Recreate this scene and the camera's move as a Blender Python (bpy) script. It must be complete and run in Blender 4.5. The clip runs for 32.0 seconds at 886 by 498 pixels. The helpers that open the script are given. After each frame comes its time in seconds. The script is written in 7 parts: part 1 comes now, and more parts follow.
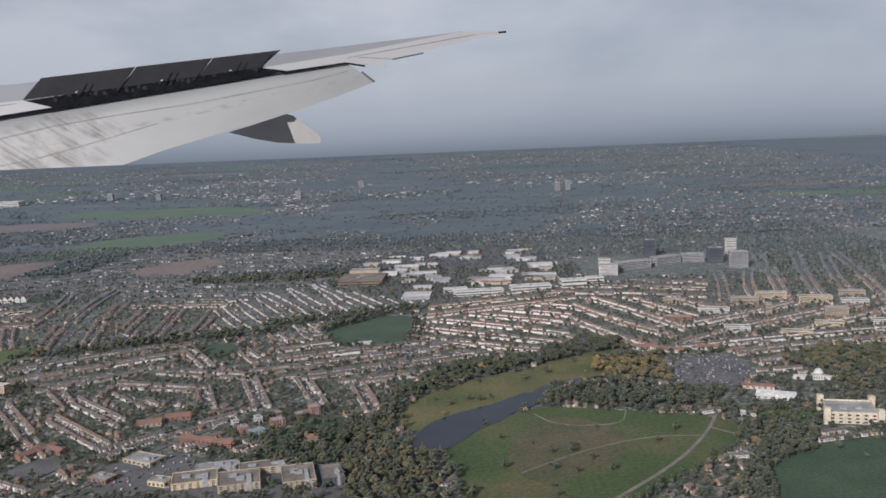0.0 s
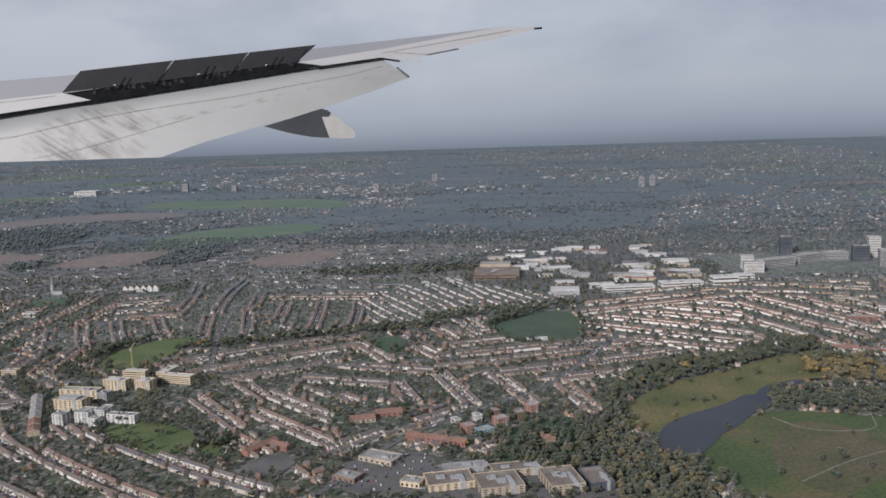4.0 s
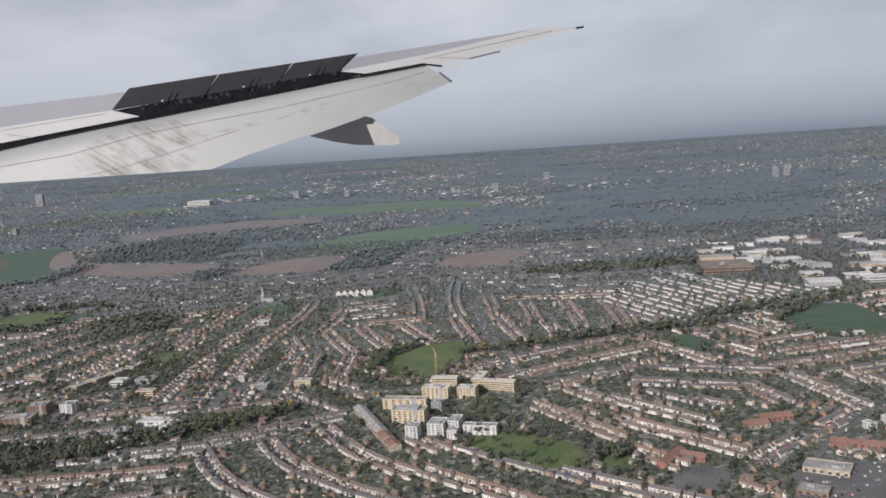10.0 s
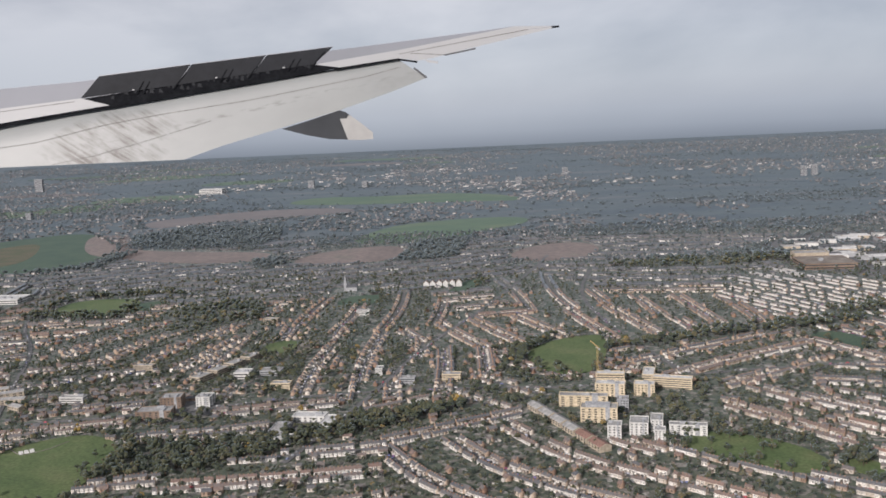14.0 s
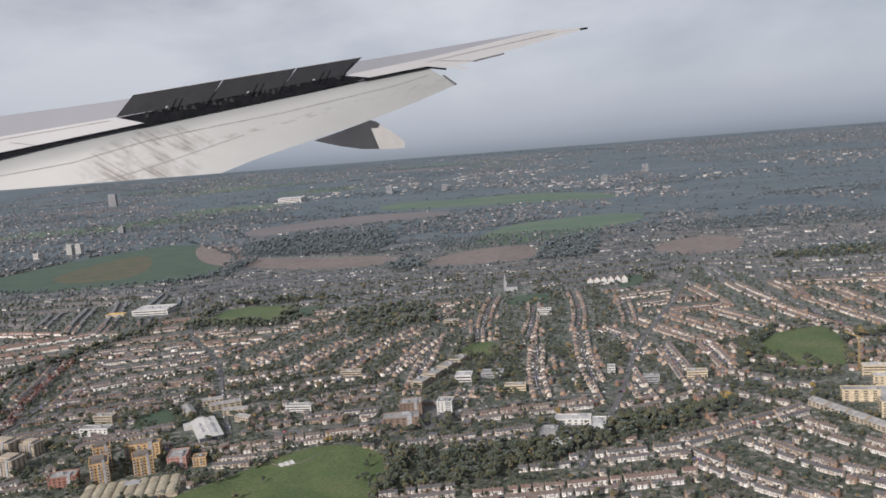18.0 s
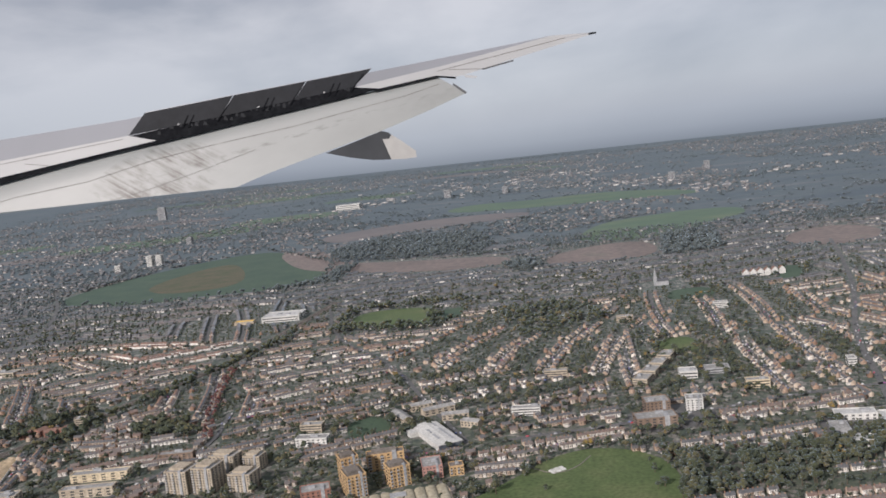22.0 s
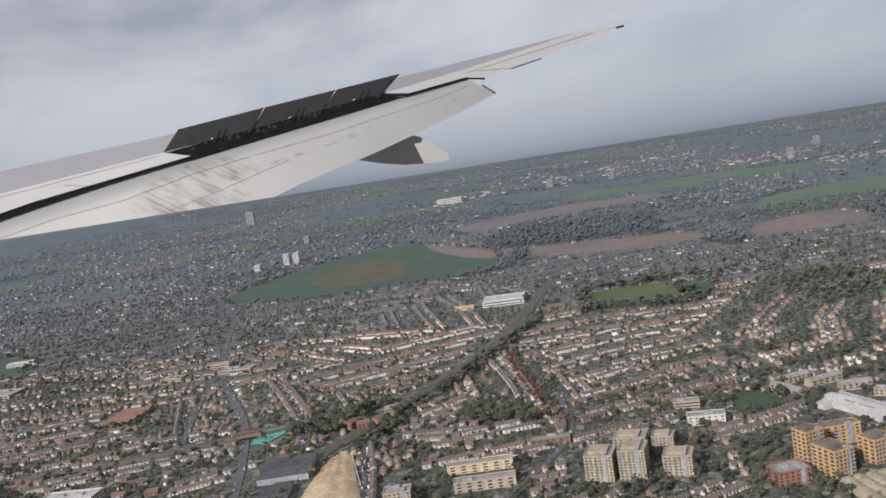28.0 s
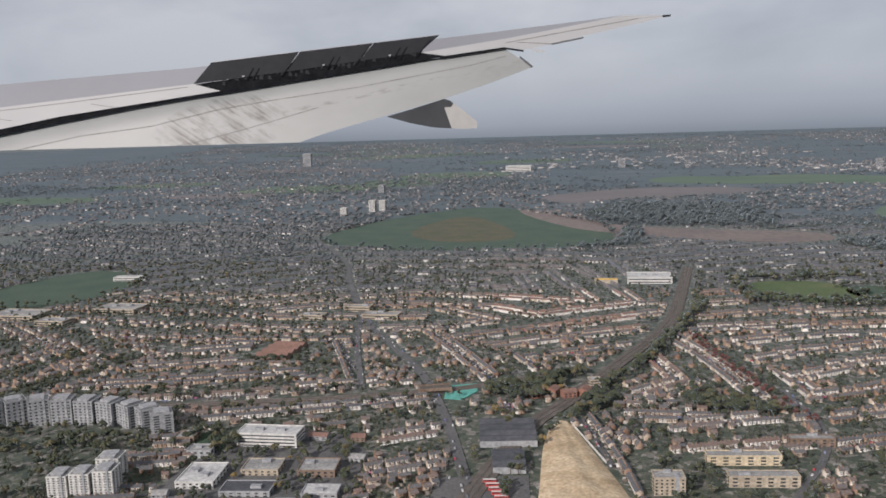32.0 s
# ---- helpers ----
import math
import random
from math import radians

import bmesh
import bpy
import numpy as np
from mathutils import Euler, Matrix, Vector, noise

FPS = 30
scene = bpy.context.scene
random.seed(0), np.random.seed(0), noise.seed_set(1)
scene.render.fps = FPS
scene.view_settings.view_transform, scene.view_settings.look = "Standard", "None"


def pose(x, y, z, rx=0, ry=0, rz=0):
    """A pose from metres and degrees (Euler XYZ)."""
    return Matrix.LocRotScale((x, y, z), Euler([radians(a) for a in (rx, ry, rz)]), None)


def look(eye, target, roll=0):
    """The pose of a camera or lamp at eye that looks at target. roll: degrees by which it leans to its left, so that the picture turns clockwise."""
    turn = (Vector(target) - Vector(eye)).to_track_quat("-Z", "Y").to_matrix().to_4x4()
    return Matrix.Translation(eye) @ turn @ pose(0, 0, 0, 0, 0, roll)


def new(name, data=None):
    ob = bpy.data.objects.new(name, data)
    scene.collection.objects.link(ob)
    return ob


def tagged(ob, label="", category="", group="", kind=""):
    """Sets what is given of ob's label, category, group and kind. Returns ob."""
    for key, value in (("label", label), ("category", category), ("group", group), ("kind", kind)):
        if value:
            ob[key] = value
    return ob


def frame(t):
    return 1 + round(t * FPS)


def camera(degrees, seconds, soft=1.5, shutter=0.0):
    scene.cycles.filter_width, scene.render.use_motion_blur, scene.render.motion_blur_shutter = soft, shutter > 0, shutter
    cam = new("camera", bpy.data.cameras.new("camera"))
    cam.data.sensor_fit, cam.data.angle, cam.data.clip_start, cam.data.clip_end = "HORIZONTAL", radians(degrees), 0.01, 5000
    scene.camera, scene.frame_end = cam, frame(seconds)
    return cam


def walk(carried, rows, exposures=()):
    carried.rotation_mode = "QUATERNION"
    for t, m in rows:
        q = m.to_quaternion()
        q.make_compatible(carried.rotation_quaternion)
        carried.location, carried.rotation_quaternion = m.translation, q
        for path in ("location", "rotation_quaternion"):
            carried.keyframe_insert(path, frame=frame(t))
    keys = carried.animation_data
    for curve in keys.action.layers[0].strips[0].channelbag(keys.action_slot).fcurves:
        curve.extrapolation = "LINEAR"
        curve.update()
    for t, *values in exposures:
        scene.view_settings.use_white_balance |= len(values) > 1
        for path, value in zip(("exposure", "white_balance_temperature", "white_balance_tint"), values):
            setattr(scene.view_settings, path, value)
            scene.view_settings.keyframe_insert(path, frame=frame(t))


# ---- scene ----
cam = camera(52.2, 32.0, soft=1.68)
PATH = [
    (0, (-2.229, 0.957, 20.451), (-2.218, 2.936, 20.163), -2.3),
    (0.5, (-3.794, 1.461, 20.497), (-3.792, 3.44, 20.202), -2.8),
    (1, (-5.371, 2.035, 20.368), (-5.391, 4.014, 20.078), -3.5),
    (1.5, (-6.959, 2.501, 20.266), (-6.998, 4.481, 19.985), -3.6),
    (2, (-8.634, 3.029, 20.203), (-8.681, 5.009, 19.923), -3.2),
    (2.5, (-10.282, 3.428, 20.105), (-10.331, 5.406, 19.81), -3.3),
    (3, (-11.835, 3.806, 20.016), (-11.895, 5.783, 19.715), -2.5),
    (3.5, (-13.658, 3.885, 20.042), (-13.711, 5.863, 19.748), -1.8),
    (5.5, (-20.838, 5.164, 20.108), (-20.908, 7.14, 19.808), -1.9),
    (6, (-22.501, 5.634, 20.051), (-22.583, 7.609, 19.748), -2.0),
    (6.5, (-24.301, 6.03, 19.949), (-24.381, 8.006, 19.65), -2.6),
    (7, (-26.12, 6.422, 19.864), (-26.21, 8.398, 19.572), -3.3),
    (7.5, (-27.855, 6.752, 19.829), (-27.981, 8.728, 19.548), -3.9),
    (8, (-29.582, 7.081, 19.775), (-29.719, 9.058, 19.51), -4.3),
    (8.5, (-31.38, 7.489, 19.612), (-31.534, 9.466, 19.354), -4.4),
    (9, (-33.156, 7.969, 19.54), (-33.312, 9.947, 19.289), -4.3),
    (9.5, (-35.019, 8.323, 19.525), (-35.171, 10.3, 19.264), -4.2),
    (10, (-36.782, 8.715, 19.368), (-36.932, 10.689, 19.088), -3.9),
    (10.5, (-38.508, 9.256, 19.316), (-38.654, 11.229, 19.025), -3.3),
    (11, (-40.243, 9.774, 19.218), (-40.382, 11.746, 18.916), -2.7),
    (11.5, (-41.996, 10.286, 19.108), (-42.106, 12.258, 18.795), -1.8),
    (12, (-43.796, 10.738, 19.084), (-43.902, 12.711, 18.775), -1.5),
    (12.5, (-45.543, 11.197, 18.942), (-45.666, 13.169, 18.633), -1.8),
    (13, (-47.269, 11.712, 18.951), (-47.387, 13.685, 18.648), -1.7),
    (13.5, (-49.042, 12.059, 18.838), (-49.137, 14.035, 18.543), -2.2),
    (15.5, (-56.15, 13.615, 18.444), (-56.24, 15.593, 18.159), -3.4),
    (16, (-57.918, 13.979, 18.333), (-58.028, 15.957, 18.064), -4.0),
    (16.5, (-59.693, 14.405, 18.199), (-59.818, 16.382, 17.929), -4.3),
    (17, (-61.439, 14.776, 18.109), (-61.572, 16.753, 17.838), -4.3),
    (17.5, (-63.158, 15.107, 18.105), (-63.295, 17.084, 17.834), -4.4),
    (18, (-64.926, 15.432, 18.015), (-65.077, 17.407, 17.743), -4.6),
    (18.5, (-66.62, 15.867, 17.915), (-66.769, 17.842, 17.643), -4.5),
    (19, (-68.411, 16.204, 17.856), (-68.553, 18.181, 17.59), -4.7),
    (19.5, (-70.159, 16.715, 17.764), (-70.318, 18.691, 17.5), -5.1),
    (20, (-71.888, 17.101, 17.706), (-72.031, 19.078, 17.445), -5.4),
    (20.5, (-73.629, 17.489, 17.647), (-73.777, 19.467, 17.395), -5.6),
    (21, (-75.361, 17.818, 17.573), (-75.517, 19.796, 17.321), -6.1),
    (21.5, (-77.104, 18.252, 17.49), (-77.275, 20.23, 17.241), -6.3),
    (22, (-78.849, 18.719, 17.442), (-79.024, 20.696, 17.192), -6.3),
    (22.5, (-80.502, 19.086, 17.402), (-80.652, 21.065, 17.149), -6.3),
    (23, (-82.227, 19.357, 17.341), (-82.395, 21.334, 17.092), -6.6),
    (23.5, (-83.832, 19.839, 17.232), (-84.002, 21.816, 16.985), -7.2),
    (24, (-85.523, 20.187, 17.169), (-85.702, 22.163, 16.916), -7.4),
    (24.5, (-87.188, 20.594, 17.152), (-87.38, 22.569, 16.901), -7.9),
    (26.5, (-94.002, 22.041, 16.823), (-94.218, 24.014, 16.581), -9.0),
    (27, (-95.642, 22.352, 16.796), (-95.876, 24.323, 16.553), -9.1),
    (27.5, (-97.273, 22.702, 16.696), (-97.516, 24.673, 16.46), -9.3),
    (28, (-98.873, 23.08, 16.627), (-99.118, 25.051, 16.393), -9.1),
    (28.5, (-100.498, 23.482, 16.604), (-100.748, 25.452, 16.374), -8.9),
    (29, (-102.185, 23.884, 16.537), (-102.455, 25.852, 16.305), -8.6),
    (29.5, (-103.839, 24.324, 16.422), (-104.128, 26.289, 16.188), -7.9),
    (30, (-105.492, 24.804, 16.342), (-105.784, 26.768, 16.098), -7.0),
    (30.5, (-107.131, 25.049, 16.414), (-107.436, 27.009, 16.155), -6.3),
    (31, (-108.729, 25.319, 16.452), (-109.036, 27.276, 16.182), -5.0),
    (31.5, (-110.393, 25.709, 16.417), (-110.681, 27.668, 16.131), -3.4),
    (32, (-112.005, 26.014, 16.466), (-112.281, 27.971, 16.161), -1.8),
]
walk(cam, [(t, look(eye, target, roll)) for t, eye, target, roll in PATH],
     exposures=[(0.0, 0.2, 5630, 15), (6.0, 0.26, 5640, 15), (13.0, 0.47, 5810, 15), (19.0, 0.43, 5810, 15), (28.0, 0.36, 5800, 15), (32.0, 0.28, 5820, 15)])


# ---- light: overcast autumn morning, low sun behind the camera and to its left ----
SUN_AZ, SUN_EL = 211.0, 27.0          # degrees clockwise from the view's forward (+y), and above the ground
sun_from = Vector((math.sin(radians(SUN_AZ)) * math.cos(radians(SUN_EL)), math.cos(radians(SUN_AZ)) * math.cos(radians(SUN_EL)), math.sin(radians(SUN_EL))))
sun = new("sun", bpy.data.lights.new("sun", "SUN"))
sun.data.energy, sun.data.angle, sun.data.color = 3.3, radians(4.0), (1.0, 0.87, 0.72)
sun.matrix_world = look(sun_from * 900, (0, 0, 0))

world = bpy.data.worlds.new("overcast_sky")
scene.world = world
world.use_nodes = True
wn, wl = world.node_tree.nodes, world.node_tree.links
wn.clear()


def wnode(kind, **sets):
    n = wn.new(kind)
    for k, v in sets.items():
        n.inputs[k.replace("_", " ")].default_value = v
    return n


sky = wn.new("ShaderNodeTexSky")
sky.sky_type, sky.sun_disc = "NISHITA", False
sky.sun_elevation, sky.sun_rotation = radians(SUN_EL), radians(SUN_AZ)
coords = wn.new("ShaderNodeTexCoord")
squash = wn.new("ShaderNodeMapping")
squash.inputs["Scale"].default_value, squash.inputs["Location"].default_value = (1.0, 1.0, 2.3), (0.45, 0.0, 0.3)
wl.new(coords.outputs["Generated"], squash.inputs["Vector"])
puffs = wnode("ShaderNodeTexNoise", Scale=3.4, Detail=6.0, Roughness=0.5, Distortion=0.25)
wl.new(squash.outputs[0], puffs.inputs["Vector"])
banks = wnode("ShaderNodeTexNoise", Scale=1.1, Detail=3.0, Roughness=0.5)
wl.new(squash.outputs[0], banks.inputs["Vector"])
split = wn.new("ShaderNodeSeparateXYZ")
wl.new(coords.outputs["Generated"], split.inputs[0])
# height above the horizon: grey-blue murk at the horizon, paler cloud higher up
lift = wnode("ShaderNodeMapRange")
lift.inputs["From Min"].default_value, lift.inputs["From Max"].default_value = -0.036, 0.2
wl.new(split.outputs["Z"], lift.inputs["Value"])
murk = wn.new("ShaderNodeValToRGB")
murk.color_ramp.elements[0].position, murk.color_ramp.elements[0].color = 0.0, (0.16, 0.177, 0.193, 1)
murk.color_ramp.elements[1].position, murk.color_ramp.elements[1].color = 1.0, (0.322, 0.321, 0.316, 1)
for at, tint in ((0.07, (0.236, 0.253, 0.267, 1)), (0.15, (0.288, 0.303, 0.314, 1)), (0.28, (0.318, 0.331, 0.339, 1)), (0.58, (0.318, 0.325, 0.328, 1))):
    murk.color_ramp.elements.new(at).color = tint
wl.new(lift.outputs[0], murk.inputs[0])
tone = wn.new("ShaderNodeValToRGB")
tone.color_ramp.elements[0].position, tone.color_ramp.elements[0].color = 0.38, (0.77, 0.775, 0.79, 1)
tone.color_ramp.elements[1].position, tone.color_ramp.elements[1].color = 0.63, (1.56, 1.47, 1.36, 1)
wl.new(puffs.outputs["Fac"], tone.inputs[0])
veil = wn.new("ShaderNodeMix")
veil.data_type, veil.blend_type = "RGBA", "MULTIPLY"
wl.new(lift.outputs[0], veil.inputs["Factor"])
wl.new(murk.outputs[0], veil.inputs["A"])
wl.new(tone.outputs[0], veil.inputs["B"])
dim = wn.new("ShaderNodeMix")
dim.data_type, dim.blend_type = "RGBA", "MULTIPLY"
dim.inputs["Factor"].default_value = 0.75
banked = wn.new("ShaderNodeValToRGB")
banked.color_ramp.elements[0].position, banked.color_ramp.elements[0].color = 0.3, (0.84, 0.86, 0.9, 1)
banked.color_ramp.elements[1].position, banked.color_ramp.elements[1].color = 0.7, (1.2, 1.18, 1.15, 1)
wl.new(banks.outputs["Fac"], banked.inputs[0])
wl.new(veil.outputs["Result"], dim.inputs["A"])
wl.new(banked.outputs[0], dim.inputs["B"])
clear = wn.new("ShaderNodeVectorMath")
clear.operation = "SCALE"
clear.inputs["Scale"].default_value = 0.1
wl.new(sky.outputs[0], clear.inputs[0])
cover = wn.new("ShaderNodeMix")
cover.data_type = "RGBA"
cover.inputs["Factor"].default_value = 0.92
wl.new(clear.outputs[0], cover.inputs["A"])
wl.new(dim.outputs["Result"], cover.inputs["B"])
back = wnode("ShaderNodeBackground", Strength=1.0)
wl.new(cover.outputs["Result"], back.inputs["Color"])
wout = wn.new("ShaderNodeOutputWorld")
wl.new(back.outputs[0], wout.inputs["Surface"])

# ---- materials ----
S = 0.05                               # the whole place but the wing is laid out at one twentieth: 1 m on the ground is 0.05 units


def rgba(c):
    return (c[0], c[1], c[2], 1.0)


def surface(name, stops, scale=1.0, rough=0.85, by="noise", detail=6.0, bump=0.0, fine=None, metal=0.0, spec=0.3, sheen=0.0, vary=0.28, stretch=None, spin=0.0):
    """A node material: colours by noise, by each loose piece, or by the tone stored on the faces, with a finer grain over it."""
    m = bpy.data.materials.new(name)
    m.use_nodes = True
    n, l = m.node_tree.nodes, m.node_tree.links
    b = n["Principled BSDF"]
    b.inputs["Roughness"].default_value = rough
    b.inputs["Metallic"].default_value = metal
    b.inputs["Specular IOR Level"].default_value = spec
    # the bluish sheen pales surfaces at grazing angles, in place of haze
    b.inputs["Sheen Weight"].default_value, b.inputs["Sheen Roughness"].default_value = sheen, 0.4
    b.inputs["Sheen Tint"].default_value = (0.64, 0.82, 1.0, 1.0)
    co = n.new("ShaderNodeTexCoord")
    if stretch:
        mp = n.new("ShaderNodeMapping")
        mp.vector_type = "TEXTURE"
        mp.inputs["Scale"].default_value = [1.0 / q for q in stretch]
        mp.inputs["Rotation"].default_value = (0.0, radians(spin), 0.0)
        l.new(co.outputs["Object"], mp.inputs["Vector"])
        where = mp.outputs["Vector"]
    else:
        where = co.outputs["Object"]
    ramp = n.new("ShaderNodeValToRGB")
    els = ramp.color_ramp.elements
    while len(els) < len(stops):
        els.new(0.5)
    for el, (p, c) in zip(els, stops):
        el.position = p
    for el, (p, c) in zip(els, stops):
        el.position, el.color = p, rgba(c)
    if by == "noise":
        src = n.new("ShaderNodeTexNoise")
        src.inputs["Scale"].default_value, src.inputs["Detail"].default_value = scale, detail
        l.new(where, src.inputs["Vector"])
        l.new(src.outputs["Fac"], ramp.inputs[0])
    elif by == "island":
        src = n.new("ShaderNodeNewGeometry")
        l.new(src.outputs["Random Per Island"], ramp.inputs[0])
    elif by == "random":
        src = n.new("ShaderNodeObjectInfo")
        l.new(src.outputs["Random"], ramp.inputs[0])
    else:
        src = n.new("ShaderNodeAttribute")
        src.attribute_name = "tone"
        l.new(src.outputs["Fac"], ramp.inputs[0])
    grain = n.new("ShaderNodeTexNoise")
    grain.inputs["Scale"].default_value, grain.inputs["Detail"].default_value = fine or scale * 9.0, 4.0
    l.new(where, grain.inputs["Vector"])
    spread = n.new("ShaderNodeMapRange")
    spread.inputs["From Min"].default_value, spread.inputs["From Max"].default_value = 0.3, 0.7
    spread.inputs["To Min"].default_value, spread.inputs["To Max"].default_value = 1.0 - vary, 1.0 + vary
    l.new(grain.outputs["Fac"], spread.inputs["Value"])
    mul = n.new("ShaderNodeVectorMath")
    mul.operation = "SCALE"
    l.new(ramp.outputs[0], mul.inputs[0])
    l.new(spread.outputs[0], mul.inputs["Scale"])
    l.new(mul.outputs[0], b.inputs["Base Color"])
    if bump:
        bp = n.new("ShaderNodeBump")
        bp.inputs["Strength"].default_value, bp.inputs["Distance"].default_value = bump, 0.05
        l.new(grain.outputs["Fac"], bp.inputs["Height"])
        l.new(bp.outputs[0], b.inputs["Normal"])
    return m


M = {}


def plots(name, stops, size, sheen):
    """Back gardens: small plots of lawn, soil, paving and shrubs, each with its own tone, with a grain over them."""
    m = surface(name, stops, 1.0, 0.95, fine=11.0, vary=0.55, sheen=sheen)
    n, l = m.node_tree.nodes, m.node_tree.links
    ramp = next(k for k in n if k.type == "VALTORGB")
    co = next(k for k in n if k.type == "TEX_COORD")
    cell = n.new("ShaderNodeTexVoronoi")
    cell.inputs["Scale"].default_value = 1.0 / size
    wobble = n.new("ShaderNodeTexNoise")
    wobble.inputs["Scale"].default_value, wobble.inputs["Detail"].default_value = 1.1, 5.0
    l.new(co.outputs["Object"], cell.inputs["Vector"])
    l.new(co.outputs["Object"], wobble.inputs["Vector"])
    split_ = n.new("ShaderNodeSeparateColor")
    l.new(cell.outputs["Color"], split_.inputs[0])
    mix = n.new("ShaderNodeMix")
    mix.inputs["Factor"].default_value = 0.45
    l.new(split_.outputs[0], mix.inputs["A"])
    l.new(wobble.outputs["Fac"], mix.inputs["B"])
    l.new(mix.outputs["Result"], ramp.inputs[0])
    return m


M["garden"] = plots("garden_ground", [(0.22, (0.03, 0.038, 0.022)), (0.4, (0.05, 0.062, 0.032)), (0.52, (0.072, 0.08, 0.046)), (0.62, (0.1, 0.092, 0.068)), (0.72, (0.17, 0.155, 0.13)), (0.8, (0.26, 0.245, 0.215))], 0.3, 0.2)
# far land: distance haze is greyed into the base colours
M["country"] = surface("far_country_hazed", [(0.3, (0.036, 0.047, 0.054)), (0.44, (0.044, 0.056, 0.06)), (0.5, (0.056, 0.07, 0.066)), (0.56, (0.048, 0.06, 0.063)), (0.62, (0.07, 0.077, 0.076)), (0.74, (0.1, 0.1, 0.095))], 0.11, 0.95, detail=8.0, fine=1.3, vary=0.4, sheen=0.18, stretch=(0.3, 1.0, 1.0))
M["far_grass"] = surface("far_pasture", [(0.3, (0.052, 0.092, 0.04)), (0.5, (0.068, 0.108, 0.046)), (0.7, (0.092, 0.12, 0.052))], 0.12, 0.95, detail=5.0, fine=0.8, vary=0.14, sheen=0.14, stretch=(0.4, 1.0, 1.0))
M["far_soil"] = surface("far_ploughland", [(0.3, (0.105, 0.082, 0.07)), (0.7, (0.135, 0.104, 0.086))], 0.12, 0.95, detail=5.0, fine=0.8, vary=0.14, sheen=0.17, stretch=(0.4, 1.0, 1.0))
M["grass"] = surface("mown_grass", [(0.3, (0.058, 0.09, 0.028)), (0.5, (0.082, 0.114, 0.038)), (0.7, (0.118, 0.134, 0.055))], 0.3, 0.95, fine=5.0, sheen=0.06)
M["lawn"] = surface("park_lawn", [(0.3, (0.046, 0.074, 0.024)), (0.48, (0.06, 0.088, 0.029)), (0.58, (0.084, 0.094, 0.038)), (0.7, (0.115, 0.098, 0.05))], 0.16, 0.95, detail=7.0, fine=4.0, sheen=0.06)
# darker grass; on the mansion lawn this tone carries the shade
M["grass_dark"] = surface("dark_and_shaded_grass", [(0.3, (0.032, 0.06, 0.03)), (0.7, (0.052, 0.082, 0.04))], 0.3, 0.95, fine=5.0, sheen=0.1)
# yellowish meadow, with the sun on it put into a brighter colour
M["meadow"] = surface("sunlit_toned_meadow", [(0.3, (0.075, 0.09, 0.03)), (0.5, (0.11, 0.11, 0.042)), (0.7, (0.145, 0.125, 0.055))], 0.3, 0.95, fine=4.0, sheen=0.06)
M["brown_grass"] = surface("worn_grass", [(0.3, (0.06, 0.075, 0.03)), (0.5, (0.09, 0.085, 0.045)), (0.7, (0.115, 0.095, 0.055))], 0.35, 0.95, fine=4.0, sheen=0.06)
M["plough"] = surface("ploughed_soil", [(0.3, (0.12, 0.085, 0.065)), (0.6, (0.165, 0.12, 0.095)), (0.75, (0.13, 0.11, 0.075))], 0.15, 0.95, fine=1.2, sheen=0.15)
M["sand"] = surface("bare_sand", [(0.3, (0.38, 0.29, 0.18)), (0.5, (0.48, 0.38, 0.25)), (0.7, (0.58, 0.48, 0.33))], 0.9, 0.95, bump=0.4, fine=6.0)
M["asphalt"] = surface("asphalt", [(0.3, (0.085, 0.085, 0.085)), (0.7, (0.135, 0.131, 0.126))], 0.6, 0.9, fine=8.0, sheen=0.08)
M["paving"] = surface("pale_paving", [(0.3, (0.15, 0.14, 0.12)), (0.7, (0.23, 0.215, 0.185))], 0.8, 0.9)
M["teal"] = surface("teal_sports_surface", [(0.3, (0.1, 0.34, 0.29)), (0.7, (0.14, 0.4, 0.34))], 0.6, 0.8)
M["track"] = surface("rail_ballast", [(0.3, (0.09, 0.08, 0.07)), (0.7, (0.15, 0.135, 0.12))], 1.5, 0.95)
M["rail"] = surface("rail_steel", [(0.3, (0.2, 0.18, 0.16)), (0.7, (0.28, 0.25, 0.22))], 2.0, 0.5, metal=0.6)
M["wall"] = surface("house_walls", [(0.0, (0.22, 0.14, 0.1)), (0.25, (0.32, 0.23, 0.17)), (0.45, (0.46, 0.38, 0.3)), (0.65, (0.62, 0.57, 0.5)), (1.0, (0.82, 0.8, 0.76))], 1.0, 0.9, by="tone", fine=9.0)
M["roof"] = surface("house_roofs", [(0.0, (0.105, 0.107, 0.113)), (0.28, (0.146, 0.138, 0.134)), (0.45, (0.172, 0.138, 0.12)), (0.68, (0.205, 0.14, 0.114)), (0.9, (0.29, 0.17, 0.124)), (1.0, (0.4, 0.395, 0.385))], 1.0, 0.85, by="tone", fine=11.0, sheen=0.2)
M["shed"] = surface("shed_walls_and_felt", [(0.0, (0.09, 0.08, 0.07)), (0.4, (0.2, 0.17, 0.14)), (0.7, (0.36, 0.33, 0.29)), (1.0, (0.66, 0.64, 0.6))], 1.0, 0.9, by="tone", fine=9.0)
M["chimney"] = surface("chimney_brick", [(0.0, (0.2, 0.11, 0.075)), (1.0, (0.34, 0.24, 0.17))], 1.0, 0.9, by="island")
M["glass"] = surface("dark_window_glass", [(0.0, (0.025, 0.028, 0.032)), (1.0, (0.075, 0.082, 0.09))], 1.0, 0.25, by="random", spec=0.3)
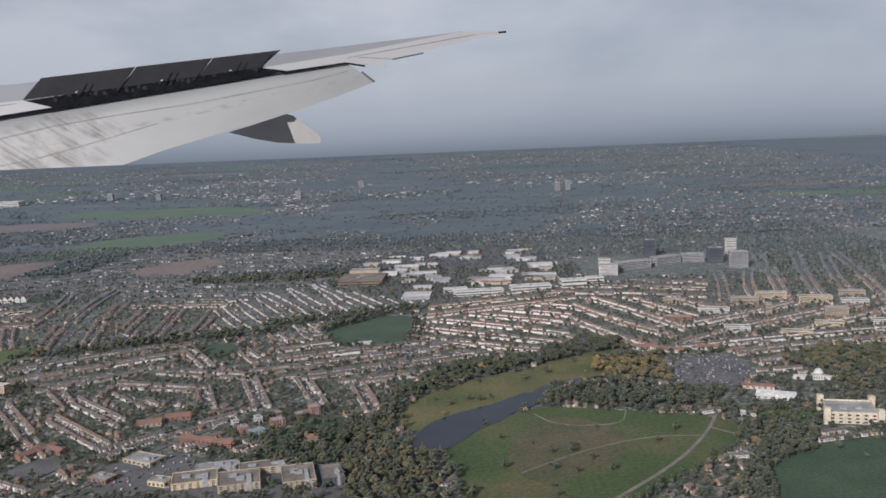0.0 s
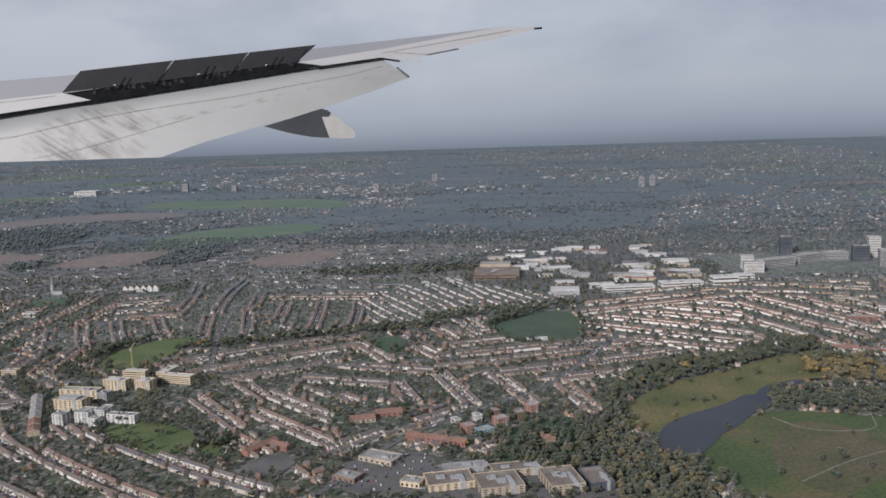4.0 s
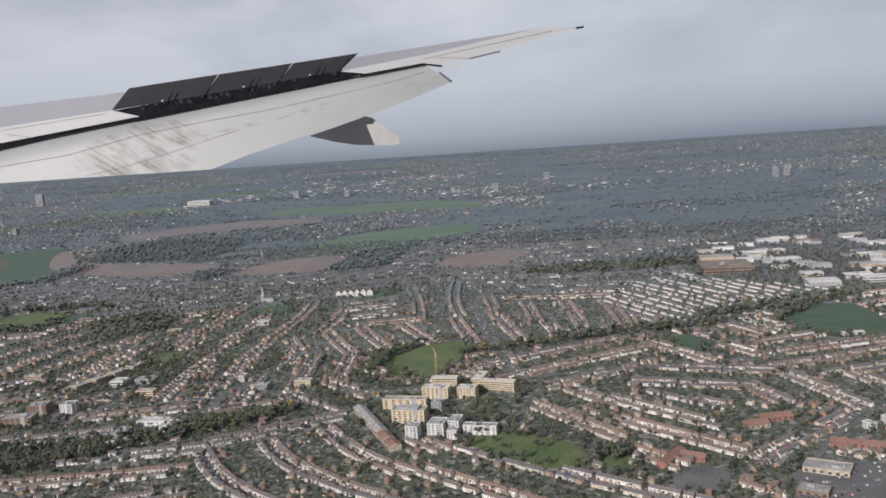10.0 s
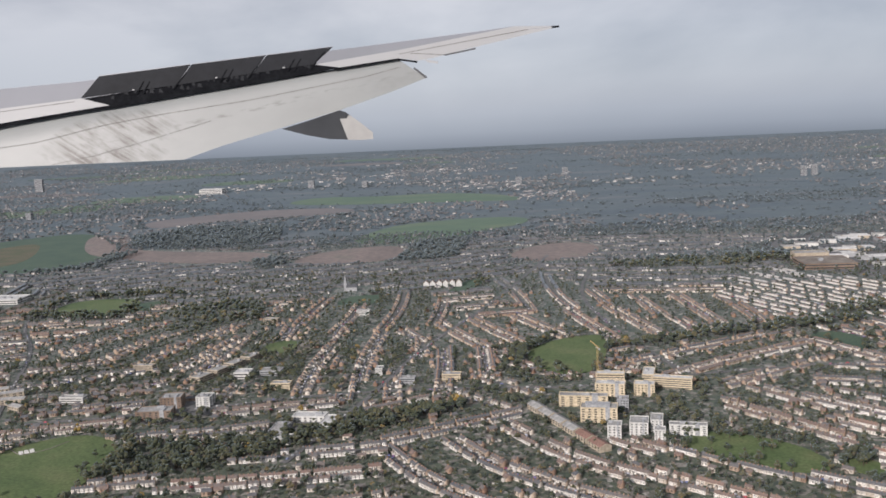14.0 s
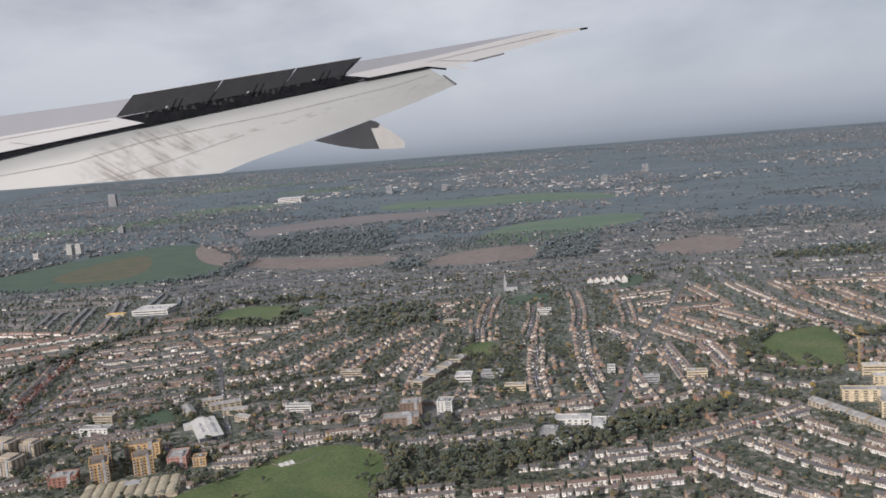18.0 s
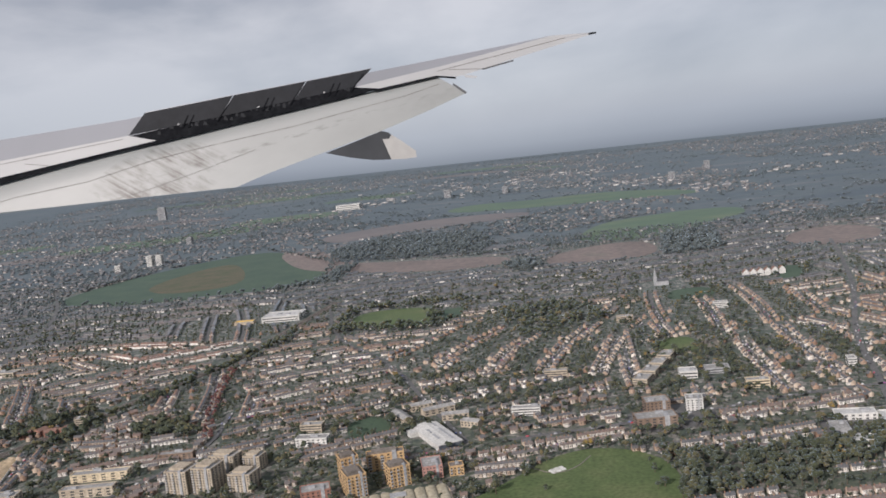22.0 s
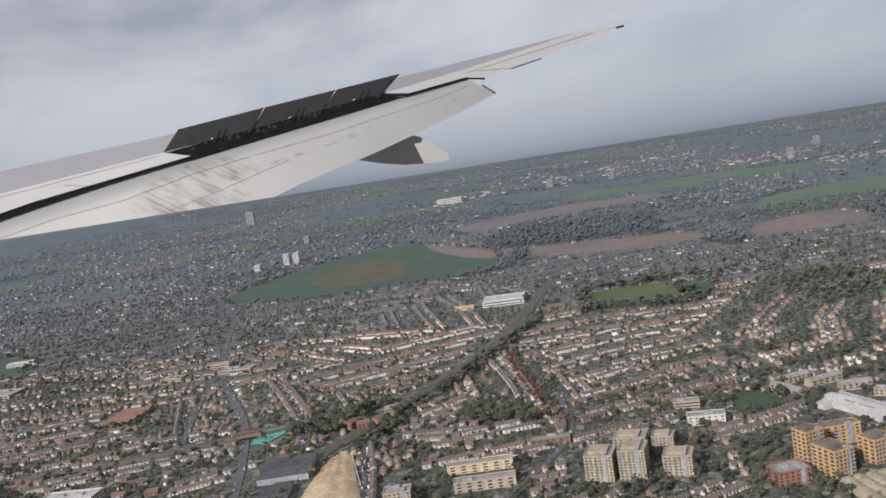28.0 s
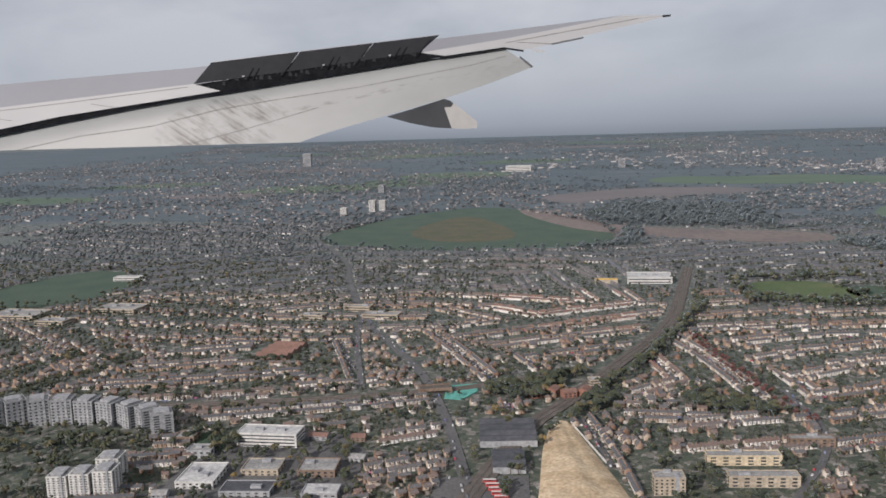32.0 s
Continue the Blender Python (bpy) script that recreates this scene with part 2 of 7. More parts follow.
M["leaf"] = surface("autumn_leaves", [(0.0, (0.034, 0.042, 0.023)), (0.35, (0.05, 0.057, 0.03)), (0.65, (0.078, 0.076, 0.037)), (0.85, (0.112, 0.092, 0.044)), (0.95, (0.16, 0.116, 0.042)), (1.0, (0.24, 0.165, 0.04))], 1.0, 0.9, by="tone", fine=16.0, vary=0.4, bump=0.6, sheen=0.4)
# far woods and houses: bluish haze mixed into the base colours
M["far_leaf"] = surface("far_woods_hazed", [(0.0, (0.058, 0.07, 0.07)), (0.5, (0.07, 0.082, 0.079)), (1.0, (0.083, 0.092, 0.082))], 1.0, 0.95, by="tone", fine=2.0, vary=0.15, sheen=0.55)
M["far_wall"] = surface("far_walls_hazed", [(0.0, (0.12, 0.12, 0.12)), (0.6, (0.25, 0.245, 0.24)), (0.8, (0.42, 0.4, 0.38)), (1.0, (0.7, 0.68, 0.65))], 1.0, 0.9, by="tone", fine=2.0)
M["far_roof"] = surface("far_roofs_hazed", [(0.0, (0.09, 0.096, 0.105)), (0.6, (0.13, 0.122, 0.12)), (0.88, (0.19, 0.145, 0.125)), (1.0, (0.5, 0.49, 0.47))], 1.0, 0.9, by="tone", fine=2.0, sheen=0.3)
M["red_leaf"] = surface("dark_red_leaves", [(0.3, (0.075, 0.035, 0.032)), (0.7, (0.15, 0.06, 0.048))], 5.0, 0.9, fine=16.0, vary=0.35, sheen=0.2)
M["bark"] = surface("bark", [(0.3, (0.07, 0.055, 0.04)), (0.7, (0.12, 0.095, 0.07))], 8.0, 0.95)
M["white_flat"] = surface("white_render", [(0.3, (0.48, 0.48, 0.46)), (0.7, (0.63, 0.63, 0.6))], 1.6, 0.8)
M["cream_flat"] = surface("cream_brick", [(0.3, (0.47, 0.4, 0.28)), (0.7, (0.58, 0.5, 0.36))], 0.9, 0.85)
M["beige_flat"] = surface("beige_brick", [(0.3, (0.33, 0.285, 0.22)), (0.7, (0.44, 0.385, 0.3))], 0.9, 0.85)
M["orange_flat"] = surface("orange_brick", [(0.3, (0.42, 0.285, 0.145)), (0.7, (0.52, 0.365, 0.195))], 0.9, 0.8)
M["red_flat"] = surface("red_brick", [(0.3, (0.23, 0.12, 0.092)), (0.7, (0.32, 0.172, 0.13))], 0.9, 0.85)
M["pink_flat"] = surface("pink_red_cladding", [(0.3, (0.33, 0.19, 0.16)), (0.7, (0.42, 0.245, 0.205))], 0.9, 0.8)
M["blue_flat"] = surface("blue_green_cladding", [(0.3, (0.2, 0.33, 0.36)), (0.7, (0.27, 0.42, 0.45))], 0.9, 0.8)
M["brown_flat"] = surface("brown_brick", [(0.3, (0.165, 0.12, 0.09)), (0.7, (0.24, 0.182, 0.14))], 0.9, 0.85)
M["grey_flat"] = surface("grey_concrete", [(0.3, (0.26, 0.272, 0.285)), (0.7, (0.36, 0.368, 0.375))], 0.8, 0.85)
M["dark_flat"] = surface("dark_cladding", [(0.3, (0.07, 0.08, 0.1)), (0.7, (0.12, 0.135, 0.16))], 0.8, 0.5)
M["flat_roof"] = surface("grey_flat_roof", [(0.3, (0.2, 0.2, 0.2)), (0.5, (0.3, 0.3, 0.29)), (0.7, (0.4, 0.39, 0.37))], 0.7, 0.9)
M["pale_roof"] = surface("pale_sheet_roof", [(0.3, (0.42, 0.425, 0.42)), (0.7, (0.56, 0.56, 0.545))], 0.5, 0.7)
M["dark_roof"] = surface("dark_sheet_roof", [(0.3, (0.06, 0.065, 0.075)), (0.7, (0.1, 0.105, 0.115))], 0.5, 0.7)
M["red_roof"] = surface("red_tile_roof", [(0.3, (0.18, 0.112, 0.09)), (0.7, (0.25, 0.152, 0.122))], 1.2, 0.85)
M["yellow_sheet"] = surface("yellow_sheet", [(0.3, (0.7, 0.45, 0.05)), (0.7, (0.78, 0.52, 0.08))], 0.5, 0.6)
M["steel_yellow"] = surface("crane_paint", [(0.3, (0.33, 0.25, 0.11)), (0.7, (0.42, 0.32, 0.15))], 0.5, 0.5)
M["canvas"] = surface("weathered_cream_sheet", [(0.3, (0.27, 0.245, 0.175)), (0.5, (0.33, 0.3, 0.22)), (0.7, (0.4, 0.365, 0.275))], 1.4, 0.85, fine=7.0)
M["brown_roof"] = surface("brown_flat_roof", [(0.3, (0.13, 0.115, 0.1)), (0.5, (0.18, 0.16, 0.14)), (0.7, (0.25, 0.23, 0.2))], 0.9, 0.9)
M["stone"] = surface("pale_stone", [(0.3, (0.5, 0.44, 0.34)), (0.7, (0.62, 0.56, 0.45))], 0.9, 0.85)
M["car"] = surface("car_paint", [(0.0, (0.02, 0.02, 0.025)), (0.35, (0.12, 0.13, 0.15)), (0.6, (0.3, 0.31, 0.33)), (0.8, (0.55, 0.55, 0.55)), (0.9, (0.08, 0.12, 0.3)), (1.0, (0.4, 0.04, 0.04))], 1.0, 0.3, by="island", spec=0.5)
M["bus"] = surface("bus_paint", [(0.3, (0.5, 0.05, 0.05)), (0.7, (0.58, 0.08, 0.07))], 1.0, 0.4)
M["water"] = surface("lake_water", [(0.3, (0.012, 0.018, 0.03)), (0.7, (0.02, 0.028, 0.042))], 0.4, 0.12, spec=0.2, bump=0.02)
# the wing's paint
M["wing_white"] = surface("wing_paint_white", [(0.3, (0.32, 0.327, 0.33)), (0.7, (0.36, 0.365, 0.365))], 0.001, 0.5, fine=0.004, vary=0.03)
# lit end of the fairings: the light is put into a paler colour
M["fairing_tail"] = surface("fairing_lit_tail", [(0.3, (0.27, 0.268, 0.255)), (0.7, (0.36, 0.356, 0.34))], 0.002, 0.5, fine=0.02, vary=0.06)
M["wing_grey"] = surface("wing_paint_grey", [(0.25, (0.2, 0.21, 0.23)), (0.75, (0.24, 0.25, 0.275))], 0.001, 0.4, fine=0.003, vary=0.03)
# shade on raised undersides and in the recess is put into this colour
M["wing_dark"] = surface("underside_and_recess_shade", [(0.25, (0.011, 0.0125, 0.015)), (0.75, (0.02, 0.022, 0.026))], 0.006, 0.6, fine=0.03, vary=0.1, spec=0.12)
# near-black for the shade in gaps and recess, shared by small dark fittings
M["wing_black"] = surface("shade_and_fitting_black", [(0.25, (0.005, 0.0055, 0.007)), (0.75, (0.013, 0.014, 0.016))], 0.02, 0.8, fine=0.06, spec=0.04)
M["seam"] = surface("grimy_seam", [(0.25, (0.1, 0.097, 0.09)), (0.75, (0.22, 0.215, 0.2))], 0.02, 0.7, fine=0.08, vary=0.3)
# shaded side of the fairings put into a dark colour; brackets share it
M["fairing"] = surface("fairing_shade_dark", [(0.25, (0.06, 0.062, 0.065)), (0.75, (0.085, 0.088, 0.092))], 0.004, 0.45, fine=0.02, vary=0.05)


def streaked_paint(name):
    """Off-white flap paint: a broad grimy patch with streaks that run aft, and fainter smears along the span."""
    m = bpy.data.materials.new(name)
    m.use_nodes = True
    n, l = m.node_tree.nodes, m.node_tree.links
    b = n["Principled BSDF"]
    b.inputs["Roughness"].default_value, b.inputs["Specular IOR Level"].default_value = 0.45, 0.4
    at = n.new("ShaderNodeNewGeometry").outputs["Position"]

    def calc(op, a, c, clamp=False):
        k = n.new("ShaderNodeMath")
        k.operation, k.use_clamp = op, clamp
        for s, v in zip(k.inputs, (a, c)):
            if isinstance(v, (int, float)):
                s.default_value = v
            else:
                l.new(v, s)
        return k.outputs[0]

    def axis(x, z, offset):
        d = n.new("ShaderNodeVectorMath")
        d.operation = "DOT_PRODUCT"
        d.inputs[1].default_value = (x, 0.0, z)
        l.new(at, d.inputs[0])
        return calc("SUBTRACT", d.outputs["Value"], offset)

    def grain(p, q, sp, sq, detail=5.0):
        c = n.new("ShaderNodeCombineXYZ")
        l.new(calc("MULTIPLY", p, sp), c.inputs[0])
        l.new(calc("MULTIPLY", q, sq), c.inputs[1])
        t = n.new("ShaderNodeTexNoise")
        t.inputs["Scale"].default_value, t.inputs["Detail"].default_value, t.inputs["Roughness"].default_value = 1.0, detail, 0.6
        l.new(c.outputs[0], t.inputs["Vector"])
        return t.outputs["Fac"]

    def patch(cx, cz, ax, az, rp, rq):
        """1 in the middle of an ellipse with its long axis along (ax, az), 0 at its rim."""
        p, q = axis(ax, az, cx * ax + cz * az), axis(-az, ax, -cx * az + cz * ax)
        r = calc("ADD", calc("POWER", calc("DIVIDE", p, rp), 2.0), calc("POWER", calc("DIVIDE", q, rq), 2.0))
        return calc("SUBTRACT", 1.0, r, True), p, q

    # streaks run aft and outboard (+x, -z)
    sx, sz = 0.85, -0.52
    s, c = axis(sx, sz, 0.0), axis(-sz, sx, 0.0)
    spot, _, _ = patch(-1840.0, -55.0, 0.97, 0.18, 370.0, 165.0)
    streak = grain(s, c, 0.003, 0.05, 7.0)
    blotch = grain(s, c, 0.006, 0.012, 4.0)
    worn = calc("MULTIPLY", calc("SUBTRACT", blotch, 0.4), 4.0, True)
    lines = calc("ADD", 0.2, calc("MULTIPLY", calc("SUBTRACT", streak, 0.42), 4.0, True))
    dirt = calc("MULTIPLY", calc("MULTIPLY", calc("POWER", spot, 0.6), 1.7), calc("MULTIPLY", worn, lines), True)
    w, x = axis(0.99, 0.13, 0.0), axis(-0.13, 0.99, 0.0)
    line, _, _ = patch(-1130.0, 92.0, 0.984, 0.178, 900.0, 16.0)
    smear = calc("MULTIPLY", line, calc("MULTIPLY", calc("SUBTRACT", grain(w, x, 0.012, 0.05, 6.0), 0.5), 4.0, True))
    tip, _, _ = patch(-420.0, 190.0, 0.97, 0.25, 260.0, 70.0)
    faint = calc("MULTIPLY", tip, calc("MULTIPLY", calc("SUBTRACT", grain(w, x, 0.01, 0.02, 5.0), 0.42), 1.4, True))
    dirty = calc("ADD", calc("MULTIPLY", dirt, 0.95), calc("ADD", calc("MULTIPLY", smear, 0.8), calc("MULTIPLY", faint, 0.4)), True)
    mix = n.new("ShaderNodeMix")
    mix.data_type = "RGBA"
    mix.inputs["A"].default_value, mix.inputs["B"].default_value = (0.238, 0.25, 0.245, 1), (0.05, 0.046, 0.039, 1)
    l.new(dirty, mix.inputs["Factor"])
    wash = n.new("ShaderNodeVectorMath")
    wash.operation = "SCALE"
    l.new(mix.outputs["Result"], wash.inputs[0])
    l.new(calc("ADD", 0.86, calc("MULTIPLY", grain(w, x, 0.003, 0.006, 4.0), 0.28)), wash.inputs["Scale"])
    l.new(wash.outputs[0], b.inputs["Base Color"])
    return m


M["wing_flap"] = streaked_paint("flap_paint_streaked")


# ---- mesh helpers ----
def mesh_of(name, verts, faces, mats, which=None, tone=None):
    me = bpy.data.meshes.new(name)
    me.from_pydata(verts, [], faces)
    for m in mats:
        me.materials.append(m)
    if which is not None:
        me.polygons.foreach_set("material_index", np.asarray(which, dtype=np.int32))
    if tone is not None:
        at = me.attributes.new("tone", "FLOAT", "FACE")
        at.data.foreach_set("value", np.asarray(tone, dtype=np.float32))
    me.update()
    return me


def thing(name, label, category, group="", kind="", at=(0, 0, 0), turn=0.0):
    ob = new(name)
    ob.matrix_basis = pose(at[0], at[1], at[2], 0, 0, turn)
    ob.empty_display_size = 0.1
    return tagged(ob, label, category, group, kind)


def piece(name, me, parent, label="", at=(0, 0, 0), size=(1, 1, 1), turn=0.0):
    ob = new(name, me)
    ob.parent = parent
    ob.matrix_basis = pose(at[0], at[1], at[2], 0, 0, turn) @ Matrix.Diagonal((*size, 1))
    if label:
        ob["label"] = label
    return ob


def box_data(x0, x1, y0, y1, z0, z1):
    v = [(x0, y0, z0), (x1, y0, z0), (x1, y1, z0), (x0, y1, z0), (x0, y0, z1), (x1, y0, z1), (x1, y1, z1), (x0, y1, z1)]
    return v, [(3, 2, 1, 0), (4, 5, 6, 7), (0, 1, 5, 4), (1, 2, 6, 5), (2, 3, 7, 6), (3, 0, 4, 7)]


def boxes(name, list_of, mats, which=None):
    vs, fs, wh = [], [], []
    for k, b in enumerate(list_of):
        v, f = box_data(*b)
        o = len(vs)
        vs += v
        fs += [tuple(i + o for i in q) for q in f]
        wh += [which[k] if which else 0] * 6
    return mesh_of(name, vs, fs, mats, wh)


def inside(points, poly):
    """Which of the points (n, 2) lie in a polygon of the plan."""
    x, y = points[:, 0], points[:, 1]
    odd = np.zeros(len(points), bool)
    for (ax, ay), (bx, by) in zip(poly, poly[1:] + poly[:1]):
        if ay != by:
            odd ^= ((ay > y) != (by > y)) & (x < (bx - ax) * (y - ay) / (by - ay) + ax)
    return odd


def near_line(points, line, reach):
    """Which of the points lie within reach of a polyline of the plan."""
    hit = np.zeros(len(points), bool)
    for a, b in zip(line, line[1:]):
        a, b = np.array(a), np.array(b)
        k = np.clip(((points - a) @ (b - a)) / ((b - a) @ (b - a)), 0, 1)
        hit |= np.hypot(*(points - a - k[:, None] * (b - a)).T) < reach
    return hit


def smooth_ring(poly, rounds=2):
    """Cuts the corners of a plan polygon, so that its outline runs softly."""
    for _ in range(rounds):
        out = []
        for a, b in zip(poly, poly[1:] + poly[:1]):
            out += [(0.75 * a[0] + 0.25 * b[0], 0.75 * a[1] + 0.25 * b[1]), (0.25 * a[0] + 0.75 * b[0], 0.25 * a[1] + 0.75 * b[1])]
        poly = out
    return poly


def smooth_line(line, rounds=2):
    for _ in range(rounds):
        out = [line[0]]
        for a, b in zip(line, line[1:]):
            out += [(0.75 * a[0] + 0.25 * b[0], 0.75 * a[1] + 0.25 * b[1]), (0.25 * a[0] + 0.75 * b[0], 0.25 * a[1] + 0.75 * b[1])]
        line = out + [line[-1]]
    return line


def sheet(name, poly, material, z, label, category, soft=2, thick=0.03):
    """A piece of ground: a thin slab with the outline of a plan polygon."""
    ring = smooth_ring(poly, soft)
    bm = bmesh.new()
    vs = [bm.verts.new((x, y, z)) for x, y in ring]
    f = bm.faces.new(vs)
    f.normal_update()
    if f.normal.z < 0:
        f.normal_flip()
    bmesh.ops.triangulate(bm, faces=[f])
    edge = [e for e in bm.edges if e.is_boundary]
    got = bmesh.ops.extrude_edge_only(bm, edges=edge)
    for v in got["geom"]:
        if isinstance(v, bmesh.types.BMVert):
            v.co.z = z - thick
    me = bpy.data.meshes.new(name)
    bm.to_mesh(me)
    bm.free()
    me.materials.append(material)
    return tagged(new(name, me), label, category, kind="structure")


def ribbon(name, line, width, z, material, label, category, kind="structure", thick=0.03):
    """A road or a track along a plan polyline."""
    line = np.array(smooth_line(line), float)
    d = np.gradient(line, axis=0)
    d /= np.linalg.norm(d, axis=1)[:, None]
    side = np.c_[-d[:, 1], d[:, 0]] * width / 2
    vs, fs = [], []
    for p, s in zip(line, side):
        a, b = p + s, p - s
        vs += [(a[0], a[1], z), (b[0], b[1], z), (a[0], a[1], z - thick), (b[0], b[1], z - thick)]
    for k in range(len(line) - 1):
        o = 4 * k
        fs += [(o, o + 1, o + 5, o + 4), (o + 2, o, o + 4, o + 6), (o + 1, o + 3, o + 7, o + 5)]
    return tagged(new(name, mesh_of(name, vs, fs, [material])), label, category, kind=kind)


# ---- the ground ----
v, f = box_data(-900, 800, -500, 540, -0.6, 0.0)
tagged(new("ground", mesh_of("ground", v, f, [M["garden"]])), "dull green and grey ground of gardens and yards", "ground", kind="structure")
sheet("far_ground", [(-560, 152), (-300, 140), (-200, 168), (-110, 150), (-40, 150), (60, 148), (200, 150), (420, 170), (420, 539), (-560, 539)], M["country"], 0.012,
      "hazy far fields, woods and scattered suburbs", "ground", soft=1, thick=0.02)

FIELDS = {
    "lawn": ([(-2.9, 54.5), (1.3, 60.1), (4.7, 62.6), (10.3, 60.6), (15.7, 59.1), (16.9, 56.2), (15.9, 53.3), (11.1, 49.4), (7.6, 46.0), (6, 40), (-3, 40), (-1.1, 47.5)], "lawn", "green and brownish park lawn beside the lake"),
    "meadow": ([(-5.8, 59.5), (-4.9, 64.3), (-1.6, 68.4), (3.0, 71.2), (8.1, 74.7), (12.9, 77.7), (14.7, 72.8), (12.8, 68.5), (7.0, 67.5), (5.1, 65.6), (3.3, 64.9), (0.3, 62.0), (-2.1, 60.6), (-3.7, 58.2)], "meadow", "yellowish meadow beside the lake, coloured brighter as sunlit"),
    "dark_lawn": ([(12, 40), (14.8, 49.0), (19.2, 52.9), (24.9, 54.2), (34, 52), (34, 40)], "grass_dark", "lawn below the mansion coloured dark for shade"),
    "mansion_lawn": ([(18.7, 60.3), (23.0, 59.3), (22.4, 57.1), (18.3, 58.0)], "grass", "mown forecourt lawn of the mansion"),
    "sports_field": ([(-13.9, 87.6), (-12.8, 92.9), (-5.5, 94.8), (-4.8, 89.6), (-5.7, 82.8), (-8.5, 80.6), (-12.3, 82.9)], "grass_dark", "green sports field with a white pavilion"),
    "small_green": ([(-25.5, 83.8), (-22.2, 85.6), (-20.5, 81.1), (-23.0, 78.9)], "grass_dark", "small green between terraces"),
    "cemetery": ([(-14.2, 53.5), (-13.8, 58.5), (-11.2, 62.0), (-8.0, 61.6), (-8.9, 55.2), (-11.8, 55.2)], "grass_dark", "grassy churchyard among trees"),
    "pasture_strip": ([(-54.9, 107.7), (-51.5, 115.8), (-50.2, 112.6), (-53.0, 106.4)], "grass_dark", "green strip between suburbs"),
    "school_field": ([(-46.8, 76.5), (-47.8, 81.9), (-45.0, 85.6), (-40.6, 87.2), (-41.1, 82.2), (-42.2, 77.0), (-44.2, 75.0)], "grass", "bright green playing field beside new flats"),
    "recreation_ground": ([(-40.4, 61.6), (-38.0, 63.4), (-33.9, 60.9), (-32.7, 57.3), (-34.8, 56.3), (-38.8, 59.0)], "grass", "green recreation ground edged by trees"),
    "little_field": ([(-33.2, 57.3), (-31.6, 58.6), (-30.4, 57.6), (-31.2, 55.7)], "grass", "small green field behind a hedge"),
    "west_park": ([(-84.5, 58), (-80.4, 62.2), (-78.4, 65.0), (-75.6, 65.9), (-72.9, 64.0), (-72.2, 60.6), (-73, 55), (-83, 52)], "grass", "broad green park in front of a line of houses"),
    "cricket_field": ([(-96.5, 102.8), (-96.6, 110.5), (-88.6, 110.6), (-87.4, 104.6), (-89.1, 100.9)], "grass", "green cricket field ringed by trees"),
    "cricket_field_east": ([(-88.4, 107.6), (-84.5, 108.8), (-85.8, 102.8), (-88.6, 103.6)], "grass_dark", "smaller green field behind a hedge"),
    "school_pitch": ([(-91, 73.3), (-89.6, 74.7), (-88.1, 73.4), (-87.9, 71), (-89.3, 70.1), (-90.5, 71)], "grass_dark", "small dark green pitch among flats"),
    "court_field": ([(-69.7, 84.0), (-69.2, 88.2), (-66.5, 88.4), (-66.6, 83.5)], "grass", "small bright green pitch"),
    "church_field": ([(-66.2, 102.2), (-65.2, 107.3), (-61.2, 107.5), (-61.3, 102.5)], "grass_dark", "dark green field beside the church"),
    "common": ([(-146, 143), (-138, 166), (-125, 179), (-116, 166), (-107, 151), (-106, 136), (-113, 130.2), (-130, 130.6), (-141, 134)], "grass_dark", "rough green common with dry patches"),
    "west_field": ([(-170, 104), (-166, 117), (-161.1, 118.5), (-154.6, 111.6), (-156.1, 102.1), (-164, 97)], "grass_dark", "green playing fields beside a school"),
    "hospital_green": ([(-131.9, 69.2), (-129.9, 69.7), (-128.9, 67.0), (-130.4, 66.3)], "grass_dark", "small square of grass"),
}
Z = 0.03
for key, (poly, mat, label) in FIELDS.items():
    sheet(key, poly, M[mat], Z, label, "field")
for key, poly, label in (("ploughed_field", [(-76.9, 131.4), (-73.8, 141.2), (-63.3, 145.6), (-61.0, 137.5), (-63.4, 129.6), (-72.0, 129.6)], "brown ploughed field edged by woods"),
                         ("ploughed_field", [(-122, 174), (-112, 170), (-107.5, 152), (-95, 146), (-81, 142.8), (-80.4, 134.4), (-91, 134), (-106, 143), (-113, 150)], "long brown ploughed field curving round a wood"),
                         ("building_plot", [(-47.6, 130.9), (-43.6, 139.0), (-36.4, 141.6), (-34.0, 134.0), (-37.9, 126.4), (-44.2, 125.0)], "cleared brown building plot")):
    sheet(key, poly, M["plough"], Z + 0.002, label, "field")
far = random.Random(21)
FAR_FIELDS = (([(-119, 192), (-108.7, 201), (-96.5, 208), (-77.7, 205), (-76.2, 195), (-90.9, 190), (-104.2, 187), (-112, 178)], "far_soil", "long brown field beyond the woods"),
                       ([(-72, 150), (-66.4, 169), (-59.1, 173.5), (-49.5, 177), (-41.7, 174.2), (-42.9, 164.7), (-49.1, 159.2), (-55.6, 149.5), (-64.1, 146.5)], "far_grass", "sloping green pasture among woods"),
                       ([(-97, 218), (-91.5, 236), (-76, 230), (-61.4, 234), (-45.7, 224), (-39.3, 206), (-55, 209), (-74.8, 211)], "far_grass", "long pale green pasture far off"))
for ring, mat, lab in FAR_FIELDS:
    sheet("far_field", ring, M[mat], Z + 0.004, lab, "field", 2)
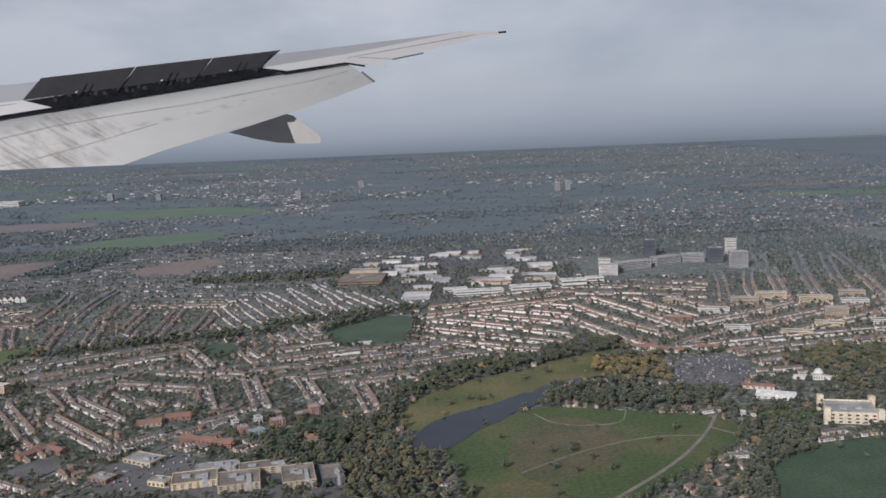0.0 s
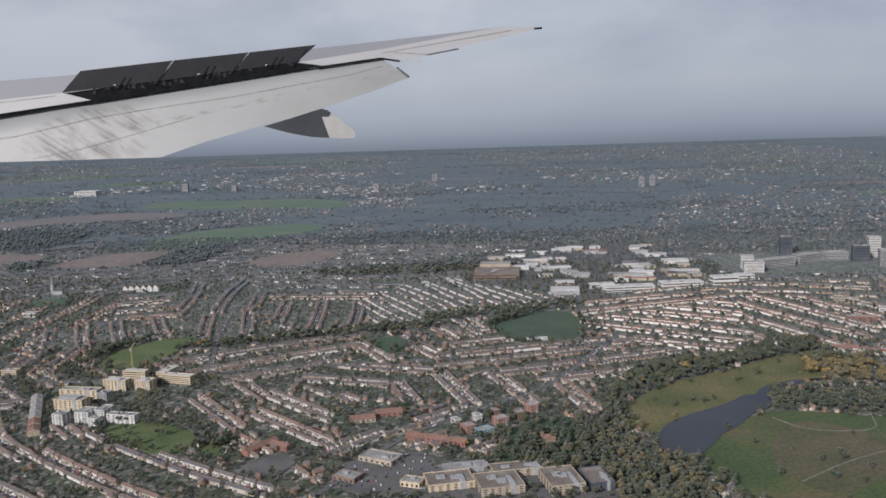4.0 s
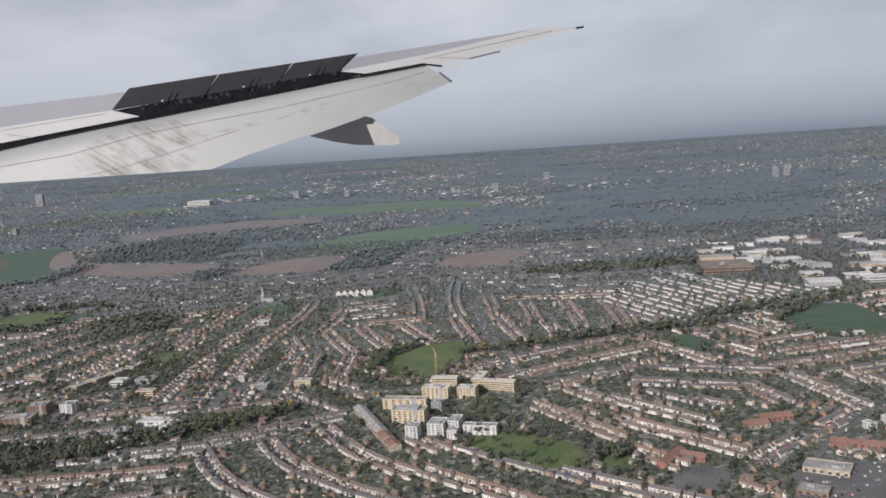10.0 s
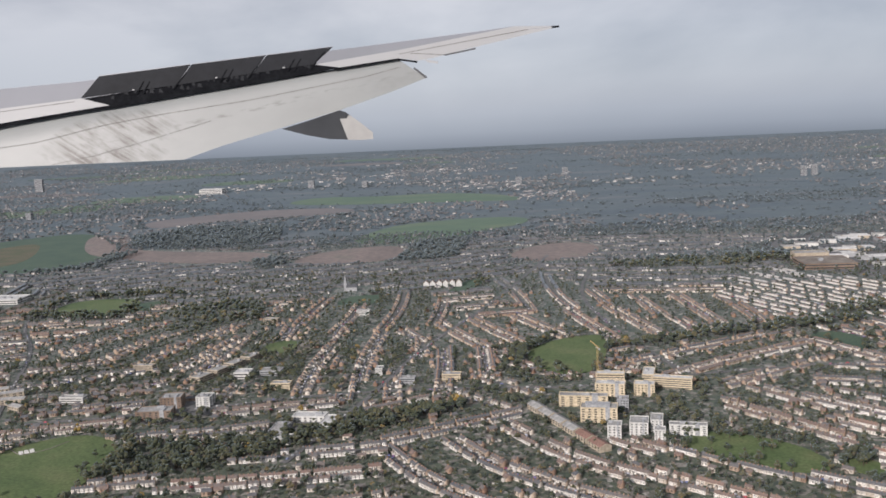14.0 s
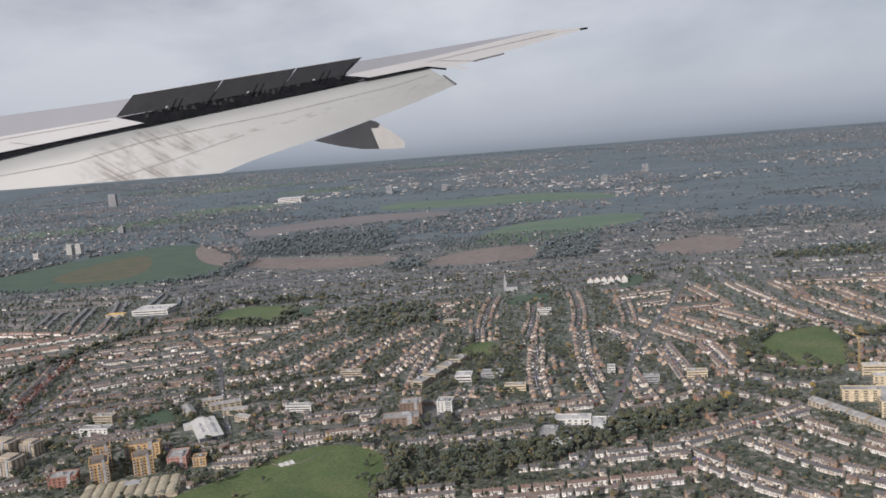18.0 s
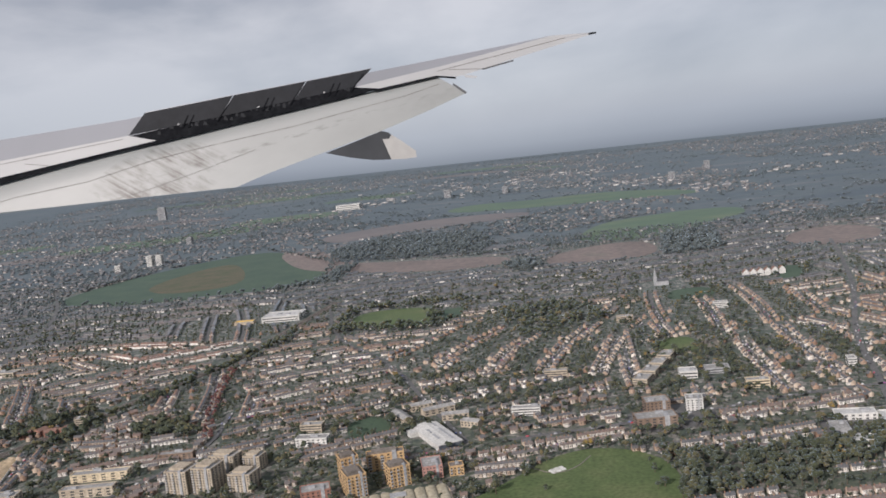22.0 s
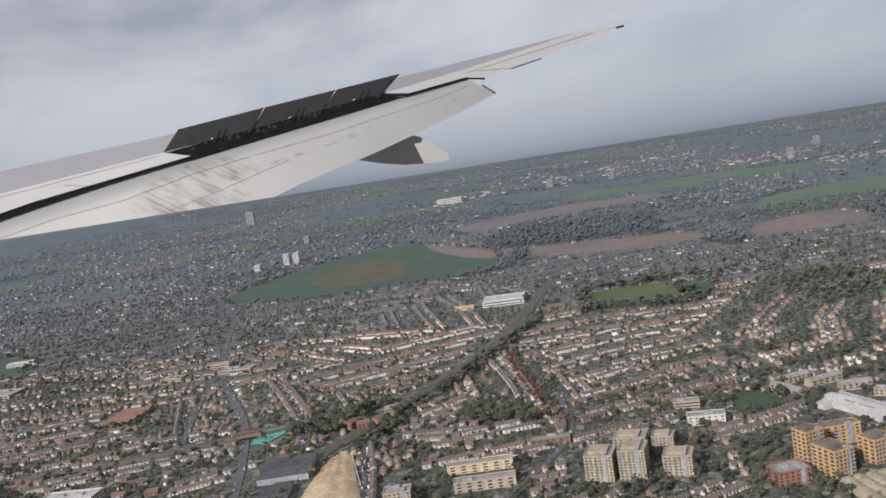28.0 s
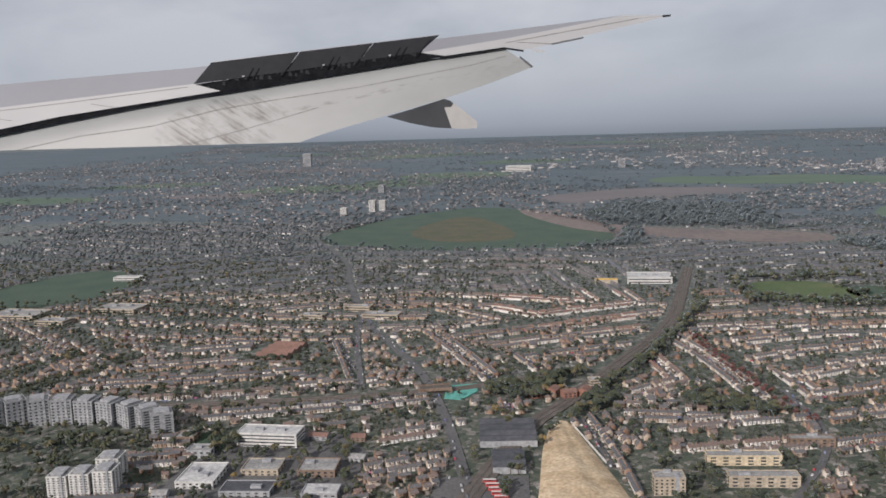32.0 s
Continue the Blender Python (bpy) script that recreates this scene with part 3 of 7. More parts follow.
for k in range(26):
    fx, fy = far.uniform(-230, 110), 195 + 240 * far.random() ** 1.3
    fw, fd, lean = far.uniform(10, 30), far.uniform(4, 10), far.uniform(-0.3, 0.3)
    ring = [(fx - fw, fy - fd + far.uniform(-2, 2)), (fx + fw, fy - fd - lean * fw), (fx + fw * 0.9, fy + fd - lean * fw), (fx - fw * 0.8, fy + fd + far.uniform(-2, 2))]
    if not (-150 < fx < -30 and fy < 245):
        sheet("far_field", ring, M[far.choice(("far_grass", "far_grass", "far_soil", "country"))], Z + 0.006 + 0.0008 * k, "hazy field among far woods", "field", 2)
sheet("worn_patch", [(1.2, 54.1), (4.5, 60.6), (8.0, 58.9), (10.0, 54.5), (4.3, 48.6), (1.9, 49.6)], M["brown_grass"], Z + 0.01, "brownish worn grass on the park lawn", "grass", 3)
sheet("dry_patch", [(-135, 146), (-128, 168), (-120, 150), (-118, 138), (-128, 136)], M["brown_grass"], Z + 0.01, "dry yellowish grass on the common", "grass", 3)
sheet("tennis_courts", [(-66.5, 83.5), (-66.3, 88.3), (-65.0, 88.3), (-65.0, 83.5)], M["paving"], Z, "grey hard courts beside the pitch", "court", 0)
sheet("car_park", [(16.5, 72.5), (21.7, 74.3), (22.5, 69.9), (18.1, 63.6), (14.9, 65.5)], M["asphalt"], Z, "crowded grey car park in the park", "car park", 1)
sheet("car_park", [(-23.5, 53.8), (-21.2, 56.7), (-17.9, 55.6), (-17.6, 53.2), (-19.0, 50.0), (-22.6, 50.0)], M["asphalt"], Z, "half-full grey car park beside the hospital", "car park", 1)
sheet("yard", [(-29.5, 53.7), (-28.1, 56.1), (-25.8, 55.6), (-26.4, 53.2), (-27.8, 52.5)], M["asphalt"], Z, "grey yard beside red-roofed buildings", "yard", 1)
sheet("depot_yard", [(-118, 64.4), (-113.9, 64.9), (-113.6, 60), (-116.5, 58), (-118, 60)], M["asphalt"], Z, "grey bus depot yard", "yard", 0)
for ring, lab in (([(-130.6, 60), (-130.2, 66.2), (-128.2, 70), (-122, 69.6), (-121.4, 60)], "grey yards between works units"), ([(-19.4, 48.5), (-18.6, 54.4), (-8.2, 53.4), (-8.0, 47)], "grey paved ground round the hospital"),
                  ([(-91.6, 59.6), (-91, 65.4), (-84, 65), (-84.6, 60.6)], "grey paved courts between the flats"), ([(-99.4, 62), (-99, 68), (-93.4, 67.4), (-93.6, 62)], "grey paved courts between the flats"),
                  ([(-74, 67.2), (-73.6, 72), (-68.8, 72), (-68.8, 68)], "grey paved ground between offices"), ([(-64.2, 62.8), (-64, 68), (-60, 68), (-60, 63.4)], "grey yards between trade units"), ([(-45.8, 61.9), (-48, 69), (-44, 73.8), (-36, 71.4), (-38, 62.2)], "gardens and paths between the new flats")):
    sheet("yard", ring, M["garden" if "flats" in lab else "asphalt"], Z - 0.004, lab, "yard", 1)
sheet("industrial_yard", [(-16.5, 129.4), (-3.6, 142.7), (14.1, 140.7), (12.4, 127.0), (15.3, 109.5), (-2.1, 101.5), (-14.9, 112.5)], M["asphalt"], Z, "grey yards of the trading estate", "yard", 1)
sheet("sports_pitch", [(-119.2, 75.6), (-119.4, 78.0), (-117.6, 78.5), (-117.4, 77.0), (-118.2, 75.4)], M["teal"], Z + 0.02, "teal artificial sports pitch beside the railway", "pitch", 0)
sheet("lake", [(-4.6, 55.2), (-3.8, 59.1), (-1.9, 61.3), (0.2, 62.6), (2.3, 64.2), (3.5, 65.7), (5.4, 65.6), (4.6, 62.9), (2.6, 61.4), (1.6, 59.6), (0.0, 58.2), (-1.5, 55.6), (-2.9, 54.2)], M["water"], Z + 0.02, "dark narrow lake curving through the park", "lake")
sheet("canal", [(4.7, 65.2), (6.2, 67.2), (10.5, 68.6), (10.6, 69.3), (6, 68.2), (4.2, 65.6)], M["water"], Z + 0.022, "dark narrow arm of the lake", "lake")

MAIN_ROADS = [
    ([(-133.3, 111.0), (-128.8, 96.5), (-125.5, 89.2), (-121.8, 82.0), (-119.8, 76.3), (-118.0, 69.9), (-116.3, 62.4), (-114, 50)], 0.55),
    ([(-128.8, 96.5), (-127.6, 89.2), (-124.4, 77.2)], 0.4),
    ([(-133.3, 111.0), (-137, 125), (-150, 150)], 0.5),
    ([(-62.2, 60), (-58.5, 72), (-56, 84), (-50, 100), (-45, 118), (-42, 130)], 0.4),
    ([(-81, 68), (-72, 69.5), (-62, 72.5), (-52, 73), (-44, 72), (-34, 75), (-20, 76), (-8, 79), (2, 84), (20, 92)], 0.36),
    ([(-37, 76), (-40, 90), (-41, 104), (-38, 118)], 0.36),
    ([(-24, 50), (-20.5, 58), (-16, 63), (-10, 68), (-6, 76), (-2, 84)], 0.4),
    ([(-83, 68), (-86, 76), (-90, 88), (-97, 99), (-101, 118)], 0.32),
    ([(-100, 78), (-99, 70), (-104, 61), (-106, 52)], 0.36),
    ([(16, 100), (26, 98), (42, 92), (60, 84)], 0.45),
    ([(-20, 101), (-2, 99.5), (18, 103), (40, 108)], 0.4),
]
for line, width in MAIN_ROADS:
    ribbon("road", line, width, 0.045, M["asphalt"], "grey asphalt main road between houses", "road")
PATHS = [([(6.2, 46), (11.2, 51.1), (14.5, 56.0), (16.4, 60.2), (18.6, 61.1)], 0.24), ([(14.9, 56.7), (17.0, 54.2)], 0.15), ([(3.9, 60.8), (5.2, 58.2), (9.4, 57.9), (10.2, 60.6)], 0.1), ([(2.0, 50.5), (6, 53.6), (10.5, 55.6), (13.8, 55.4)], 0.1),
         ([(-79.6, 63.6), (-78.4, 62.4), (-77.2, 63.1), (-76.4, 64.6)], 0.06)]
for line, width in PATHS:
    ribbon("path", line, width, Z + 0.02, M["paving"], "pale gravel path across the grass", "path")
RAILS = [([(-100.2, 118.0), (-102.4, 105.1), (-103.9, 96.5), (-105.5, 91.1), (-107.8, 85.8), (-110.3, 79.9), (-112.3, 75.0), (-114.6, 70.6), (-119, 50)], 1.0),
         ([(-160, 69.5), (-144.3, 71.9), (-134.9, 73.6), (-126.6, 75.2), (-119.6, 76.9), (-115.8, 78.9), (-111.5, 82)], 0.8)]
for line, width in RAILS:
    ribbon("railway_bed", line, width, 0.06, M["track"], "brown ballast bed of a railway", "railway")
    base = np.array(smooth_line(line), float)
    d = np.gradient(base, axis=0)
    d /= np.linalg.norm(d, axis=1)[:, None]
    for off in (-0.2, -0.12, 0.12, 0.2):
        ribbon("rail", [tuple(p) for p in base + np.c_[-d[:, 1], d[:, 0]] * off], 0.02, 0.075, M["rail"], "steel rail on ballast", "rail", thick=0.02)

# ---- where nothing is built ----
WOODS = {
    "strip": ([(5.3, 65.6), (11.3, 67.2), (18.1, 63.8), (15.6, 60.2), (10.4, 61.6), (5.1, 63.2)], 3.3),
    "bank": ([(-8.6, 51.6), (-7.8, 59.2), (-5.9, 66.4), (-2.4, 72.8), (3.3, 74.5), (8.6, 78.4), (14.0, 80.5), (12.7, 76.7), (8.1, 74.7), (3.0, 71.5), (-1.6, 68.7), (-5.0, 64.7), (-5.9, 59.0), (-4.7, 54.7), (-2.9, 54.0), (-2.5, 44), (-7.0, 44)], 3.3),
    "mansion": ([(13, 47), (15.5, 51), (17.5, 57.5), (21.5, 56), (20, 52.5), (16, 49.4), (14.5, 44)], 3.3),
    "mansion_east": ([(27, 64), (25, 71), (30, 75), (42, 70), (40, 60), (30, 61)], 3.1),
    "copse": ([(9.5, 70), (10.5, 74), (16, 74.5), (15, 66)], 2.2),
    "curved": ([(-111, 166), (-105, 177), (-86, 173), (-83, 156), (-85, 147.2), (-95, 148), (-106, 153), (-109, 160)], 1.6),
    "rail_east": ([(-101.6, 106), (-103, 98), (-105, 91.3), (-108, 84.5), (-112, 75), (-111, 74.5), (-106.6, 84), (-103.6, 91.6), (-101, 100)], 3.6),
    "rail_west": ([(-113.6, 75), (-110.2, 82.5), (-113.5, 81), (-117.3, 79), (-116.6, 75.4)], 3.1),
    "rail_south": ([(-113.4, 74.8), (-111.5, 77.5), (-109, 75.4), (-112, 72)], 3.1),
    "avenue": ([(-106.1, 75.4), (-104.5, 77.5), (-101.4, 75.2), (-101.0, 73.5), (-104.6, 73.6)], 3.1),
    "park_south": ([(-72.6, 58), (-72.4, 63.6), (-68, 63.4), (-65.4, 63.8), (-64.6, 61.4), (-66.6, 59)], 3.1),
    "cutting": ([(-66, 61), (-65, 64), (-62, 65.2), (-57.5, 67.6), (-52.5, 69.6), (-51.6, 68.6), (-56, 65.6), (-60, 63.2), (-64, 60.6)], 3.3),
    "common_edge": ([(-112, 129), (-106, 135), (-104.6, 148), (-102.6, 146), (-103, 132)], 2.2),
    "plough_edge": ([(-62, 128), (-60, 145), (-52, 150), (-54, 130)], 2.0),
    "plough_west": ([(-80, 127), (-82, 134), (-77, 134), (-76.6, 129)], 2.4),
    "belt": ([(-36, 119), (-30, 124), (-16, 126), (-8, 122), (-16, 118), (-30, 116)], 1.6),
    "prefab_edge": ([(-20, 90), (-13, 93), (-13.6, 88), (-6, 96), (-3.6, 96), (-4, 85), (-4.6, 82), (-3.4, 98), (-12, 95.4), (-20, 93)], 3.0),
    "green_lane": ([(-41, 83), (-33, 86), (-25, 88.5), (-17, 90), (-17.4, 88), (-26, 85.8), (-40, 81.6)], 3.2),
    "cricket_north": ([(-97.5, 100.5), (-97.6, 112), (-86, 113), (-83.6, 109), (-84, 111), (-97, 111), (-97, 102)], 3.6),
    "cricket_south": ([(-96.6, 102.6), (-89.2, 100.6), (-86, 102.4), (-86, 101), (-89, 99), (-97, 101)], 3.1),
    "leafy_hill": ([(-80, 92), (-82, 104), (-74, 106), (-72, 96)], 1.7),
    "school_edge": ([(-48.6, 76), (-48.8, 82.6), (-45.3, 86.6), (-44.8, 85.8), (-47.4, 82)], 3.1),
    "recreation_edge": ([(-33.8, 61.2), (-31.6, 57), (-30, 58.4), (-30.6, 59), (-32.2, 58.6)], 3.1),
    "churchyard": ([(-13.4, 52.5), (-13.8, 57), (-9, 60.4), (-7.6, 60.8), (-8.2, 54), (-10.4, 51.4)], 2.6),
}
LAKE = [(-4.6, 55.2), (-3.8, 59.1), (-1.9, 61.3), (0.2, 62.6), (2.3, 64.2), (3.5, 65.7), (5.4, 65.6), (4.6, 62.9), (2.6, 61.4), (1.6, 59.6), (0.0, 58.2), (-1.5, 55.6), (-2.9, 54.2)]
KEEP_OFF = [LAKE] + [poly for poly, _, _ in FIELDS.values()] + [poly for poly, _ in WOODS.values()]
KEEP_OFF += [[(-88.4, 74.8), (-83, 75.4), (-82.2, 70), (-87.4, 71)], [(-85, 62), (-85, 65.4), (-82.4, 65), (-82.4, 61)], [(-93.8, 69.4), (-93.8, 73.4), (-91.4, 73.4), (-91.2, 69.4)], [(-76.9, 131), (-73.8, 141), (-63.3, 145), (-61, 137), (-63.4, 129), (-72, 129)], [(-122, 174), (-107, 152), (-81, 142.8), (-80.4, 133.4), (-91, 132), (-113, 148)],
             [(-47.6, 130.9), (-43.6, 139), (-36.4, 141.6), (-34, 134), (-37.9, 126.4), (-44.2, 125)], [(16.5, 73), (21.7, 75), (23, 69.9), (18.1, 63), (14.5, 65)],
             [(-24.4, 54), (-21.4, 57.3), (-17.5, 56), (-7.6, 54.2), (-7.6, 46), (-22.6, 46)], [(-30, 53.5), (-28.1, 56.4), (-25.4, 55.9), (-26, 52)],
             [(-119.9, 75), (-119.9, 78.6), (-117, 79), (-117, 75)], [(-17.5, 129.4), (-3.6, 143), (15, 141), (13, 127), (16, 109), (-2.1, 99.6), (-16, 110.5)],
             [(-114.2, 56), (-113.8, 68), (-113, 72), (-111.9, 72), (-110.8, 68.4), (-109.4, 63.6), (-109, 56)], [(-117.6, 73), (-112.8, 73.2), (-112.8, 70.6), (-113.6, 56), (-118, 56)],
             [(-48.2, 61.8), (-48.2, 69.6), (-44.4, 74.6), (-35, 72), (-35.4, 69.4), (-37.2, 62)], [(17, 56), (16, 62), (19, 65), (24, 68), (29, 66.6), (29, 54)],
             [(-92, 59), (-92, 66), (-84, 66), (-84, 59)], [(-99.8, 62), (-99.8, 68), (-92.6, 68), (-92.6, 62)], [(-87.2, 67), (-87.2, 72.6), (-83.2, 72.6), (-83.2, 67)],
             [(-74.2, 67), (-74.2, 72), (-68.6, 72), (-68.6, 67)], [(-73, 75.6), (-69, 83.4), (-66, 83), (-67.6, 75)], [(-64.4, 62.6), (-64.4, 68), (-59.8, 68), (-59.8, 62.6)],
             [(-146, 66), (-146, 73), (-133.6, 72.6), (-133.6, 60), (-137, 60)], [(-130.4, 61), (-130.4, 70), (-121.6, 70), (-121.6, 61)], [(-107.6, 108), (-107.6, 114), (-101, 114), (-101, 108)],
             [(-134.4, 82.4), (-134.4, 88.6), (-129.8, 88.6), (-129.8, 82.4)], [(-109, 62), (-109, 68), (-101.6, 68), (-101.6, 62)], [(-25, 60), (-25, 65), (-19.6, 65), (-19.6, 60)],
             [(-17, 57.8), (-17, 63.8), (-10, 64), (-10, 58.4)], [(16, 110), (16, 127), (40, 128), (40, 111)], [(-67.5, 107.6), (-67.5, 112.6), (-63, 112.6), (-63, 107.6)]]


SOFT_ROADS = [(smooth_line(line, 1), w / 2 + 0.2) for line, w in MAIN_ROADS] + [(smooth_line(line, 1), w / 2 + 0.4) for line, w in RAILS]
BOUNDS = [(np.array(poly).min(0), np.array(poly).max(0), poly) for poly in KEEP_OFF]


def free(points, gap=0.0):
    """Which of the points may be built on."""
    ok = np.ones(len(points), bool)
    if not len(points):
        return ok
    lo, hi = points.min(0), points.max(0)
    for a, b, poly in BOUNDS:
        if (a < hi).all() and (b > lo).all():
            ok &= ~inside(points, poly)
    for line, reach in SOFT_ROADS:
        a, b = np.min(line, axis=0) - reach, np.max(line, axis=0) + reach
        if (a < hi).all() and (b > lo).all():
            ok &= ~near_line(points, line, reach + gap)
    return ok


# ---- streets: each quarter has one direction of its streets (x, y, degrees) ----
QUARTERS = [(-30, 79, 30), (-29, 62, 134), (-43, 102, 97), (-33, 107, 172), (-35, 96, 95), (-19, 100, 115), (-15, 98, 115), (-15, 75, 18), (6, 94, 147), (17, 92, 112), (-23, 78, 117), (-17, 69, 108), (-35, 56, 142), (-48, 62, 120), (5, 96, 19),
            (-53, 65, 29), (-52, 99, 14), (-49, 73, 134), (-22, 74, 162), (-19, 61, 41), (-52, 61, 119), (-68, 65, 12), (-61, 61, 8), (-32, 62, 125)]
QUARTERS += [(-60, 81, 90), (-55, 98, 87), (-50, 90, 113), (-38, 93, 102), (-84, 92, 63), (-83, 82, 24), (-95, 83, 21), (-122, 119, 176), (-115, 97, 141), (-92, 97, 7), (-69, 65, 9), (-64, 80, 88), (-54, 77, 91), (-82, 84, 77), (-96, 74, 22),
             (-104, 76, 43), (-144, 93, 171), (-115, 92, 27), (-112, 108, 106), (-105, 72, 17), (-102, 79, 100), (-125, 74, 17), (-127, 84, 110)]
QUARTERS += [(-123, 84, 115), (-133, 79, 15), (-149, 86, 141), (-111, 71, 103), (-121, 69, 29), (-95, 98, 13), (-96, 82, 31), (-93, 124, 19), (-162, 142, 163), (-149, 83, 70), (-153, 116, 27), (-114, 97, 30), (-106, 73, 177), (-130, 92, 1),
             (-116, 103, 165), (30, 85, 30), (36, 100, 75), (32, 76, 10), (-60, 120, 20), (-80, 118, 5), (-30, 120, 170), (20, 104, 160), (-135, 106, 20), (-170, 90, 30), (-140, 60, 15), (-120, 55, 20), (-95, 52, 40), (-60, 50, 20), (-20, 42, 40)]
CREAM = [(-29, 62), (-35, 56), (-48, 62), (-42, 55), (-52, 61), (-68, 65), (-61, 61), (-32, 62), (-112, 108), (-122, 119), (-115, 97), (-105, 72), (-102, 79), (6, 94), (17, 92), (5, 96), (-52, 99)]   # cream and red quarters, their sunlight put into brighter tones
LEAFY = [(-84, 92), (-83, 82), (-82, 84), (-49, 73), (-60, 81), (-64, 80), (-144, 93), (-149, 86), (-149, 83), (-55, 98)]        # villas among old trees
CRESCENTS = [(-48, 62), (-52, 61)]                                                # streets that swing round as they come south
PALE = [(-19, 100), (-15, 98)]                                                      # white flat-roofed rows
seats = np.array([(a, b) for a, b, _ in QUARTERS], float)
rng = np.random.default_rng(7)
H = {k: [] for k in ("x", "y", "a", "w", "d", "h", "r", "wt", "rt", "q")}
tree_x, tree_y, tree_s, street_rows, car_rows = [], [], [], [], []


def quarter_of(p):
    return np.argmin(((p[:, None, :] - seats[None]) ** 2).sum(2), axis=1)


for q, (qx, qy, qa) in enumerate(QUARTERS):
    u = np.array((math.cos(radians(qa)), math.sin(radians(qa))))
    n = np.array((-u[1], u[0]))
    leafy, cream, pale = (qx, qy) in LEAFY, (qx, qy) in CREAM, (qx, qy) in PALE
    pitch = 4.2 if leafy else (1.45 if pale else rng.uniform(3.2, 4.1))
    reach = 24.0
    for k in range(-int(reach / pitch), int(reach / pitch) + 1):
        mid = np.array((qx, qy)) + n * (k * pitch + rng.uniform(-0.25, 0.25))
        bend = -0.028 if (qx, qy) in CRESCENTS else rng.uniform(-0.007, 0.007)

        def arc(t, swing=(qx, qy) in CRESCENTS, b=bend):
            return b * (np.minimum(t, 0.0) if swing else t) ** 2

        along = np.arange(-reach, reach, 0.5)
        centre = mid + along[:, None] * u + arc(along)[:, None] * n
        own = (quarter_of(centre) == q) & free(centre) & (centre[:, 1] < 158) & (centre[:, 1] > 40)
        if own.sum() < 4:
            continue
        street_rows.append((centre, own))
        row_wall = rng.uniform(0.42, 0.96) * (0.9 if not cream else 0.45) + (0.48 if cream else 0.0)
        row_roof = rng.uniform(0.0, 0.42) + (0.22 if cream and rng.random() < 0.5 else 0.0)
        for side in (-1, 1):
            if pale and side < 0:
                continue
            t = -reach + rng.uniform(0, 2)
            wt, rt = row_wall + rng.uniform(-0.15, 0.15), row_roof + rng.uniform(-0.12, 0.12)
            while t < reach:
                if leafy:
                    count, front, gap = rng.integers(1, 3), rng.uniform(0.26, 0.42), rng.uniform(0.15, 0.8)
                elif pale:
                    count, front, gap = 9, 0.2, 0.6
                elif rng.random() < 0.35:
                    count, front, gap = 2, rng.uniform(0.22, 0.3), rng.uniform(0.08, 0.2)
                else:
                    count, front, gap = rng.integers(4, 14), rng.uniform(0.2, 0.25), rng.uniform(0.12, 0.6)
                depth, high, rise = rng.uniform(0.28, 0.36), rng.uniform(0.19, 0.235), rng.uniform(0.075, 0.12)
                if pale:
                    depth, high, rise = 0.22, 0.13, 0.03
                wt2, rt2 = wt + rng.uniform(-0.2, 0.2), rt + rng.uniform(-0.1, 0.1)
                if rng.random() < 0.14:
                    wt2 = 0.95
                for _ in range(count):
                    H["x"].append(mid[0] + t * u[0] + (arc(t) + side * 0.5) * n[0])
                    H["y"].append(mid[1] + t * u[1] + (arc(t) + side * 0.5) * n[1])
                    H["a"].append(radians(qa) + math.atan((arc(t + 0.1) - arc(t - 0.1)) / 0.2) + (0 if side < 0 else math.pi))
                    H["q"].append(q), H["w"].append(front), H["d"].append(depth), H["h"].append(high), H["r"].append(rise)
                    H["wt"].append(0.82 if pale else wt2 + rng.uniform(-0.24, 0.24)), H["rt"].append(0.995 if pale else min(0.88, rt2 + rng.uniform(-0.06, 0.06)))
                    t += front
                t += gap
        # gardens behind the rows: trees, sheds, hedges
        for off in (pitch / 2, pitch / 2 - 0.36, pitch / 2 + 0.36, pitch / 2 - 0.7, pitch / 2 + 0.7):
            spots = np.arange(-reach, reach, 0.4 if leafy else 0.52) + rng.uniform(-0.3, 0.3)
            keep = rng.random(len(spots)) < (0.7 if leafy else 0.5)
            spots = spots[keep]
            if pale:
                continue
            p = mid + spots[:, None] * u + arc(spots)[:, None] * n + n * off + rng.normal(0, 0.12, (len(spots), 2))
            ok = (quarter_of(p) == q) & free(p) & (p[:, 1] < 158) & (p[:, 1] > 40)
            tree_x += list(p[ok, 0]), 
            tree_y += list(p[ok, 1]),
            tree_s += list(rng.uniform(0.09, 0.25, ok.sum()) * (0.98 if leafy else 0.8)),
        spots = np.arange(-reach, reach, 1.1) + rng.uniform(-0.3, 0.3, int(round(2 * reach / 1.1 + 0.49)))[: len(np.arange(-reach, reach, 1.1))]
        for side in (-0.24, 0.24):
            p = mid + spots[:, None] * u + arc(spots)[:, None] * n + n * side
            ok = (quarter_of(p) == q) & free(p) & (rng.random(len(p)) < (0.6 if leafy else 0.3)) & (p[:, 1] < 158) & (p[:, 1] > 40)
            tree_x += list(p[ok, 0]),
            tree_y += list(p[ok, 1]),
            tree_s += list(rng.uniform(0.08, 0.15, ok.sum())),
tree_x, tree_y, tree_s = (np.array([w for l in k for w in l]) for k in (tree_x, tree_y, tree_s))
H = {k: np.array(v, float) for k, v in H.items()}
spot = np.c_[H["x"], H["y"]]
near_q = np.zeros(len(spot), int)
for k in range(0, len(spot), 20000):
    near_q[k:k + 20000] = quarter_of(spot[k:k + 20000])
# a house stays where its own quarter reaches
dirs = np.array([radians(a) for _, _, a in QUARTERS])
ok = (near_q == H["q"]) & free(spot) & (spot[:, 1] > 40) & (spot[:, 1] < 158)
# no two houses in one place
cells = set()
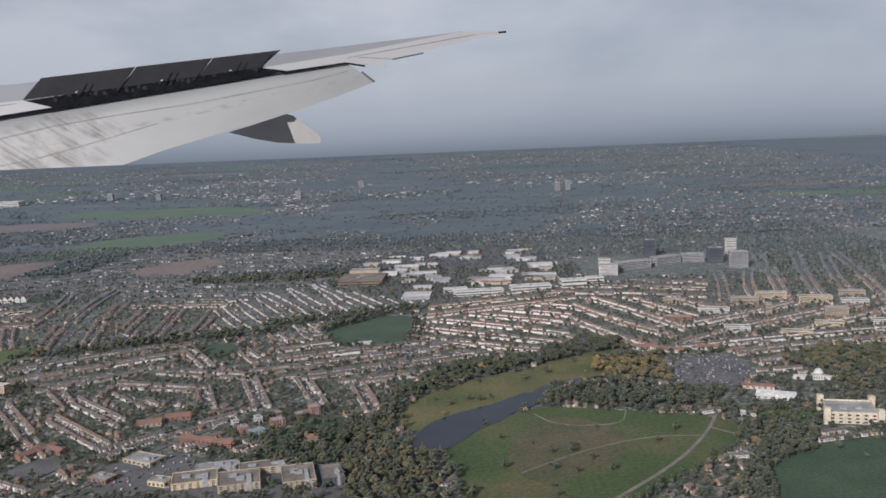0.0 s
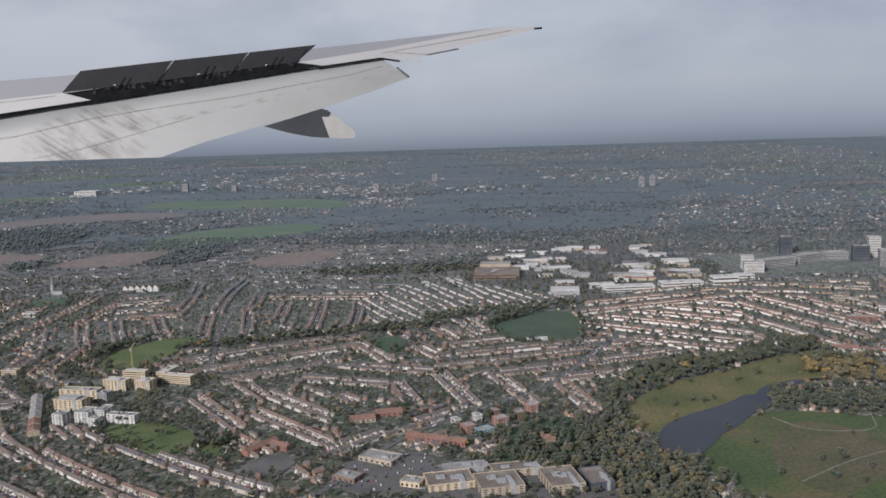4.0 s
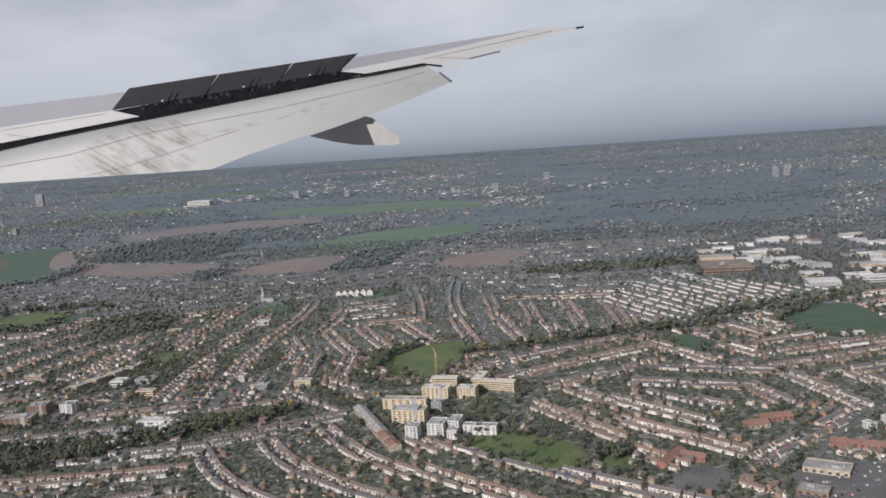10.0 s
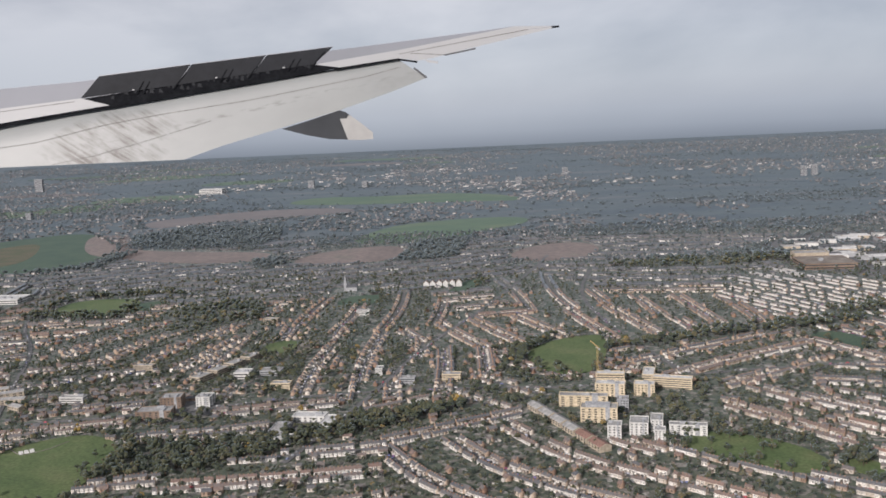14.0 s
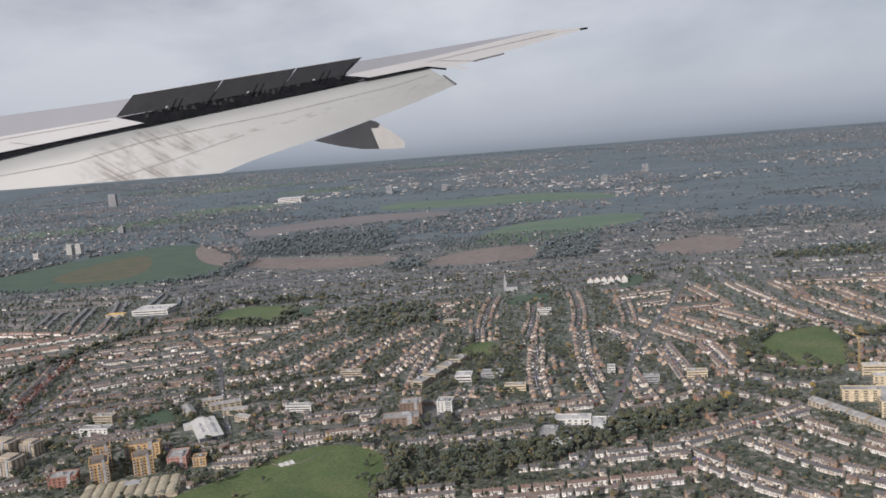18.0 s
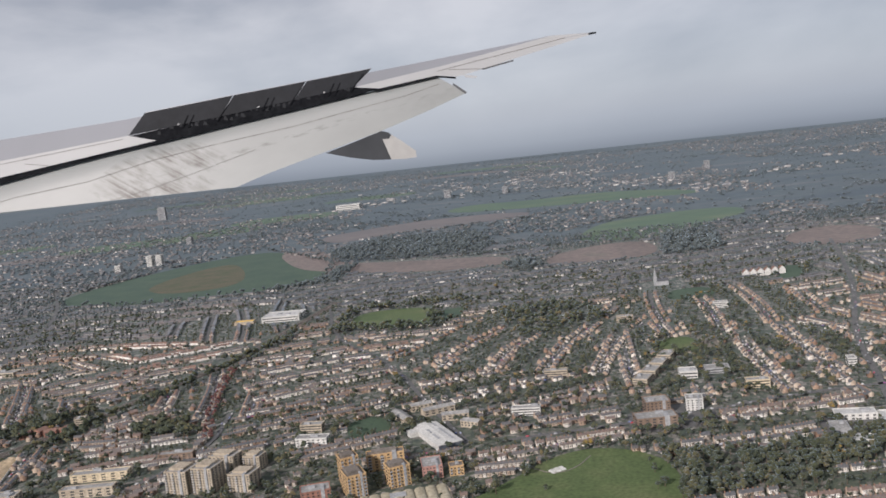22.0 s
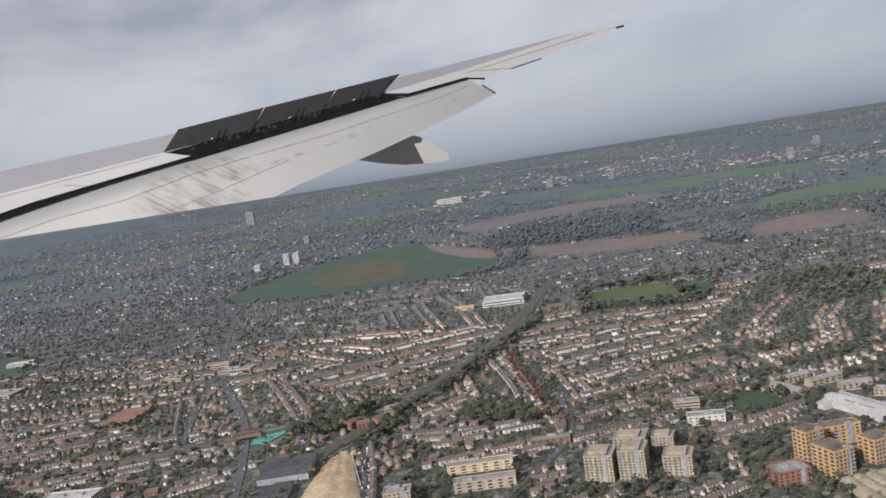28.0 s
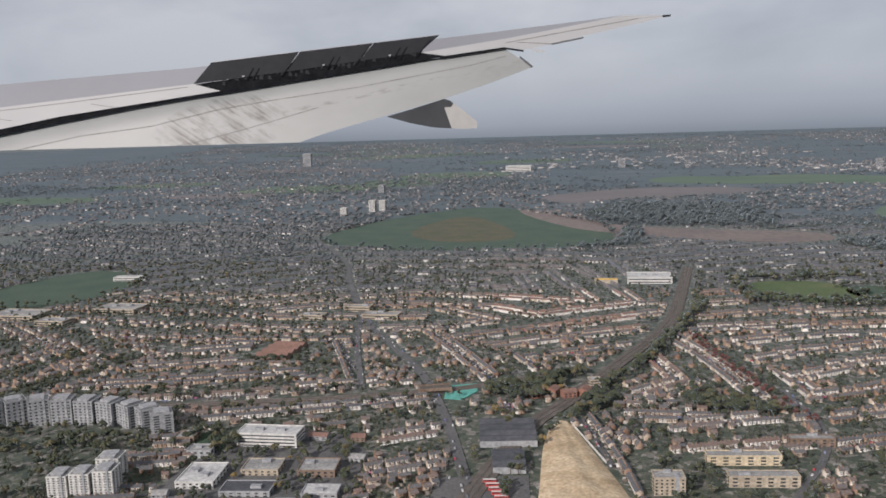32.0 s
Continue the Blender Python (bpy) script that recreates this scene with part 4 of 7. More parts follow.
for i in np.flatnonzero(ok):
    key = (round(H["x"][i] / 0.19), round(H["y"][i] / 0.19))
    if key in cells:
        ok[i] = False
    else:
        cells.add(key)
H = {k: v[ok] for k, v in H.items()}
# red-roofed stretches, with the sunlight on them put into paler walls
red = inside(np.c_[H["x"], H["y"]], [(-3, 104), (9, 104), (20, 98), (18, 89), (5, 83), (-4, 84.5)]) | inside(np.c_[H["x"], H["y"]], [(-121, 124), (-113, 124), (-107, 113), (-107, 91), (-115, 92), (-119, 101)])
H["rt"][red & (H["rt"] < 0.99)] = rng.uniform(0.48, 0.86, (red & (H["rt"] < 0.99)).sum())
H["wt"][red] = np.clip(H["wt"][red] + 0.15, 0.4, 1.0)
# wall tones drop with distance to flatten contrast as haze does
plain = (H["y"] > 84) & ~red & (H["rt"] < 0.99) & (rng.random(len(H["y"])) < 0.88)
H["wt"][plain] *= np.interp(H["y"][plain], (84, 100), (0.92, 0.72))
# cloud shade over the western streets is put into darker wall and roof tones
dull = (H["x"] < -122) & (H["y"] > 78) & (rng.random(len(H["y"])) < 0.85)
H["wt"][dull] *= 0.8
H["rt"][dull] *= 0.8
remote = (H["y"] > 106) & (H["rt"] < 0.99)
H["wt"][remote] = rng.beta(1.2, 1.5, remote.sum())
row_tone = rng.random(4096)[(np.floor(H["x"] / 1.3).astype(int) * 131 + np.floor(H["y"] / 1.5).astype(int) * 57) % 4096]
H["wt"][remote] = np.clip(0.5 * H["wt"][remote] + 0.8 * row_tone[remote] ** 2.4, 0, 1)
# a leafy stretch before the ploughed fields: few houses under many trees
LEAFY_STRETCH = [(-88, 122), (-76, 123), (-59, 117), (-64, 90), (-76.6, 89), (-84, 96)]
stay = ~inside(np.c_[H["x"], H["y"]], LEAFY_STRETCH) | (rng.random(len(H["x"])) < 0.82)
stay &= ~((H["x"] < -120) & (H["y"] > 92)) | (rng.random(len(H["x"])) < 0.8)
shady = np.c_[H["x"], H["y"]][~stay]
H = {k: v[stay] for k, v in H.items()}
tree_x, tree_y, tree_s = np.r_[tree_x, shady[:, 0]], np.r_[tree_y, shady[:, 1]], np.r_[tree_s, rng.uniform(0.16, 0.28, len(shady))]
# what is left between the quarters: detached houses and trees
CELL = 0.62
taken = {(int(a // CELL), int(b // CELL)) for a, b in zip(H["x"], H["y"])} | {(int(a // CELL), int(b // CELL)) for a, b in zip(tree_x, tree_y)}
for centre, own in street_rows:
    taken |= {(int(a // CELL), int(b // CELL)) for a, b in centre[own]}
grid = np.array([(i, j) for i in range(int(-185 // CELL), int(62 // CELL)) for j in range(int(41 // CELL), int(158 // CELL)) if (i, j) not in taken], float)
grid = (grid + rng.uniform(0.25, 0.75, grid.shape)) * CELL
grid = grid[free(grid, 0.1)]
pick = rng.random(len(grid)) < np.where(grid[:, 1] > 92, 0.06, np.where((grid[:, 0] < -99) & (grid[:, 1] < 92), 0.55, 0.26))
homes, greens = grid[pick], grid[~pick]
k = len(homes)
facing = dirs[quarter_of(homes)] + rng.choice((0, math.pi), k)
extra = {"x": homes[:, 0], "y": homes[:, 1], "a": facing, "w": rng.uniform(0.28, 0.6, k), "d": rng.uniform(0.28, 0.38, k), "h": rng.uniform(0.19, 0.26, k), "r": rng.uniform(0.08, 0.13, k), "wt": rng.beta(1.5, 2.0, k), "rt": rng.uniform(0.0, 0.65, k), "q": np.zeros(k)}
H = {k_: np.r_[v, extra[k_]] for k_, v in H.items()}
greens = greens[rng.random(len(greens)) < np.where(greens[:, 1] > 96, 0.95, 0.8)]
tree_x, tree_y, tree_s = np.r_[tree_x, greens[:, 0]], np.r_[tree_y, greens[:, 1]], np.r_[tree_s, rng.uniform(0.12, 0.27, len(greens))]


def house_arrays(h, windows, stacks=True):
    """Vertices, faces, materials and tones of many houses at once: walls with gables, two roof slopes with eaves, a chimney, window panes."""
    k = len(h["x"])
    w, d, e, r = h["w"] / 2, h["d"] / 2, h["h"], h["h"] + h["r"]
    one, nil = np.ones(k), np.zeros(k)
    o, g = 0.025, 0.012
    P = [(-w, -d, nil), (w, -d, nil), (w, d, nil), (-w, d, nil), (-w, -d, e), (w, -d, e), (w, d, e), (-w, d, e), (-w, nil, r), (w, nil, r)]
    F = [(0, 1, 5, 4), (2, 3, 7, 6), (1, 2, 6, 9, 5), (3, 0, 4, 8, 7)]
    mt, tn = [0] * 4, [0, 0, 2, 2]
    s = (r - e) / d
    P += [(-w - g, -d - o, e - o * s + 0.012), (w + g, -d - o, e - o * s + 0.012), (w + g, nil, r + 0.014), (-w - g, nil, r + 0.014), (w + g, d + o, e - o * s + 0.012), (-w - g, d + o, e - o * s + 0.012)]
    F += [(10, 11, 12, 13), (13, 12, 14, 15)]
    mt, tn = mt + [1, 1], tn + [1, 1]
    if stacks:
        c0, c1 = w - 0.04, w + 0.004
        lo, hi = r - 0.04, r + 0.05
        P += [(c0, -0.04 * one, lo), (c1, -0.04 * one, lo), (c1, 0.04 * one, lo), (c0, 0.04 * one, lo), (c0, -0.04 * one, hi), (c1, -0.04 * one, hi), (c1, 0.04 * one, hi), (c0, 0.04 * one, hi)]
        F += [(16, 17, 21, 20), (17, 18, 22, 21), (18, 19, 23, 22), (19, 16, 20, 23), (20, 21, 22, 23)]
        mt, tn = mt + [2] * 5, tn + [0] * 5
    if windows:
        for y, flip in ((-d - 0.004, False), (d + 0.004, True)):
            for z0, z1 in ((0.32, 0.48), (0.62, 0.8)):
                for x0, x1 in ((-0.72, -0.2), (0.2, 0.72)):
                    b = len(P)
                    P += [(w * x0, y, e * z0), (w * x1, y, e * z0), (w * x1, y, e * z1), (w * x0, y, e * z1)]
                    F.append((b + 3, b + 2, b + 1, b) if flip else (b, b + 1, b + 2, b + 3))
                    mt.append(3), tn.append(0)
    P = np.array([[np.broadcast_to(c, (k,)) for c in p] for p in P])          # (verts, 3, houses)
    ca, sa = np.cos(h["a"]), np.sin(h["a"])
    X = P[:, 0] * ca - P[:, 1] * sa + h["x"]
    Y = P[:, 0] * sa + P[:, 1] * ca + h["y"]
    V = np.stack([X, Y, P[:, 2]], 2).transpose(1, 0, 2).reshape(-1, 3)
    n = P.shape[0]
    # gable ends take 0.62 of the wall tone, to dim the sun on them
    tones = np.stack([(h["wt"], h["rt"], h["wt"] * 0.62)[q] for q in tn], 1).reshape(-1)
    return V, F, n, k, np.tile(mt, k), np.clip(tones, 0, 1)


def joined(name, V, F, n, k, mt, tones, mats):
    """One mesh of k alike pieces with n vertices each."""
    sizes = np.array([len(q) for q in F])
    flat = np.concatenate([np.array(q) for q in F])
    loops = (flat[None] + (np.arange(k) * n)[:, None]).reshape(-1)
    starts = np.concatenate([[0], np.cumsum(np.tile(sizes, k))[:-1]])
    me = bpy.data.meshes.new(name)
    me.vertices.add(len(V))
    me.vertices.foreach_set("co", np.ascontiguousarray(V, dtype=np.float32).reshape(-1))
    me.loops.add(len(loops))
    me.loops.foreach_set("vertex_index", loops.astype(np.int32))
    me.polygons.add(len(starts))
    me.polygons.foreach_set("loop_start", starts.astype(np.int32))
    for m in mats:
        me.materials.append(m)
    me.polygons.foreach_set("material_index", np.asarray(mt, dtype=np.int32))
    at = me.attributes.new("tone", "FLOAT", "FACE")
    at.data.foreach_set("value", np.asarray(tones, dtype=np.float32))
    me.update(calc_edges=True)
    me.validate()
    return me


HOUSE_MATS = [M["wall"], M["roof"], M["chimney"], M["glass"]]
# rear extensions and garden sheds behind the houses, low and boxy
rear = np.flatnonzero((H["y"] < 90) & (rng.random(len(H["y"])) < 0.8))
V, tones = [], []
for lot, (far_off, side_off) in (("extension", (0.0, 0.0)), ("shed", (0.62, 0.1))):
    mine = rear if lot == "extension" else rear[rng.random(len(rear)) < 0.6]
    n_ = len(mine)
    wide = H["w"][mine] * (rng.uniform(0.2, 0.3, n_) if lot == "extension" else rng.uniform(0.16, 0.3, n_))
    deep = rng.uniform(0.06, 0.12, n_) if lot == "extension" else rng.uniform(0.05, 0.09, n_)
    tall = rng.uniform(0.09, 0.17, n_) if lot == "extension" else rng.uniform(0.07, 0.11, n_)
    cx = rng.uniform(-0.25, 0.25, n_) * H["w"][mine]
    cy = H["d"][mine] / 2 + deep + 0.002 if lot == "extension" else H["d"][mine] / 2 + rng.uniform(0.35, 0.85, n_)
    ca, sa = np.cos(H["a"][mine]), np.sin(H["a"][mine])
    px, py = H["x"][mine] + cx * ca - cy * sa, H["y"][mine] + cx * sa + cy * ca
    keep = free(np.c_[px, py])
    corners = []
    for sx, sy, top in ((-1, -1, 0), (1, -1, 0), (1, 1, 0), (-1, 1, 0), (-1, -1, 1), (1, -1, 1), (1, 1, 0.8), (-1, 1, 0.8)):
        corners.append(np.stack([px + sx * wide * ca - sy * deep * sa, py + sx * wide * sa + sy * deep * ca, tall * top], 1))
    V.append(np.stack(corners, 1)[keep])
    tones.append((rng.beta(1.6, 1.1, n_) if lot == "extension" else rng.uniform(0.1, 1.0, n_))[keep])
V, tones = np.concatenate(V), np.concatenate(tones)
SHED = [(0, 1, 5, 4), (1, 2, 6, 5), (2, 3, 7, 6), (3, 0, 4, 7), (4, 5, 6, 7)]
tagged(new("sheds_and_extensions", joined("sheds_and_extensions", V.reshape(-1, 3), SHED, 8, len(V), np.zeros(5 * len(V), int), np.repeat(tones, 5), [M["shed"]])), "low rear extensions and sheds in back gardens", "sheds", kind="stuff")
# the houses of three streets that lie closest are things of their own
close = (H["y"] < 66.5) & ((np.abs(H["x"] + 46) < 9) | (np.abs(H["x"] + 108) < 7) | (np.abs(H["x"] + 30) < 3))
order = np.flatnonzero(close)[:250]
single = np.zeros(len(close), bool)
single[order] = True
for lo, hi, win in ((40, 77, True), (77, 106, False), (106, 160, False)):
    pick = ~single & (H["y"] >= lo) & (H["y"] < hi)
    sub = {k: v[pick] for k, v in H.items()}
    # houses beyond 106 take the colours with haze in them
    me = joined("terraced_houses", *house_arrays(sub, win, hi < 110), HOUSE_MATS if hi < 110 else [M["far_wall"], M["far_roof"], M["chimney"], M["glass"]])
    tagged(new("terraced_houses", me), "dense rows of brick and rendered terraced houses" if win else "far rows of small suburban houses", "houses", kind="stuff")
HOUSE_LABELS = ((0.72, "pale rendered terraced house with a tiled roof"), (0.45, "cream terraced house with a pitched tiled roof"), (0.0, "brown brick terraced house with a dark roof"))
for i in order:
    one = {k: v[i:i + 1].copy() for k, v in H.items()}
    lab = next(t for lim, t in HOUSE_LABELS if one["wt"][0] >= lim or lim == 0.0)
    home = thing("terraced_house", lab, "house", "terraced houses", at=(H["x"][i], H["y"][i], 0), turn=math.degrees(H["a"][i]))
    one["x"][:], one["y"][:], one["a"][:] = 0, 0, 0
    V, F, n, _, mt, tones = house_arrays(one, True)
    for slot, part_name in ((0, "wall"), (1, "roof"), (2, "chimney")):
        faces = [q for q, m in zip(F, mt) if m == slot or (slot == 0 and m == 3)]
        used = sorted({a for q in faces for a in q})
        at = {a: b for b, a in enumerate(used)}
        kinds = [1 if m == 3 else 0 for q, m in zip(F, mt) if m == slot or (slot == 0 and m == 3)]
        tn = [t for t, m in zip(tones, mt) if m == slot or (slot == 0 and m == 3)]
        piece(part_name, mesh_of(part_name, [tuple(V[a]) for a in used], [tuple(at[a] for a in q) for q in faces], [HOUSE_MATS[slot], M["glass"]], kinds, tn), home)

# side streets: one joined network of asphalt strips
vs, fs = [], []
for centre, own in street_rows:
    d = np.gradient(centre, axis=0)
    d /= np.linalg.norm(d, axis=1)[:, None]
    s = np.c_[-d[:, 1], d[:, 0]] * 0.15
    for i in range(len(centre) - 1):
        if own[i] and own[i + 1]:
            o = len(vs)
            vs += [(*(centre[i] - s[i]), 0.02), (*(centre[i + 1] - s[i + 1]), 0.02), (*(centre[i + 1] + s[i + 1]), 0.02), (*(centre[i] + s[i]), 0.02)]
            fs.append((o, o + 1, o + 2, o + 3))
            for sd in (-0.13, 0.13):
                if centre[i, 1] < 100:
                    for tt in (0.15, 0.65):
                        if rng.random() < 0.32:
                            p = centre[i] * (1 - tt) + centre[i + 1] * tt + sd / 0.2 * s[i] * 0.9
                            car_rows.append((p[0], p[1], math.atan2(d[i, 1], d[i, 0])))
tagged(new("side_streets", mesh_of("side_streets", vs, fs, [M["asphalt"]])), "grey side streets between the terraces", "road", kind="structure")

# parked cars: body, cabin and wheels far below a metre in the picture, joined
for x0, x1, y0, y1, count in ((15.2, 21.6, 64.5, 73.6, 300), (-23, -17.8, 50.5, 56, 100), (-117.6, -114, 59, 64.3, 30)):
    p = np.c_[np.round(rng.uniform(x0, x1, count) / 0.16) * 0.16, np.round(rng.uniform(y0, y1, count) / 0.55) * 0.55]
    for a, b in p[~free(p)]:
        car_rows.append((a, b, radians(88)))
for line, w in MAIN_ROADS:
    pts = np.array(smooth_line(line, 3))
    for a, b in zip(pts, pts[1:]):
        d = (b - a) / max(1e-6, np.hypot(*(b - a)))
        for s_ in np.arange(0, np.hypot(*(b - a)), 0.55):
            if rng.random() < 0.5 and a[1] < 100:
                p = a + d * s_ + np.array((-d[1], d[0])) * rng.choice((-0.32, -0.11, 0.11, 0.32)) * w / 0.8
                car_rows.append((p[0], p[1], math.atan2(d[1], d[0])))
cars = np.array(car_rows)
c = {"P": [(-.11, -.045, .015), (.11, -.045, .015), (.11, .045, .015), (-.11, .045, .015), (-.11, -.045, .05), (.11, -.045, .045), (.11, .045, .045), (-.11, .045, .05), (-.08, -.04, .078), (.04, -.04, .078), (.04, .04, .078), (-.08, .04, .078), (.07, -.042, .048), (.07, .042, .048)],
     "F": [(0, 1, 5, 4), (1, 2, 6, 5), (2, 3, 7, 6), (3, 0, 4, 7), (4, 12, 9, 8), (12, 13, 10, 9), (13, 7, 11, 10), (7, 4, 8, 11), (8, 9, 10, 11), (12, 5, 6, 13)]}
P = np.array(c["P"])
ca, sa = np.cos(cars[:, 2])[:, None], np.sin(cars[:, 2])[:, None]
V = np.stack([P[:, 0] * ca - P[:, 1] * sa + cars[:, :1], P[:, 0] * sa + P[:, 1] * ca + cars[:, 1:2], np.broadcast_to(P[:, 2] + 0.035, (len(cars), len(P)))], 2).reshape(-1, 3)
tagged(new("parked_cars", joined("parked_cars", V, c["F"], len(P), len(cars), np.zeros(len(cars) * 10), np.zeros(len(cars) * 10), [M["car"]])), "small parked cars along the streets and in car parks", "cars", kind="stuff")

# ---- larger buildings ----
M["hall_white"] = surface("weathered_white", [(0.3, (0.45, 0.45, 0.43)), (0.7, (0.58, 0.58, 0.56))], 1.2, 0.8)
PANE = boxes("pane", [(-0.5, 0.5, -0.5, 0.5, -0.5, 0.5)], [M["glass"]])
BALCONY = boxes("balcony", [(-0.5, 0.5, -0.5, 0.5, -0.5, -0.3), (-0.5, 0.5, -0.5, -0.42, -0.3, 0.5)], [M["grey_flat"]])


FOOT = []                              # where buildings stand, for the trees between them


def flats(name, label, category, x, y, w, d, h, turn, wall, roof="flat_roof", floors=0, bays=0, group="", rim=0.05, box=True, balconies=False, strip=False):
    """A flat-roofed building: body, roof with a parapet, plant room, and window panes on the sides that can be seen."""
    w, d, h = w * 0.88, d * 0.88, h * 0.8
    b = thing(name, label, category, group, at=(x, y, 0), turn=turn)
    FOOT.append((x, y, 0.5 * math.hypot(w, d) * 0.85 + 0.15))
    body = piece("body", boxes("body", [(-w / 2, w / 2, -d / 2, d / 2, 0, h)], [M[wall]]), b)
    bays, strip = min(bays, 6), strip or y > 71.5
    piece("roof", boxes("roof", [(-w / 2 + 0.04, w / 2 - 0.04, -d / 2 + 0.04, d / 2 - 0.04, h, h + 0.012), (-w / 2 - 0.01, w / 2 + 0.01, -d / 2 - 0.01, -d / 2 + 0.035, h, h + rim), (-w / 2 - 0.01, w / 2 + 0.01, d / 2 - 0.035, d / 2 + 0.01, h, h + rim),
                                 (-w / 2 - 0.01, -w / 2 + 0.035, -d / 2 + 0.035, d / 2 - 0.035, h, h + rim), (w / 2 - 0.035, w / 2 + 0.01, -d / 2 + 0.035, d / 2 - 0.035, h, h + rim)], [M[roof], M[wall]], [0, 1, 1, 1, 1]), b)
    if box:
        r = random.Random(int(x * 13 + y * 7))
        for k in range(1 + int(w * d > 3)):
            px, py = r.uniform(-0.3, 0.3) * w, r.uniform(-0.2, 0.3) * d
            piece("plant_room", boxes("plant_room", [(px - 0.12 * min(w, 2), px + 0.12 * min(w, 2), py - 0.1 * min(d, 2), py + 0.1 * min(d, 2), h + 0.012, h + 0.13)], [M["grey_flat"]]), b)
    if floors >= 6 and not strip:
        piece("penthouse", boxes("penthouse", [(-w * 0.36, w * 0.3, -d * 0.3, d * 0.36, h + 0.012, h + 0.15)], [M[{"beige_flat": "beige_flat", "orange_flat": "brown_roof"}.get(wall, "grey_flat")]]), b)
    if floors >= 4 and not strip and w > 0.7:
        piece("stair_core", boxes("stair_core", [(w * 0.18, w * 0.3, -d / 2 - 0.03, d * 0.1, 0, h + 0.1)], [M["grey_flat"]]), b)
    if floors:
        rise = h / floors
        for k in range(floors):
            z = (k + 0.52) * rise
            if strip:
                piece("window_band", PANE, body, at=(0, -d / 2 - 0.004, z), size=(w * 0.94, 0.012, rise * 0.38))
                piece("window_band", PANE, body, at=(w / 2 + 0.004, 0, z), size=(0.012, d * 0.9, rise * 0.38))
                piece("window_band", PANE, body, at=(-w / 2 - 0.004, 0, z), size=(0.012, d * 0.9, rise * 0.38))
                continue
            for i in range(bays):
                px = (i + 0.5) / bays * w - w / 2
                piece("window", PANE, body, at=(px, -d / 2 - 0.003, z), size=(w / bays * 0.42, 0.012, rise * 0.46))
                if balconies and i % 2 == 0 and k:
                    piece("balcony", BALCONY, body, at=(px, -d / 2 - 0.05, z - rise * 0.28), size=(w / bays * 0.72, 0.09, rise * 0.4))
            side = max(2, int(bays * d / w * 0.7))
            for i in range(side):
                py = (i + 0.5) / side * d - d / 2
                for s in (-1, 1):
                    piece("window", PANE, body, at=(s * (w / 2 + 0.003), py, z), size=(0.012, d / side * 0.5, rise * 0.5))
    return b


def gabled(name, label, category, x, y, w, d, h, rise, turn, wall, roof, group="", bays=0, spans=1):
    """A building with one or more pitched roofs along its length."""
    w, d, h = w * 0.88, d * 0.88, h * 0.8
    b = thing(name, label, category, group, at=(x, y, 0), turn=turn)
    FOOT.append((x, y, 0.5 * math.hypot(w, d) * 0.85 + 0.15))
    body = piece("body", boxes("body", [(-w / 2, w / 2, -d / 2, d / 2, 0, h)], [M[wall]]), b)
    bays = min(bays, 6)
    for s in range(spans):
        y0, y1 = -d / 2 + d * s / spans, -d / 2 + d * (s + 1) / spans
        ym, o = (y0 + y1) / 2, 0.03 if spans == 1 else 0.0
        vs = [(-w / 2 - 0.02, y0 - o, h), (w / 2 + 0.02, y0 - o, h), (w / 2 + 0.02, y1 + o, h), (-w / 2 - 0.02, y1 + o, h), (-w / 2 - 0.02, ym, h + rise), (w / 2 + 0.02, ym, h + rise)]
        piece("roof", mesh_of("roof", vs, [(0, 1, 5, 4), (2, 3, 4, 5), (1, 2, 5), (3, 0, 4), (3, 2, 1, 0)], [M[roof], M[wall]], [0, 0, 1, 1, 0]), b)
    for i in range(bays):
        for s, yy in ((0.36, -d / 2 - 0.003), (0.74, -d / 2 - 0.003)):
            piece("window", PANE, body, at=((i + 0.5) / bays * w - w / 2, yy, h * s), size=(w / bays * 0.5, 0.012, h * 0.2))
    return b


# new flats and the office quarter near the playing field
for args in ((-42.6, 70.4, 2.2, 1.0, 1.05, -14, "cream_flat", 5, 9), (-40.4, 70.2, 1.5, 1.0, 1.0, -14, "cream_flat", 5, 6), (-38.3, 71.6, 3.0, 0.8, 0.9, -18, "cream_flat", 5, 10), (-42.2, 73.2, 2.2, 0.8, 0.85, -10, "cream_flat", 4, 8), (-39.6, 73.0, 0.9, 2.2, 0.95, -14, "cream_flat", 5, 4)):
    flats("new_flats", "white and cream new flats still under construction", "flats", *args[:7], roof="pale_roof", floors=args[7], bays=args[8], group="new flats")
flats("office_block", "cream brick office block with rows of windows", "office block", -44.0, 65.5, 2.5, 1.2, 1.15, -10, "cream_flat", floors=6, bays=12, group="office blocks")
flats("office_block", "cream brick office block with rows of windows", "office block", -44.6, 68.4, 3.5, 0.9, 0.9, -10, "cream_flat", floors=5, bays=12, group="office blocks")
flats("grey_office", "small grey office block", "office block", -42.3, 67.2, 0.8, 0.9, 1.0, -10, "grey_flat", floors=5, bays=4)
for args in ((-43.5, 62.6, 0.9, 1.0, 1.0), (-42.0, 63.2, 1.2, 1.4, 0.95), (-40.9, 63.6, 0.8, 1.4, 0.95), (-41.0, 62.2, 0.7, 0.8, 0.7), (-39.3, 62.7, 2.4, 0.7, 0.75)):
    flats("housing_block", "white housing block with a flat grey roof", "flats", *args, -12, "white_flat", "flat_roof", 5, max(3, int(args[2] * 4)), "white housing blocks")
for k in range(6):
    t = (k + 0.5) / 6
    gabled("workshop_row", "long beige brick row with a grey pitched roof", "workshop", -47.9 + 3.6 * t, 68.4 - 8.2 * t, 1.45, 0.85, 0.42, 0.16, -66.3, "beige_flat", "flat_roof" if k < 4 else "red_roof", "workshop rows", 4)

